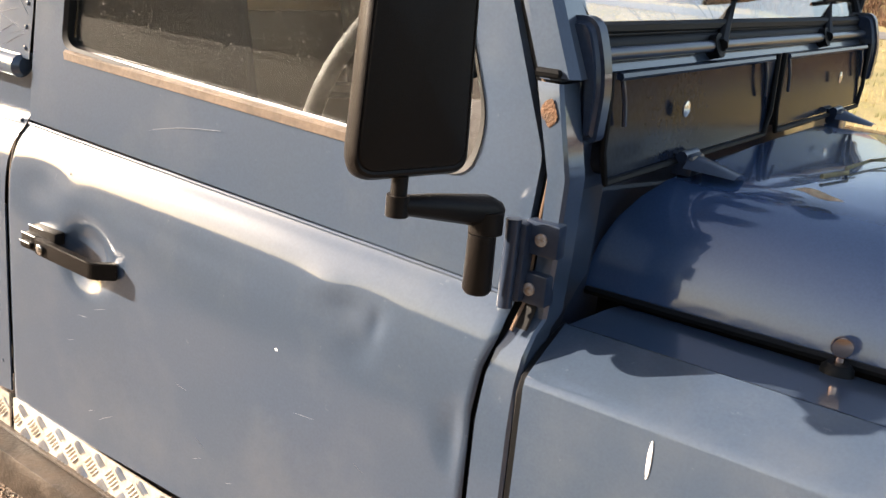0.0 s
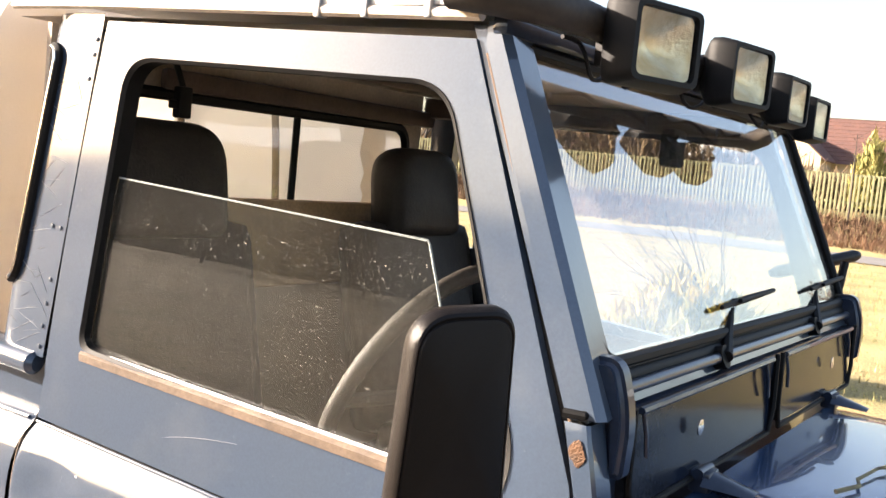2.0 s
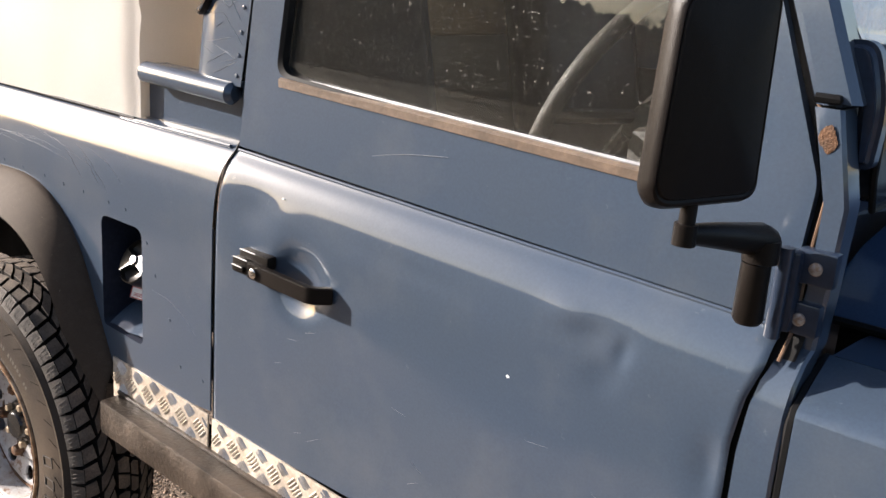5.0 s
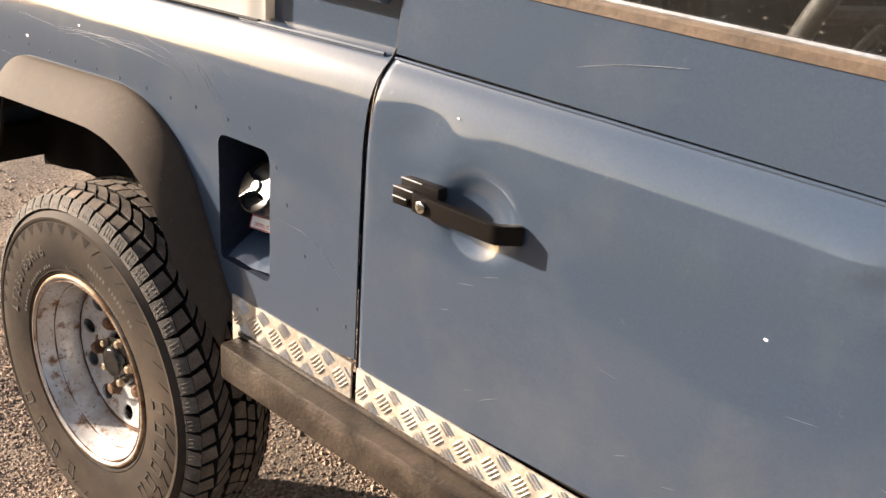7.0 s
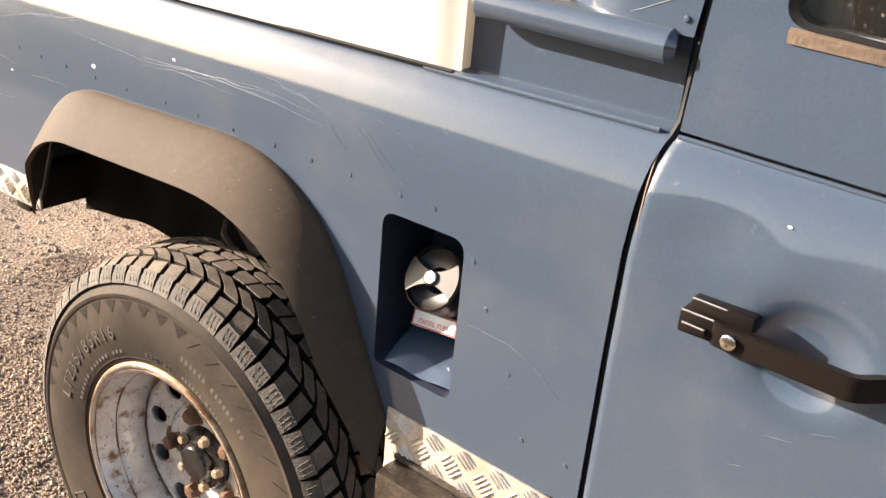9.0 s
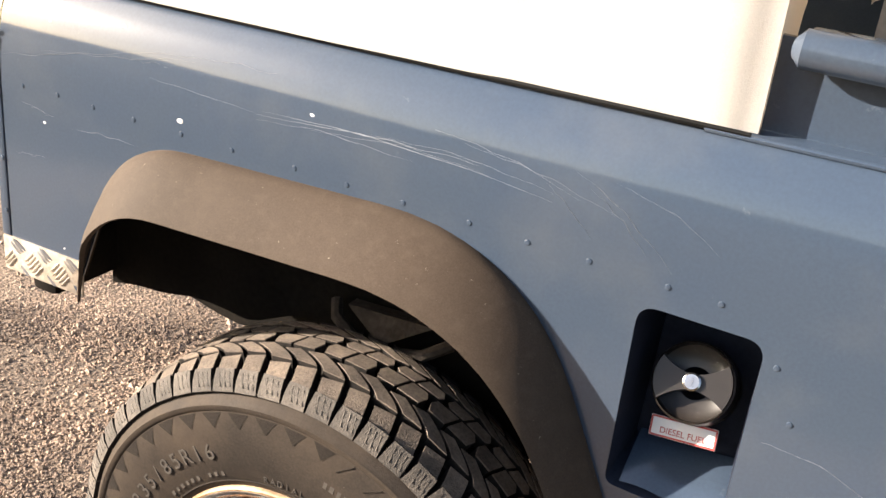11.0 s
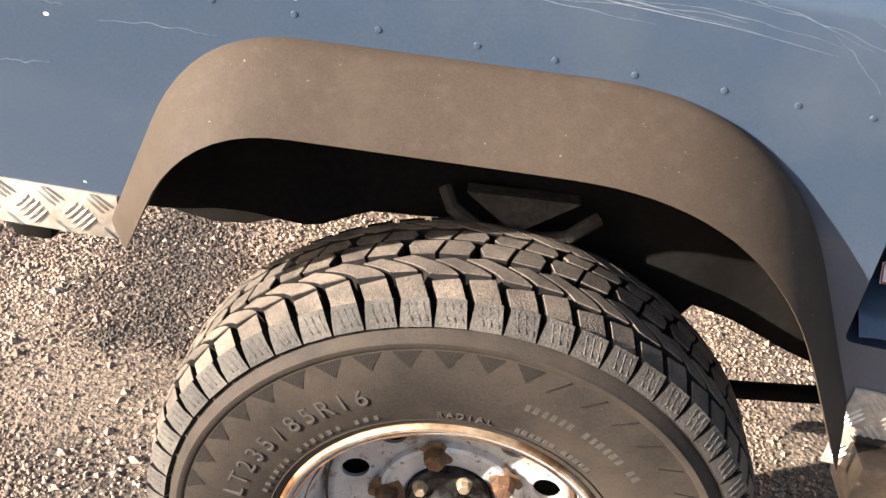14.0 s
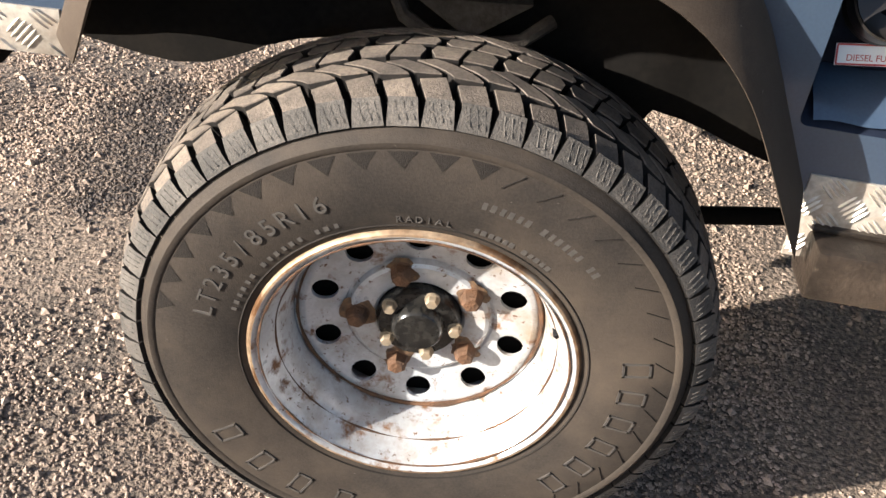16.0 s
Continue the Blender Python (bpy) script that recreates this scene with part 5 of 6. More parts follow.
out = rounded([(-0.065, -0.118, 0.03), (-0.053, 0.112, 0.042), (0.062, 0.118, 0.03), (0.068, -0.11, 0.018)], 7)
n = len(out)
layers = [(1.0, 0.004), (1.03, -0.004), (1.02, -0.014), (0.985, -0.021), (0.955, -0.0225), (0.93, -0.0215), (0.90, -0.024), (0.55, -0.030), (0.05, -0.031)]
loops = [[bm.verts.new((p.x * s, y, p.y * (s if s > 0.9 else s * 1.02))) for p in out] for s, y in layers]
for a, b in zip(loops, loops[1:]):
    for i in range(n):
        bm.faces.new((a[i - 1], a[i], b[i], b[i - 1]))
bm.faces.new(loops[0])
bm.faces.new(loops[-1])
mirror = part("door_mirror", bm, PLASTIC, CAR, "black rectangular door mirror seen from behind", 35)
MIRROR_AT = pose(0.900, -0.124, 1.418, 0, 0, 62)
mirror.matrix_basis = MIRROR_AT @ Matrix.Diagonal((0.96, 1, 0.97, 1))
bm = bmesh.new()
plate(bm, [(p.x * 0.94, p.y * 0.95) for p in out], [], 0.002)
o = part("mirror_pane", bm, MIRROR, mirror)
o.matrix_basis = pose(0, 0.005, 0)
bm = bmesh.new()
tube(bm, [(0.904, -0.128, 1.312), (0.904, -0.130, 1.264)], 0.009, 10)
tube(bm, [(0.904, -0.130, 1.258), (0.904, -0.130, 1.281)], 0.0125, 12)
tube(bm, [(0.904, -0.130, 1.270), (0.918, -0.09, 1.265), (0.940, -0.01, 1.252), (0.945, 0.005, 1.247)], [0.0105, 0.014, 0.019, 0.016], 10)
tube(bm, [(0.944, -0.012, 1.254), (0.944, -0.012, 1.228)], 0.020, 14)
tube(bm, [(0.942, -0.014, 1.226), (0.942, -0.014, 1.160), (0.942, -0.014, 1.155)], [0.0165, 0.0175, 0.014], 14)
part("mirror_arm", bm, PLASTIC, mirror, "black mirror arm and pivot").matrix_parent_inverse = MIRROR_AT.inverted()

# ---- windscreen ----
def screen(y, z):
    return Vector((screen_x(z), y, z))


bm = bmesh.new()
FRAME_OUT = [(0.052, 1.40), (0.085, 1.842), (1.415, 1.842), (1.448, 1.40)]
FRAME_IN = rounded([(0.112, 1.452, 0.055), (0.119, 1.822, 0.025), (1.381, 1.822, 0.025), (1.388, 1.452, 0.035)], 6)
plate(bm, FRAME_OUT, [FRAME_IN], 0.028, lambda x, y, z: (screen_x(z) - y, x, z))
part("windscreen_frame", bm, PAINT, CAR, "blue windscreen frame")
bm = bmesh.new()
tube(bm, [screen(p.x, p.y) + Vector((0.003, 0, 0)) for p in FRAME_IN], 0.0095, 8, True)
part("windscreen_seal", bm, BLACK, CAR)
bm = bmesh.new()
plate(bm, FRAME_IN, [], 0.005, lambda x, y, z: (screen_x(z) - y, x, z))
o = part("windscreen", bm, SCREEN, CAR, "clear windscreen reflecting the field", 20)
o.visible_shadow = False
bm = bmesh.new()
tube(bm, [(0.958, 0.125 + 1.25 * k / 6, 1.432) for k in range(7)], 0.013, 10)
tube(bm, [(0.955, 0.12 + 1.26 * k / 6, 1.447) for k in range(7)], 0.010, 8)
part("screen_base_seal", bm, BLACK, CAR)
bm = bmesh.new()
tube(bm, [(0.976, 0.12 + 1.26 * k / 6, 1.426) for k in range(7)], 0.0085, 10)
part("washer_rail", bm, SHADE_BLUE, CAR, "grey-blue tube below the windscreen")
# windscreen brackets
bm = bmesh.new()
prof = rounded([(-0.045, 0.062, 0.012), (0.024, 0.064, 0.026), (0.046, -0.02, 0.05), (0.034, -0.112, 0.02), (0.008, -0.108, 0.012), (0.006, -0.02, 0.02), (-0.045, 0.004, 0.008)], 5)
plate(bm, prof, [], 0.042)
bmesh.ops.bevel(bm, geom=[e for e in bm.edges if len(e.link_faces) == 2 and e.calc_face_angle(0) > 1.0], offset=0.011, segments=3, affect="EDGES")
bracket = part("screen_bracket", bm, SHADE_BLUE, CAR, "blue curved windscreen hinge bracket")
bracket.matrix_basis = pose(0.976, 0.080, 1.420, 0, -4, 0) @ Matrix.Diagonal((0.76, 0.9, 0.80, 1))
bm = bmesh.new()
tube(bm, [(0.950, 0.042, 1.408), (0.972, 0.046, 1.408), (0.985, 0.09, 1.410)], 0.0055, 8)
part("screen_hinge_seal", bm, BLACK, CAR, "black rubber below the windscreen frame")
again(bracket, pose(0.976, 1.36, 1.420, 0, -4, 0) @ Matrix.Diagonal((0.76, 0.9, 0.80, 1)))

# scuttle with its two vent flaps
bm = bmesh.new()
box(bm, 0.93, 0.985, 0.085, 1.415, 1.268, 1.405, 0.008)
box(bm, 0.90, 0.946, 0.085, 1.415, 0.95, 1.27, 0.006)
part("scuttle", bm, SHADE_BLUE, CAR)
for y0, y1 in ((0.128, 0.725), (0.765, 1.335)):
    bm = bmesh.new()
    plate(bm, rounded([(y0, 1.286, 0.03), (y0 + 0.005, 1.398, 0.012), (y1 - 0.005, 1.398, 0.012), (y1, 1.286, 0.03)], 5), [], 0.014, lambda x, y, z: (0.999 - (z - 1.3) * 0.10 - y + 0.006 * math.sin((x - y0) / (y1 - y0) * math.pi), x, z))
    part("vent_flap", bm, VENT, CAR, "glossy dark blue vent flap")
    bm = bmesh.new()
    tube(bm, [(1.001, y0 - 0.004, 1.41), (1.003, y0 - 0.006, 1.32), (1.003, y0 + 0.012, 1.280), (1.003, y1 - 0.012, 1.280), (1.003, y1 + 0.006, 1.32), (1.001, y1 + 0.004, 1.41)], 0.0045, 6)
    part("vent_seal", bm, BLACK, CAR)
    bm = bmesh.new()
    tube(bm, [(1.000, y0 + 0.02, 1.404), (1.000, y1 - 0.02, 1.404)], 0.005, 6)
    for y in (y0 + 0.03, y1 - 0.05):
        tube(bm, [(0.998, y, 1.404), (1.0035, y + 0.004, 1.375), (1.0035, y + 0.012, 1.345)], 0.003, 6)
    part("vent_hinge", bm, SHADE_BLUE, CAR)
    bm = bmesh.new()
    capped(bm, [(0.011, 0.0), (0.011, 0.002), (0.005, 0.004)], 18, (1.006, y0 + 0.222 if y0 < 0.5 else y1 - 0.21, 1.352), "x")
    part("vent_screw", bm, CHROME, CAR, "round bright screw head")
# wipers
for y0 in (0.50, 1.06):
    bm = bmesh.new()
    tube(bm, [(0.955, y0, 1.418), (0.985, y0, 1.428)], 0.018, 12)
    tube(bm, [(0.985, y0, 1.428), (0.962, y0 + 0.07, 1.452), (0.918, y0 + 0.21, 1.500)], [0.010, 0.008, 0.005], 8)
    wiper = part("wiper", bm, BLACK, CAR, "black windscreen wiper")
    bm = bmesh.new()
    tube(bm, [(screen_x(1.492) + 0.014, y0 + 0.06, 1.492), (screen_x(1.498) + 0.014, y0 + 0.21, 1.498), (screen_x(1.503) + 0.014, y0 + 0.36, 1.503)], [0.004, 0.006, 0.004], 6)
    tube(bm, [(screen_x(1.50) + 0.024, y0 + 0.13, 1.499), (screen_x(1.505) + 0.027, y0 + 0.21, 1.503), (screen_x(1.505) + 0.024, y0 + 0.29, 1.504)], 0.004, 6)
    part("wiper_blade", bm, BLACK, wiper)
# far mirror arm
bm = bmesh.new()
tube(bm, [(0.925, 1.46, 1.40), (0.925, 1.50, 1.47), (0.925, 1.53, 1.530)], 0.010, 8)
tube(bm, [(0.79, 1.40, 1.490), (0.80, 1.42, 1.494), (0.925, 1.62, 1.545), (0.93, 1.635, 1.547)], [0.010, 0.015, 0.015, 0.011], 10)
part("far_mirror_arm", bm, PLASTIC, CAR)

# ---- bonnet and wing ----
bm = bmesh.new()
BON = [(0.248, 1.110), (0.253, 1.135), (0.262, 1.170), (0.276, 1.205), (0.300, 1.235), (0.335, 1.255), (0.390, 1.266), (0.50, 1.271), (0.62, 1.274), (0.75, 1.275)]
BON = BON + [(2 * MID - y, z) for y, z in BON[-2::-1]]


def bonnet(u, v):
    y, z = BON[round(v * (len(BON) - 1))]
    x = 1.015 + 1.55 * u
    top = max(0.0, (z - 1.110) / 0.165)
    rise = 0.010 * math.exp(-(((y - MID) / 0.30) ** 4)) * (1 if x > 1.22 else max(0.0, (x - 1.16) / 0.06))
    return (x - 0.072 * (1 - top ** 2.5) + 0.006 * top, y, z + (rise - 0.020 * u) * top + 0.012 * (x - 1.0) * (1 - top))


grid(bm, 40, len(BON) - 1, bonnet)
part("bonnet", bm, PAINT_DEEP, CAR, "glossy dark blue bonnet", 60)
# unseen dark panel added to close the slit beside the bonnet
bm = bmesh.new()
box(bm, 0.96, 2.56, 0.262, 0.268, 0.80, 1.16)
part("slit_backing", bm, DARK, CAR)
bm = bmesh.new()
tube(bm, [(0.950 + 1.6 * k / 8, 0.243, 1.108 + 0.012 * 1.6 * k / 8) for k in range(9)], 0.006, 6)
part("bonnet_gap", bm, BLACK, CAR)
for y0, s in ((0.372, 1), (2 * MID - 0.372, -1)):
    bm = bmesh.new()
    box(bm, 0.998, 1.028, y0 - 0.022, y0 + 0.022, 1.262, 1.292, 0.006)
    tube(bm, [(1.012, y0 - 0.024, 1.288), (1.012, y0 + 0.024, 1.288)], 0.008, 10)
    grid(bm, 10, 4, lambda u, v: (1.02 + 0.065 * u, y0 + 0.006 * u + (v - 0.5) * (0.072 - 0.030 * u), 1.276 + (0.013 * (1 - u) + 0.004) * (1 - (2 * v - 1) ** 2) - 0.006 * u))
    part("bonnet_hinge", bm, SHADE_BLUE, CAR, "blue bonnet hinge arm")
bm = bmesh.new()
WING = [(0.246, 1.090), (0.240, 1.101), (0.20, 1.106), (0.10, 1.113), (0.090, 1.1145), (0.085, 1.117), (0.080, 1.114), (0.045, 1.097), (0.016, 1.081), (0.007, 1.0755), (0.0025, 1.071), (0.0, 1.063), (0.0, 0.85), (0.0, 0.60)]
grid(bm, 24, len(WING) - 1, lambda u, v: (1.004 + 1.6 * u, WING[round(v * (len(WING) - 1))][0], WING[round(v * (len(WING) - 1))][1]))
part("front_wing", bm, PAINT, CAR, "faded blue front wing", 35)
bm = bmesh.new()
grid(bm, 24, len(WING) - 1, lambda u, v: (1.004 + 1.6 * u, 2 * MID - WING[round(v * (len(WING) - 1))][0], WING[round(v * (len(WING) - 1))][1]))
part("far_wing", bm, PAINT, CAR, "", 25)
bm = bmesh.new()
tube(bm, [(0.998, 0.10, 1.108), (0.998, 0.05, 1.092), (0.998, 0.014, 1.068), (0.998, 0.008, 1.05), (0.998, 0.008, 0.62)], 0.006, 6)
part("wing_gap", bm, BLACK, CAR)
bm = bmesh.new()
bmesh.ops.create_icosphere(bm, subdivisions=3, radius=1.0)
for v in bm.verts:
    v.co = (v.co.x * 0.0028 + 0.0022 * noise.noise((0, 0, v.co.z * 2.3)), v.co.y * 0.0006, v.co.z * 0.023)
o = part("wing_scrape", bm, CHIP, CAR, "white scrape on the wing")
o.matrix_basis = pose(1.164, -0.0006, 1.034)
bm = bmesh.new()
capped(bm, [(0.020, 0.0), (0.019, 0.012), (0.013, 0.018)], 20, (1.284, 0.226, 1.098), "z")
catch = part("bonnet_catch", bm, BLACK, CAR, "bonnet catch with a bright round knob")
bm = bmesh.new()
capped(bm, [(0.006, 0.116), (0.006, 0.124)], 12, (1.284, 0.226, 1.0), "z")
capped(bm, [(0.005, -0.006), (0.0115, -0.005), (0.013, 0.0), (0.0115, 0.005), (0.007, 0.006)], 20, (0, 0, 0))
for v in bm.verts:
    if v.co.x < 0.5:
        v.co = pose(1.284, 0.226, 1.136, 0, 0, 18) @ v.co
part("catch_knob", bm, COPPER, catch, "bright round knob")
bm = bmesh.new()
box(bm, 2.56, 2.62, 0.0, 1.5, 0.55, 1.24, 0.02)
part("front_panel", bm, BLACK, CAR)

# ---- roof lamps ----
bm = bmesh.new()
tube(bm, [(0.74, 0.045, 1.876), (0.79, 0.05, 1.874), (0.845, 0.085, 1.868), (0.868, 0.16, 1.862), (0.87, 0.4, 1.856), (0.87, 1.1, 1.852), (0.868, 1.34, 1.852), (0.845, 1.415, 1.856), (0.79, 1.45, 1.862), (0.74, 1.455, 1.866)], [0.022, 0.026, 0.026, 0.022, 0.020, 0.020, 0.022, 0.024, 0.024, 0.020], 14)
# Brown tint: sunlight on the bar put into its colour
bar = part("lamp_bar", bm, mat("sun_browned_tube", (0.045, 0.034, 0.024), 0.6, 0.0, (0.016, 0.013, 0.010), 14.0, fine=0.3), CAR, "black tubular roof lamp bar with sunlit brown put into it")
bm = bmesh.new()
tube(bm, [(0.846 + 0.006 * math.sin(k * 0.7), 0.14 + 1.06 * k / 60, 1.838 - 0.040 * max(0.0, math.sin(k * 0.31 - 0.4)) ** 2) for k in range(61)], 0.0032, 6)
part("lamp_cable", bm, BLACK, bar, "loose black lamp cable")
for y0, zl, turn, size in ((0.220, 1.840, -18, 1.0), (0.566, 1.846, -12, 0.95), (0.850, 1.838, -4, 0.84), (1.030, 1.822, -2, 0.80)):
    bm = bmesh.new()
    sq = rounded([(-0.066, -0.050, 0.014), (-0.066, 0.050, 0.014), (0.066, 0.050, 0.014), (0.066, -0.050, 0.014)], 4)
    n = len(sq)
    lay = [(0.80, 0.030), (0.83, 0.038), (0.95, 0.038), (0.99, 0.032), (1.08, 0.012), (1.08, -0.002), (1.02, -0.008), (0.72, -0.026), (0.62, -0.032), (0.60, -0.046), (0.30, -0.052)]
    ls = [[bm.verts.new((x, p.x * s, p.y * s)) for p in sq] for s, x in lay]
    for a, b in zip(ls, ls[1:]):
        for i in range(n):
            bm.faces.new((a[i - 1], a[i], b[i], b[i - 1]))
    bm.faces.new(ls[-1])
    tube(bm, [(-0.05, 0.03, 0.0), (-0.06, 0.06, 1.855 - zl)], 0.014, 8)
    tube(bm, [(-0.02, 0, -0.050), (-0.05, 0, -0.01)], 0.008, 6)
    lamp = part("roof_lamp", bm, BLACK, bar, "square black spotlight with clear lens")
    lamp.matrix_basis = pose(0.920, y0, zl, 0, 0, turn) @ Matrix.Scale(size, 4)
    bm = bmesh.new()
    grid(bm, 10, 10, lambda u, v: (0.030 - 0.030 * (1 - (2 * u - 1) ** 2) * (1 - (2 * v - 1) ** 2), (u - 0.5) * 0.108, (v - 0.5) * 0.082))
    part("reflector", bm, REFLECTOR, lamp)
    bm = bmesh.new()
    plate(bm, [(p.x * 0.82, p.y * 0.82) for p in sq], [], 0.004, lambda x, y, z: (0.0345 - y, x, z))
    o = part("lens", bm, LENS, lamp, "clear ribbed lens")
    o.visible_shadow = False

# ---- inside the cab ----
def seat(y0):
    bm = bmesh.new()
    box(bm, 0.05, 0.52, y0 - 0.24, y0 + 0.24, 0.92, 1.05, 0.04)
    s = part("seat", bm, SEATMAT, CAR, "dark vinyl cab seat", 60)
    bm = bmesh.new()
    box(bm, -0.05, 0.06, -0.24, 0.24, 0.0, 0.52, 0.05, pose(0.02, y0, 1.0, 0, -12, 0))
    part("backrest", bm, SEATMAT, s, "", 60)
    bm = bmesh.new()
    line = rounded([(-0.15, 0.0, 0.03), (-0.145, 0.225, 0.085), (0.145, 0.225, 0.085), (0.15, 0.0, 0.03)], 7)
    m = pose(-0.045, y0, 1.475, 0, -8, 0)
    rings = [[bm.verts.new(m @ Vector((x, p.x * s, 0.11 + (p.y - 0.11) * s))) for p in line] for s, x in ((0.2, 0.055), (0.75, 0.052), (0.92, 0.042), (0.985, 0.022), (1.0, 0.0), (0.985, -0.022), (0.92, -0.042), (0.75, -0.052), (0.2, -0.055))]
    for a, b in zip(rings, rings[1:]):
        for i in range(len(line)):
            bm.faces.new((a[i - 1], a[i], b[i], b[i - 1]))
    bm.faces.new(rings[0])
    bm.faces.new(rings[-1])
    part("headrest", bm, SEATMAT, s, "", 60)


for y0 in (0.31, 1.15):
    seat(y0)
bm = bmesh.new()
ring = [pose(0.55, 0.36, 1.318, 0, 26, 0) @ Vector((0.0, 0.215 * math.cos(2 * math.pi * k / 40), 0.215 * math.sin(2 * math.pi * k / 40))) for k in range(40)]
tube(bm, ring, 0.014, 10, True)
for k in (3, 20, 30):
    tube(bm, [ring[k], pose(0.55, 0.36, 1.318, 0, 26, 0) @ Vector((0.03, 0, 0))], 0.012, 8)
tube(bm, [(0.57, 0.36, 1.30), (0.90, 0.36, 1.14)], 0.03, 12)
part("steering_wheel", bm, SEATMAT, CAR, "black steering wheel with a dusty rim")
bm = bmesh.new()
box(bm, 0.72, 0.93, 0.10, 1.40, 1.12, 1.36, 0.03)
box(bm, 0.62, 0.74, 0.24, 0.52, 1.20, 1.31, 0.03)
part("dashboard", bm, SEATMAT, CAR)
# small dark stem, placed and sized to fit the camera's view
bm = bmesh.new()
box(bm, 0.775, 0.80, 0.66, 0.72, 1.70, 1.765, 0.006)
part("mirror_stem", bm, BLACK, CAR)

# ---- canvas hood ----
HOOD = thing("canvas_hood", "cream canvas hood over the load bed", "canvas hood")
HS = [(0.030, 1.190), (0.030, 1.30), (0.042, 1.50), (0.066, 1.72), (0.085, 1.83), (0.12, 1.895), (0.20, 1.94), (0.45, 1.975), (0.75, 1.985)]
HS = HS + [(2 * MID - y, z) for y, z in HS[-2::-1]]
hood_line = even([Vector(p) for p in HS], 90)


def hood(u, v):
    p = hood_line[round(v * 89)]
    x = -1.33 + 1.045 * u
    sag = 0.007 * noise.noise((x * 2.2, p.y * 3.0, 5.0)) + 0.003 * noise.noise((x * 7, p.y * 6.0, 9.0))
    front = math.exp(-((1 - u) / 0.025) ** 2)
    wob = front * (0.010 * noise.noise((3.0, p.y * 22, p.x * 9)) + 0.004 * math.sin(p.y * 70)) * min(max((p.y - 1.30) / 0.15, 0.0), 1.0)
    k = 1 if p.x < MID else -1
    return (x + wob * 1.5, p.x + k * (sag + 0.010 * front), p.y + (wob if p.y > 1.25 else 0))


bm = bmesh.new()
grid(bm, 110, 89, hood)
part("canvas_sheet", bm, CANVAS, HOOD, "sun-bleached cream canvas sheet", 80)
bm = bmesh.new()
ends = [Vector((p.x, p.y)) for p in hood_line if p.y > 1.19]


def end_sheet(x0, wave):
    def f(u, v):
        k = u * (len(ends) - 1)
        p = ends[round(k)]
        q = p.lerp(Vector((p.x, 1.19)), v)
        return (x0 + wave * noise.noise((q.x * 5, q.y * 4, 2.0)), q.x, q.y)
    return f


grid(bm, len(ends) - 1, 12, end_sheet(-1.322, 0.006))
part("canvas_end", bm, CANVAS_DIM, HOOD, "canvas rear end, made to glow less so it looks shaded", 80)
# the sheet turns in at its front, beside the cab
bm = bmesh.new()


def turned_in(u, v):
    p = Vector(hood(1.0, v))
    k = 1 if p.y < MID else -1
    fold = 0.008 * noise.noise((u * 4, p.z * 7, 1.0)) * u
    return (p.x - 0.012 * u + fold, p.y + k * 0.22 * u, p.z - (0.06 * u if p.z > 1.9 else 0))


grid(bm, 12, 89, turned_in)
for v in bm.verts:
    v.co.z = max(v.co.z, 1.192)
part("canvas_flap", bm, CANVAS, HOOD, "shaded front edge of the canvas", 80)
for x in (-0.36, -0.80, -1.24):
    bm = bmesh.new()
    tube(bm, [(x, MID + (p.x - MID) * 0.945, p.y - 0.03) for p in hood_line[2:-2:3]], 0.012, 8)
    part("hood_stick", bm, TAN, HOOD, "steel hood hoop")
bm = bmesh.new()
tube(bm, [(-1.32 + 1.03 * k / 12, 0.034, 1.189) for k in range(13)], 0.0035, 6)
part("hem_cord", bm, BLACK, HOOD, "dark cord along the canvas hem")

# ---- ground and surroundings ----
def kerb_y(x):
    return 2.33 + (x + 4.42) * 0.71


bm = bmesh.new()
N = 60
coords = [math.copysign(abs(k / N) ** 3.2 * 900, k) for k in range(-N, N + 1)]
vs = {}
for i, x in enumerate(coords):
    for j, y in enumerate(coords):
        near = max(0.0, 1 - math.hypot(x, y) / 14)
        z = near * (0.012 * noise.noise((x * 1.7, y * 1.7, 0)) + 0.004) - (0.02 if near == 0 else 0.0)
        vs[i, j] = bm.verts.new((x - 0.7, y, z))
for i in range(2 * N):
    for j in range(2 * N):
        bm.faces.new((vs[i, j], vs[i + 1, j], vs[i + 1, j + 1], vs[i, j + 1]))
ground = part("ground", bm, GRAVEL, None, "compacted brown gravel yard", 180)
tagged(ground, "compacted brown gravel yard", "ground", kind="structure")

# loose stones
rng = np.random.default_rng(4)


def icosahedron():
    bm = bmesh.new()
    bmesh.ops.create_icosphere(bm, subdivisions=1, radius=1.0)
    v = np.array([q.co[:] for q in bm.verts])
    bm.verts.index_update()
    f = np.array([[q.index for q in p.verts] for p in bm.faces])
    bm.free()
    return v, f


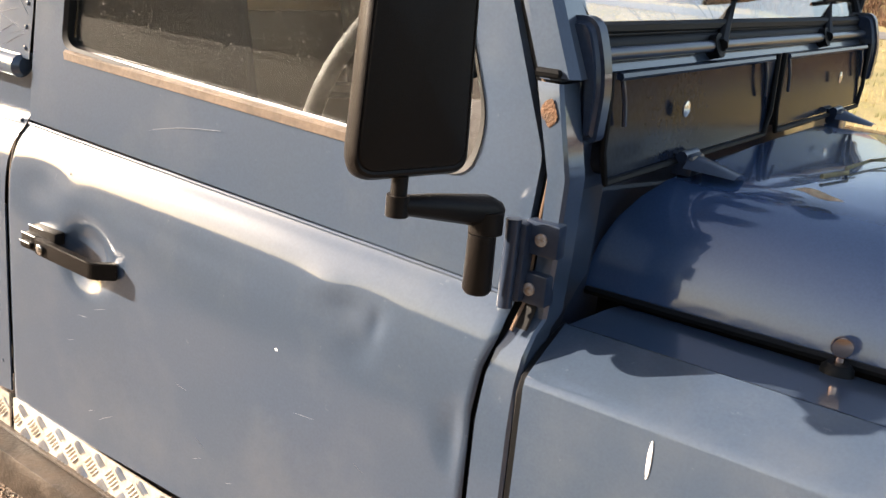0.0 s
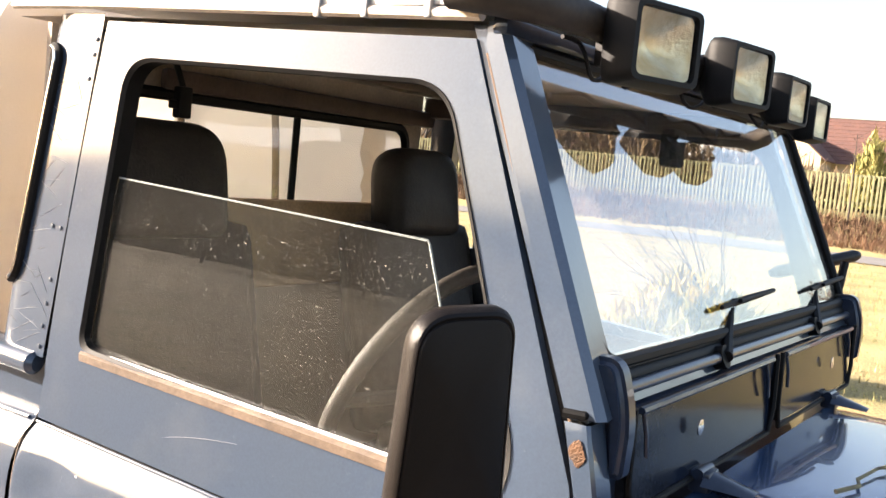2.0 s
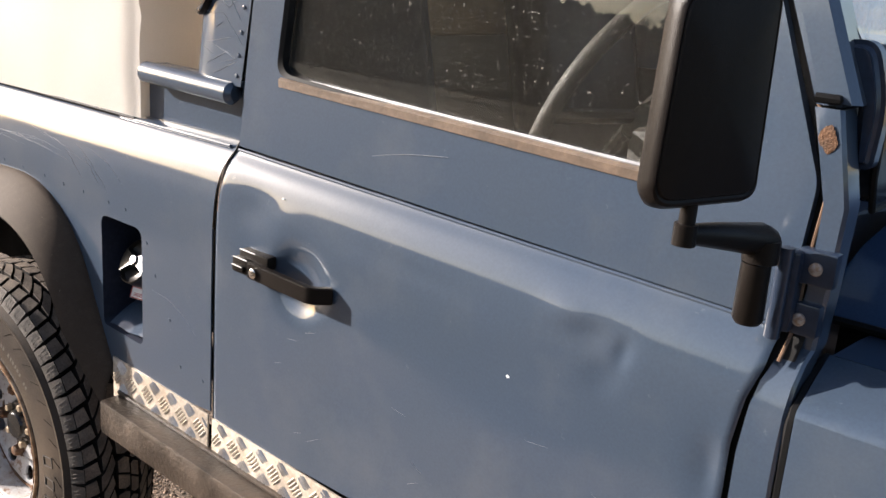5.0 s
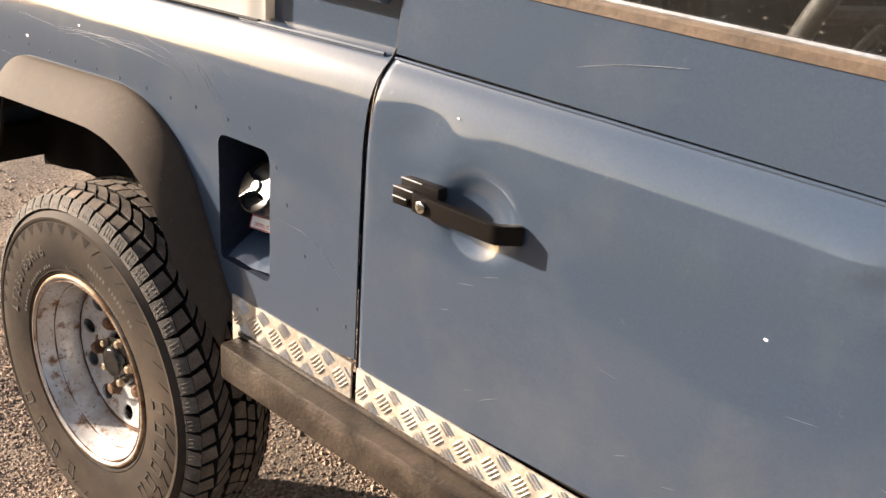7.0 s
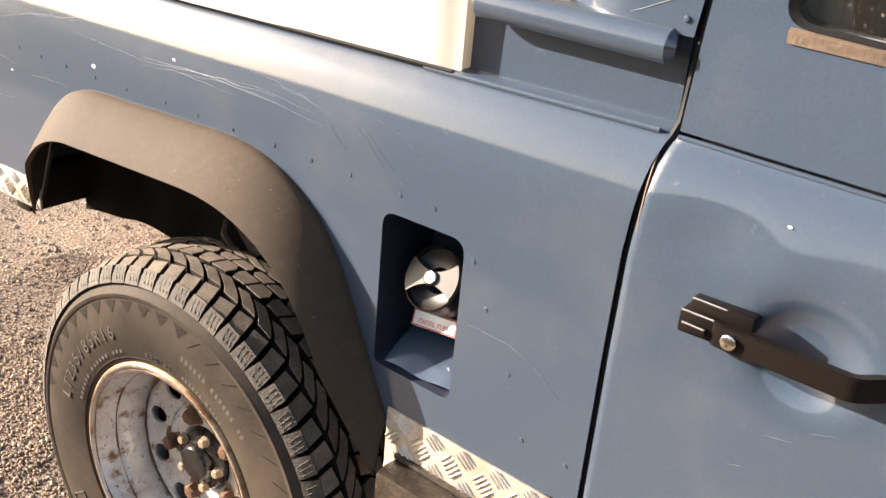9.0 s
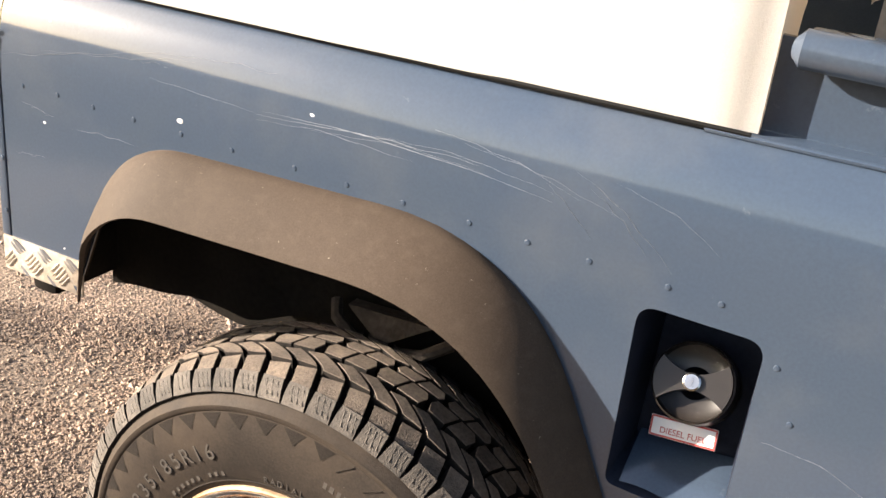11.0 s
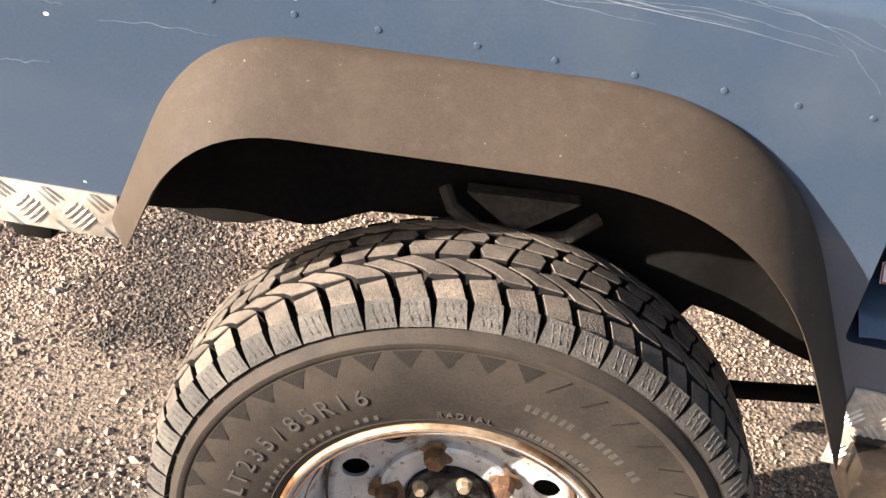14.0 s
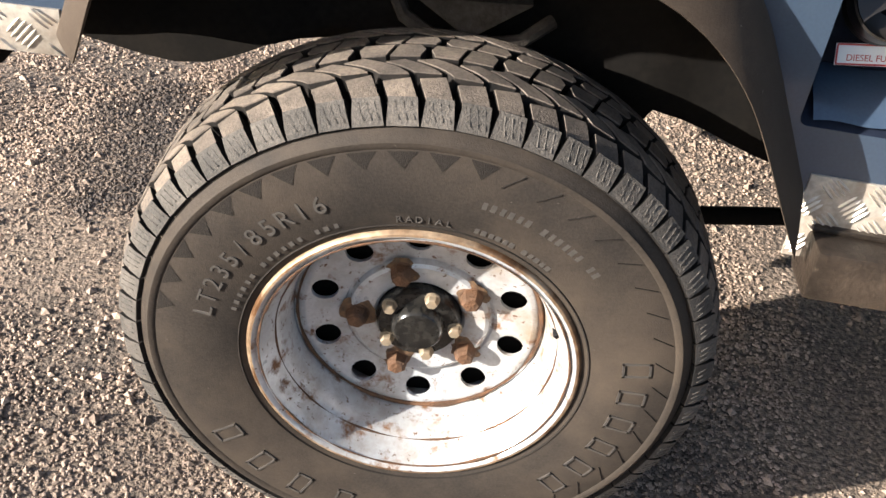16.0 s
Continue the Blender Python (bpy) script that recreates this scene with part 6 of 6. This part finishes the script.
def scatter(name, count, where, size, label, material, round_ones=True):
    if round_ones:
        base, tri = icosahedron()
        base = base * (1, 1, 0.7)
    else:
        base = np.array([(1, 0, 0), (-1, 0, 0), (0, 1, 0), (0, -1, 0), (0, 0, 0.8), (0, 0, -0.5)], float)
        tri = np.array([(0, 2, 4), (2, 1, 4), (1, 3, 4), (3, 0, 4), (2, 0, 5), (1, 2, 5), (3, 1, 5), (0, 3, 5)])
    at = where(count)
    count, m = len(at), len(base)
    sz = size * np.clip(np.exp(rng.normal(0, 0.42, count)), 0.4, 2.1)
    v = base[None] * sz[:, None, None] * rng.uniform(0.65, 1.25, (count, m, 1)) * rng.uniform(0.7, 1.25, (count, 1, 3))
    a = rng.uniform(0, 6.28, count)
    c, s = np.cos(a), np.sin(a)
    v = np.stack([v[..., 0] * c[:, None] - v[..., 1] * s[:, None], v[..., 0] * s[:, None] + v[..., 1] * c[:, None], v[..., 2]], -1)
    v += at[:, None, :]
    f = tri[None] + m * np.arange(count)[:, None, None]
    me = bpy.data.meshes.new(name)
    me.from_pydata(v.reshape(-1, 3).tolist(), [], f.reshape(-1, 3).tolist())
    ob = link(name, me, material, None, "", 0)
    return tagged(ob, label, "gravel", kind="stuff")


def ground_z(x, y):
    near = max(0.0, 1 - math.hypot(x + 0.7, y) / 14)
    return near * (0.012 * noise.noise(((x + 0.7) * 1.7, y * 1.7, 0)) + 0.004)


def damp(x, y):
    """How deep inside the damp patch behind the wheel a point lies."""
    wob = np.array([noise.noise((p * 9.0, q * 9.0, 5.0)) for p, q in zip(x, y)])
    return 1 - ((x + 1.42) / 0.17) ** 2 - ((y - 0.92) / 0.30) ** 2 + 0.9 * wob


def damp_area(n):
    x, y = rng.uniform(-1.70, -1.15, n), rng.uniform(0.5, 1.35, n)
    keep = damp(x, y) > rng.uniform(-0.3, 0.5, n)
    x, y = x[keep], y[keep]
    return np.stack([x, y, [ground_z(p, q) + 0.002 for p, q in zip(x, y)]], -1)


def near_area(n):
    x, y = rng.uniform(-2.4, 0.35, n), rng.uniform(-0.35, 1.9, n)
    dry = damp(x, y) < rng.uniform(-0.1, 0.7, n)
    x, y = x[dry], y[dry]
    n = len(x)
    keep = rng.uniform(0, 1, n) < np.clip(1.25 - 0.28 * np.hypot(x + 1.2, y - 0.5), 0.12, 1)
    keep &= y < 2.25 + (x + 4.42) * 0.71
    bare = np.array([noise.noise((p * 2.6, q * 2.6, 3.0)) + 0.5 * noise.noise((p * 7.0, q * 7.0, 8.0)) for p, q in zip(x, y)])
    keep &= rng.uniform(0, 1, n) < np.clip(0.75 - 1.6 * bare, 0.22, 1)
    x, y = x[keep], y[keep]
    return np.stack([x, y, [ground_z(p, q) + 0.001 for p, q in zip(x, y)]], -1)


def far_area(n):
    x, y = rng.uniform(-6.0, 1.0, n), rng.uniform(-0.5, 4.0, n)
    keep = y < 2.2 + (x + 4.42) * 0.71
    x, y = x[keep], y[keep]
    return np.stack([x, y, [ground_z(p, q) + 0.002 for p, q in zip(x, y)]], -1)


scatter("gravel_stones", 170000, near_area, 0.0027, "loose brown and grey gravel stones", STONES)
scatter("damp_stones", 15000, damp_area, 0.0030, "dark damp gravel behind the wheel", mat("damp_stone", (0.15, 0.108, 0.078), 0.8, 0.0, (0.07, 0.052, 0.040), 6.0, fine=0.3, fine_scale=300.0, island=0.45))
scatter("gravel_stones", 26000, far_area, 0.0055, "loose brown and grey gravel stones", STONES, False)

# kerb and turf
KERB_THING = thing("kerb", "low weathered concrete kerb along the grass", "kerb", kind="structure")
first = None
for k in range(24):
    x0 = -9.0 + k * 0.745
    if first is None:
        bm = bmesh.new()
        box(bm, 0.0, 0.905, 0.0, 0.13, -0.1, 0.10, 0.012)
        first = part("kerb_stone", bm, KERB, KERB_THING)
        ob = first
    else:
        ob = again(first, Matrix.Identity(4))
    ob.matrix_basis = pose(x0, kerb_y(x0) - 0.02, 0.004 * math.sin(k * 2.7), 0, 0, math.degrees(math.atan(0.71)) + 0.4 * math.sin(k))


def bank(x, y):
    """The height of the grass beyond the kerb: nearly flat, rising to a bank far off."""
    s = min(max((y - 33) / 6, 0), 1)
    return 0.10 + 0.02 * noise.noise((x * 0.5, y * 0.5, 2)) + 1.25 * s * s * (3 - 2 * s) + (0.05 * noise.noise((x * 0.15, y * 0.15, 7)))


bm = bmesh.new()


def turf(u, v):
    x = -60 + 120 * u
    y0 = kerb_y(x) + 0.14 if x < 30 else kerb_y(30)
    y = y0 + (max(70, y0 + 40) - y0) * v ** 2.2
    return (x, y, bank(x, y) if v else 0.09)


grid(bm, 120, 60, turf)
lawn = part("lawn", bm, TURF, None, "", 180)
tagged(lawn, "dry yellow-green grass field", "grass", kind="structure")
bm = bmesh.new()
grid(bm, 60, 20, lambda u, v: (-80 + 160 * u, -1.7 - 60 * v ** 1.6 + 0.35 * (1 - v) ** 8 * noise.noise((u * 60, 0.5, 0)), 0.012 + 0.05 * noise.noise((u * 40, v * 20, 3)) + 0.5 * v))
verge = part("rough_field", bm, mat("rough_brown_field", (0.085, 0.061, 0.036), 0.95, 0.0, (0.045, 0.036, 0.021), 0.5, fine=0.6, fine_scale=6.0, bump=0.8, bump_scale=5.0, spec=0.03), None, "", 180)
tagged(verge, "rough brown field of dead grass", "field", kind="structure")

bm = bmesh.new()
grid(bm, 40, 2, lambda u, v: (-70 + 140 * u, 27.5 + 4.0 * v + 0.03 * (u * 140 - 70), bank(-70 + 140 * u, 27.5 + 4 * v) + 0.03))
o = part("path", bm, ASPHALT, None, "", 180)
tagged(o, "grey asphalt path across the field", "path", kind="structure")


def tufts(name, count, where, h, material, label, category, lean_by=0.35, width=0.10):
    """Blades in small fans."""
    at = where(count)
    verts, faces = [], []
    for x, y, z, s in at:
        for b in range(6):
            a, l = rng.uniform(0, 6.28), rng.uniform(0.0, lean_by)
            hh = h * s * rng.uniform(0.5, 1.2)
            w = width * hh * 0.5
            px, py = x + rng.normal(0, 0.12 * hh), y + rng.normal(0, 0.12 * hh)
            i = len(verts)
            verts += [(px - w * math.sin(a), py + w * math.cos(a), z), (px + w * math.sin(a), py - w * math.cos(a), z), (px + l * hh * math.cos(a), py + l * hh * math.sin(a), z + hh)]
            faces.append((i, i + 1, i + 2))
    me = bpy.data.meshes.new(name)
    me.from_pydata(verts, [], faces)
    return tagged(link(name, me, material, None, "", 0), label, category, kind="stuff")


def lawn_area(n):
    out = []
    for _ in range(n):
        y = 3 + 24 * rng.uniform(0, 1) ** 1.7
        x = rng.uniform(-14, 8)
        if y > kerb_y(x) + 0.25:
            out.append((x, y, bank(x, y) - 0.01, rng.uniform(0.5, 1.3)))
    return out


tufts("grass", 16000, lawn_area, 0.085, BLADES, "dry yellow and green grass blades", "grass")


def rough_area(n):
    out = []
    for _ in range(n):
        y = -3.6 - 24 * rng.uniform(0, 1) ** 1.5
        out.append((rng.uniform(-26, 22), y, 0.06, rng.uniform(0.5, 1.8)))
    return out


tufts("dead_grass", 6000, rough_area, 0.085, mat("dead_grass_blades", (0.12, 0.085, 0.045), 0.9, island=0.4, spec=0.05), "dead brown grass", "grass")


def bramble_area(n):
    out = []
    for _ in range(n):
        x, y = rng.uniform(-40, 30), rng.uniform(33.5, 37.2)
        out.append((x, y, bank(x, y) - 0.05, rng.uniform(0.5, 1.4)))
    return out


tufts("brambles", 16000, bramble_area, 0.34, BRAMBLE, "brown winter brambles below the fence", "brambles", 1.4, 0.10)

# fence
FENCE = thing("fence", "weathered wooden board fence on a bank", "fence")
bm = bmesh.new()
box(bm, -0.040, 0.040, 0, 0.02, 0, 1.62, 0.004)
for v in bm.verts:
    if v.co.z > 1.58:
        v.co.z -= abs(v.co.x) * 0.6
board = part("board", bm, FENCEMAT, FENCE)
board.location = (-26, 37.6, 1.25)
for k in range(1, 260):
    x = -26 + k * 0.155
    again(board, pose(x, 37.6 + 0.01 * math.sin(k * 3.1), bank(x, 37.6) - 0.05 + 0.03 * math.sin(k * 1.7), 0, 0.8 * math.sin(k * 2.3), 0))
bm = bmesh.new()
for z in (0.35, 1.35):
    box(bm, -26, 14.5, 37.63, 37.68, 1.30 + z, 1.39 + z)
part("rail", bm, FENCEMAT, FENCE)


def house(x0, y0, w, d, h, roof_h, turn, hip=0.0, wing=0.0):
    e = thing("house", "tan brick house with a red tiled roof", "house", "houses behind the fence")
    bm = bmesh.new()
    box(bm, -w / 2, w / 2, -d / 2, d / 2, 0, h)
    g = [bm.verts.new(p) for p in ((-w / 2, -d / 2, h), (-w / 2, d / 2, h), (-w / 2, 0, h + roof_h), (w / 2, -d / 2, h), (w / 2, d / 2, h), (w / 2, 0, h + roof_h))]
    if not hip:
        bm.faces.new(g[:3])
        bm.faces.new(g[3:])
    part("wall", bm, BRICK, e)
    bm = bmesh.new()
    line = []
    for i in range(13):
        t = i / 12
        line += [(-(d / 2 + 0.35) * (1 - t), h - 0.2 + (roof_h + 0.2) * t + 0.02), (-(d / 2 + 0.35) * (1 - t), h - 0.2 + (roof_h + 0.2) * t + 0.06)]
    line = line[1:] + [(-y, z) for y, z in line[-1:0:-1]]
    grid(bm, 1, len(line) - 1, lambda u, v: ((u - 0.5) * (w + 0.6 - 2 * hip * max(0.0, (line[round(v * (len(line) - 1))][1] - h) / roof_h)), *line[round(v * (len(line) - 1))]))
    if hip:
        for s in (-1, 1):
            e0 = s * (w + 0.6) / 2
            grid(bm, 12, 1, lambda u, v: (e0 - s * hip * u, (v - 0.5) * 2 * (d / 2 + 0.35) * (1 - u), h - 0.2 + (roof_h + 0.2) * u + 0.05))
    rf = part("roof", bm, TILE, e, "red tiled roof", 0)
    bm = bmesh.new()
    box(bm, w * 0.2, w * 0.2 + 0.7, -0.35, 0.35, h + roof_h - 0.6, h + roof_h + 0.9, 0.02)
    part("chimney", bm, BRICK, rf)
    for x in (-w * 0.28, w * 0.18):
        bm = bmesh.new()
        box(bm, x - 0.6, x + 0.6, -d / 2 - 0.03, -d / 2 + 0.05, h - 1.5, h - 0.4)
        win = part("window", bm, CHIP, e, "white framed window")
        bm = bmesh.new()
        box(bm, x - 0.5, x + 0.5, -d / 2 - 0.05, -d / 2 - 0.02, h - 1.42, h - 0.48)
        part("pane", bm, BLACK, win)
    if wing:
        # low front wing with its gable
        bm = bmesh.new()
        yf, c, hw = -d / 2 - 3.2, -w * 0.23, 1.65
        box(bm, c - hw, c + hw, yf, -d / 2 + 0.02, 0, h + 0.15)
        bm.faces.new([bm.verts.new(p) for p in ((c - hw, yf, h + 0.15), (c + hw, yf, h + 0.15), (c, yf, h + 0.15 + wing))])
        part("front_wing", bm, BRICK, e, "low front wing with a plain gable")
        bm = bmesh.new()
        for s in (-1, 1):
            m = [(c, h + wing + 0.22), (c + s * (hw + 0.3), h - 0.08), (c + s * (hw + 0.3), h - 0.16), (c, h + wing + 0.12)]
            a = [bm.verts.new((x, yf - 0.25, z)) for x, z in m]
            b = [bm.verts.new((x, -d / 2 + 2.5, z)) for x, z in m]
            bm.faces.new(a)
            for k in range(4):
                bm.faces.new((a[k - 1], a[k], b[k], b[k - 1]))
        part("wing_roof", bm, TILE, e, "red tiled roof over the wing", 0)
    e.matrix_basis = pose(x0, y0, 0.6, 0, 0, turn)


house(-11.6, 64, 10.6, 8, 3.4, 2.75, 2, 3.4, 1.35)
house(10, 62, 12, 8, 2.9, 2.3, -8)
house(-31, 70, 11, 8, 2.9, 2.3, 20)

# hills
bm = bmesh.new()
grid(bm, 80, 3, lambda u, v: (-900 + 1800 * u, 700 + 30 * v, (18 + 30 * abs(noise.noise((u * 4, 0.3, 0))) + 10 * noise.noise((u * 15, 1, 0))) * (v if v < 0.9 else 1.0)))
o = part("hills", bm, HILL, None, "", 180)
tagged(o, "far hills with haze put into their colour", "hills", kind="structure")


# trees
def tree_mesh(seed, h):
    r = random.Random(seed)
    wood, twigs = bmesh.new(), [[], []]

    def limb(p, d, ln, rad, depth):
        pts, rs = [p], [rad]
        for k in range(3):
            d = (d + Vector((r.uniform(-1, 1), r.uniform(-1, 1), r.uniform(-0.3, 0.8))) * 0.16).normalized()
            p = p + d * ln / 3
            pts.append(p)
            rs.append(rad * (1 - 0.28 * (k + 1)))
        tube(wood, pts, rs, 5 if depth else 7)
        if depth < 2:
            for k in range(7 if depth == 0 else 5):
                t = r.uniform(0.35, 1.0)
                i = min(int(t * 3), 2)
                q = pts[i].lerp(pts[i + 1], t * 3 - i)
                a = r.uniform(0, 6.28)
                limb(q, (d * 0.7 + Vector((math.cos(a), math.sin(a), r.uniform(0.0, 0.7))) * 0.75).normalized(), ln * r.uniform(0.38, 0.6), rad * 0.42, depth + 1)
        else:
            for k in range(26):
                q = pts[r.randrange(1, 4)]
                e = (d + Vector((r.uniform(-1, 1), r.uniform(-1, 1), r.uniform(-0.4, 1.0))) * 0.9).normalized() * r.uniform(0.3, 0.9)
                s = e.orthogonal().normalized() * 0.014
                i = len(twigs[0])
                twigs[0].extend([tuple(q - s), tuple(q + s), tuple(q + e)])
                twigs[1].append((i, i + 1, i + 2))

    limb(Vector((0, 0, 0)), Vector((0, 0, 1)), h * 0.62, h * 0.016, 0)
    for k in range(5):
        limb(Vector((0, 0, h * (0.22 + 0.07 * k))), Vector((math.cos(k * 2.4), math.sin(k * 2.4), 0.9)).normalized(), h * 0.36, h * 0.007, 1)
    me = bpy.data.meshes.new("crown")
    me.from_pydata(twigs[0], [], twigs[1])
    return wood, me


TREES = []
for seed, h in ((1, 8.5), (2, 10.0), (3, 7.0)):
    wood, crown = tree_mesh(seed, h)
    t = thing("bare_tree", "leafless winter tree with fine twigs", "tree", "trees round the field")
    part("trunk", wood, BARK, t, "", 60)
    link("crown", crown, TWIG, t, "", 0)
    TREES.append(t)
spots = []
tr = random.Random(9)
for k in range(46):
    spots.append((-46 + 2.0 * k + tr.uniform(-0.9, 0.9), -27 - tr.uniform(0, 9), tr.uniform(0.36, 0.54)))
for x, y, s in ((-10.5, 42, 0.3), (3, 41, 0.55), (9, 43, 0.7), (-30, 44, 0.9), (17, 40, 0.8), (24, 30, 0.8), (30, 22, 0.9), (34, 12, 0.8), (-26, 38, 0.7), (-38, 30, 1.0), (-44, 18, 0.9), (38, 2, 0.9), (36, -9, 1.0)):
    spots.append((x, y, s))
for k, (x, y, s) in enumerate(spots):
    m = pose(x, y, 0.0 if y < 0 else bank(x, y) - 0.1 if abs(x) < 60 and y > kerb_y(x) else 0.0, 0, 0, k * 77) @ Matrix.Diagonal((s, s, s, 1))
    if k < 3:
        TREES[k].matrix_basis = m
    else:
        copy_thing(TREES[k % 3], m).scale = (s, s, s)


# hedge and bushes
def clump_area(cx, cy, rx, ry, rz, z0):
    def f(n):
        out = []
        for _ in range(n):
            a, q, w = rng.uniform(0, 6.28), rng.uniform(0, 1) ** 0.5, rng.uniform(0, 1)
            out.append((cx + rx * q * math.cos(a), cy + ry * q * math.sin(a), z0 + rz * w * (1 - 0.7 * q * q), rng.uniform(0.5, 1.3)))
        return out
    return f


bm = bmesh.new()
grid(bm, 900, 6, lambda u, v: (-75 + 150 * u, -38.5 - 1.2 * v, v * (4.3 + 1.3 * max(0.0, min(1.0, (0.42 - u) / 0.16)) + 1.1 * noise.noise((u * 22, 0.2, 0)) + 0.45 * noise.noise((u * 90, 1.2, 0)) + 0.34 * noise.noise((u * 260, 2.2, 0)) + 0.22 * noise.noise((u * 800, 3.2, 0)))))
wood = part("woodland_edge", bm, mat("dark_winter_wood", (0.045, 0.036, 0.027), 0.95, 0.0, (0.075, 0.056, 0.038), 0.6, fine=0.5, fine_scale=4.0, spec=0.1), None, "", 0)
tagged(wood, "dark leafless woodland beyond the field", "woodland", kind="stuff")
tufts("hedge", 34000, clump_area(0, -38, 60, 4, 5.0, 0), 0.45, TWIG, "dark leafless thicket", "thicket", 1.6, 0.16)
tufts("far_thicket", 5000, clump_area(-22, 41, 17, 2.5, 3.0, 1.0), 0.7, mat("brown_thicket", (0.15, 0.105, 0.06), 0.9, island=0.4), "brown winter thicket", "thicket", 1.2, 0.14)
tufts("green_bush", 1400, clump_area(6.5, 36.0, 1.8, 1.2, 2.2, 1.2), 0.45, LEAF, "yellow-green bush by the fence", "bush", 1.2, 0.3)
tufts("green_bush", 1100, clump_area(9.0, 9.5, 1.6, 1.2, 0.9, 0.05), 0.30, LEAF, "low green bush in the grass", "bush", 1.2, 0.3)
tufts("conifer_bush", 1300, clump_area(-6.3, 40.0, 0.7, 0.6, 2.9, 1.5), 0.28, mat("pale_conifer", (0.36, 0.31, 0.11), 0.8, 0.0, (0.22, 0.22, 0.07), 1.5, island=0.35), "pale green conifer behind the fence", "bush", 1.0, 0.25)
for x, h in ((-6.2, 3.3), (-8.0, 1.7)):
    bm = bmesh.new()
    z = bank(x, 36.6) - 0.05
    tube(bm, [(x, 36.6, z), (x - 0.02, 36.6, z + h * 0.6), (x - 0.06, 36.6, z + h)], [0.035, 0.028, 0.012], 6)
    for k in range(9):
        q = z + h * (0.55 + 0.05 * k)
        tube(bm, [(x - 0.03, 36.6, q), (x - 0.03 + 0.45 * math.cos(k * 2.4), 36.6 + 0.45 * math.sin(k * 2.4), q + 0.35)], [0.010, 0.003], 4)
    sapling = part("sapling", bm, BARK, None, "", 60)
    tagged(sapling, "thin young bare tree before the fence", "tree", "young trees by the fence")

# shrub on the grass beyond the pickup
GORSE = mat("yellow_shrub_leaves", (0.46, 0.34, 0.07), 0.8, 0.0, (0.16, 0.17, 0.04), 3.0, island=0.45)
tufts("yellow_shrub", 1500, clump_area(-1.55, 7.6, 0.75, 0.5, 0.75, 0.1), 0.16, GORSE, "yellow-green shrub on the grass", "shrub", 1.3, 0.3)
bm = bmesh.new()
tr = random.Random(12)
for k in range(13):
    a = radians(95 + 9 * k + tr.uniform(-6, 6))
    p, d = Vector((-1.25, 7.6, 0.5)), Vector((math.cos(a), tr.uniform(-0.3, 0.3), abs(math.sin(a)) + 0.15)).normalized()
    line = [p + d * 0.33 * q + Vector((0.02 * math.sin(q * 2 + k), 0, 0.015 * q * q * (1 if k % 2 else -1))) for q in range(5)]
    tube(bm, line, [0.008, 0.006, 0.005, 0.003, 0.0012], 4)
    for q in (1, 2, 3):
        for sgn in (-1, 1):
            e = (d + Vector((sgn * 0.5 * d.z, tr.uniform(-0.4, 0.4), -sgn * 0.5 * d.x))).normalized()
            tube(bm, [line[q], line[q] + e * tr.uniform(0.15, 0.42)], [0.003, 0.001], 3)
shrub = part("bare_shrub", bm, TWIG, None, "", 60)
tagged(shrub, "leafless shrub with thin spreading twigs", "shrub")

# twig and dead leaf lying on the bonnet
bm = bmesh.new()
tube(bm, [(1.164, 0.478, 1.276), (1.185, 0.527, 1.279), (1.176, 0.560, 1.279), (1.190, 0.630, 1.284), (1.213, 0.684, 1.288)], [0.0035, 0.0030, 0.0028, 0.0024, 0.0012], 6)
tube(bm, [(1.185, 0.527, 1.279), (1.174, 0.500, 1.280)], [0.0025, 0.0012], 5)
tube(bm, [(1.190, 0.630, 1.285), (1.213, 0.640, 1.287)], [0.0022, 0.0010], 5)
twig = part("twig", bm, mat("dry_twig", (0.30, 0.26, 0.13), 0.85, 0.0, (0.16, 0.12, 0.07), 60.0, fine=0.3), None, "", 60)
tagged(twig, "thin dry forked twig lying on the bonnet", "twig")
bm = bmesh.new()
grid(bm, 10, 6, lambda u, v: (1.155 + 0.070 * u, 0.366 + 0.018 * math.sin(math.pi * u) * (2 * v - 1) - 0.010 * u, 1.272 + 0.004 * (2 * v - 1) ** 2 * math.sin(math.pi * u) + 0.002 * math.sin(u * 7)))
leaf = part("dead_leaf", bm, mat("dead_leaf_brown", (0.40, 0.30, 0.19), 0.8, 0.0, (0.26, 0.18, 0.11), 40.0, fine=0.3), None, "", 60)
tagged(leaf, "curled pale brown leaf on the bonnet", "leaf")
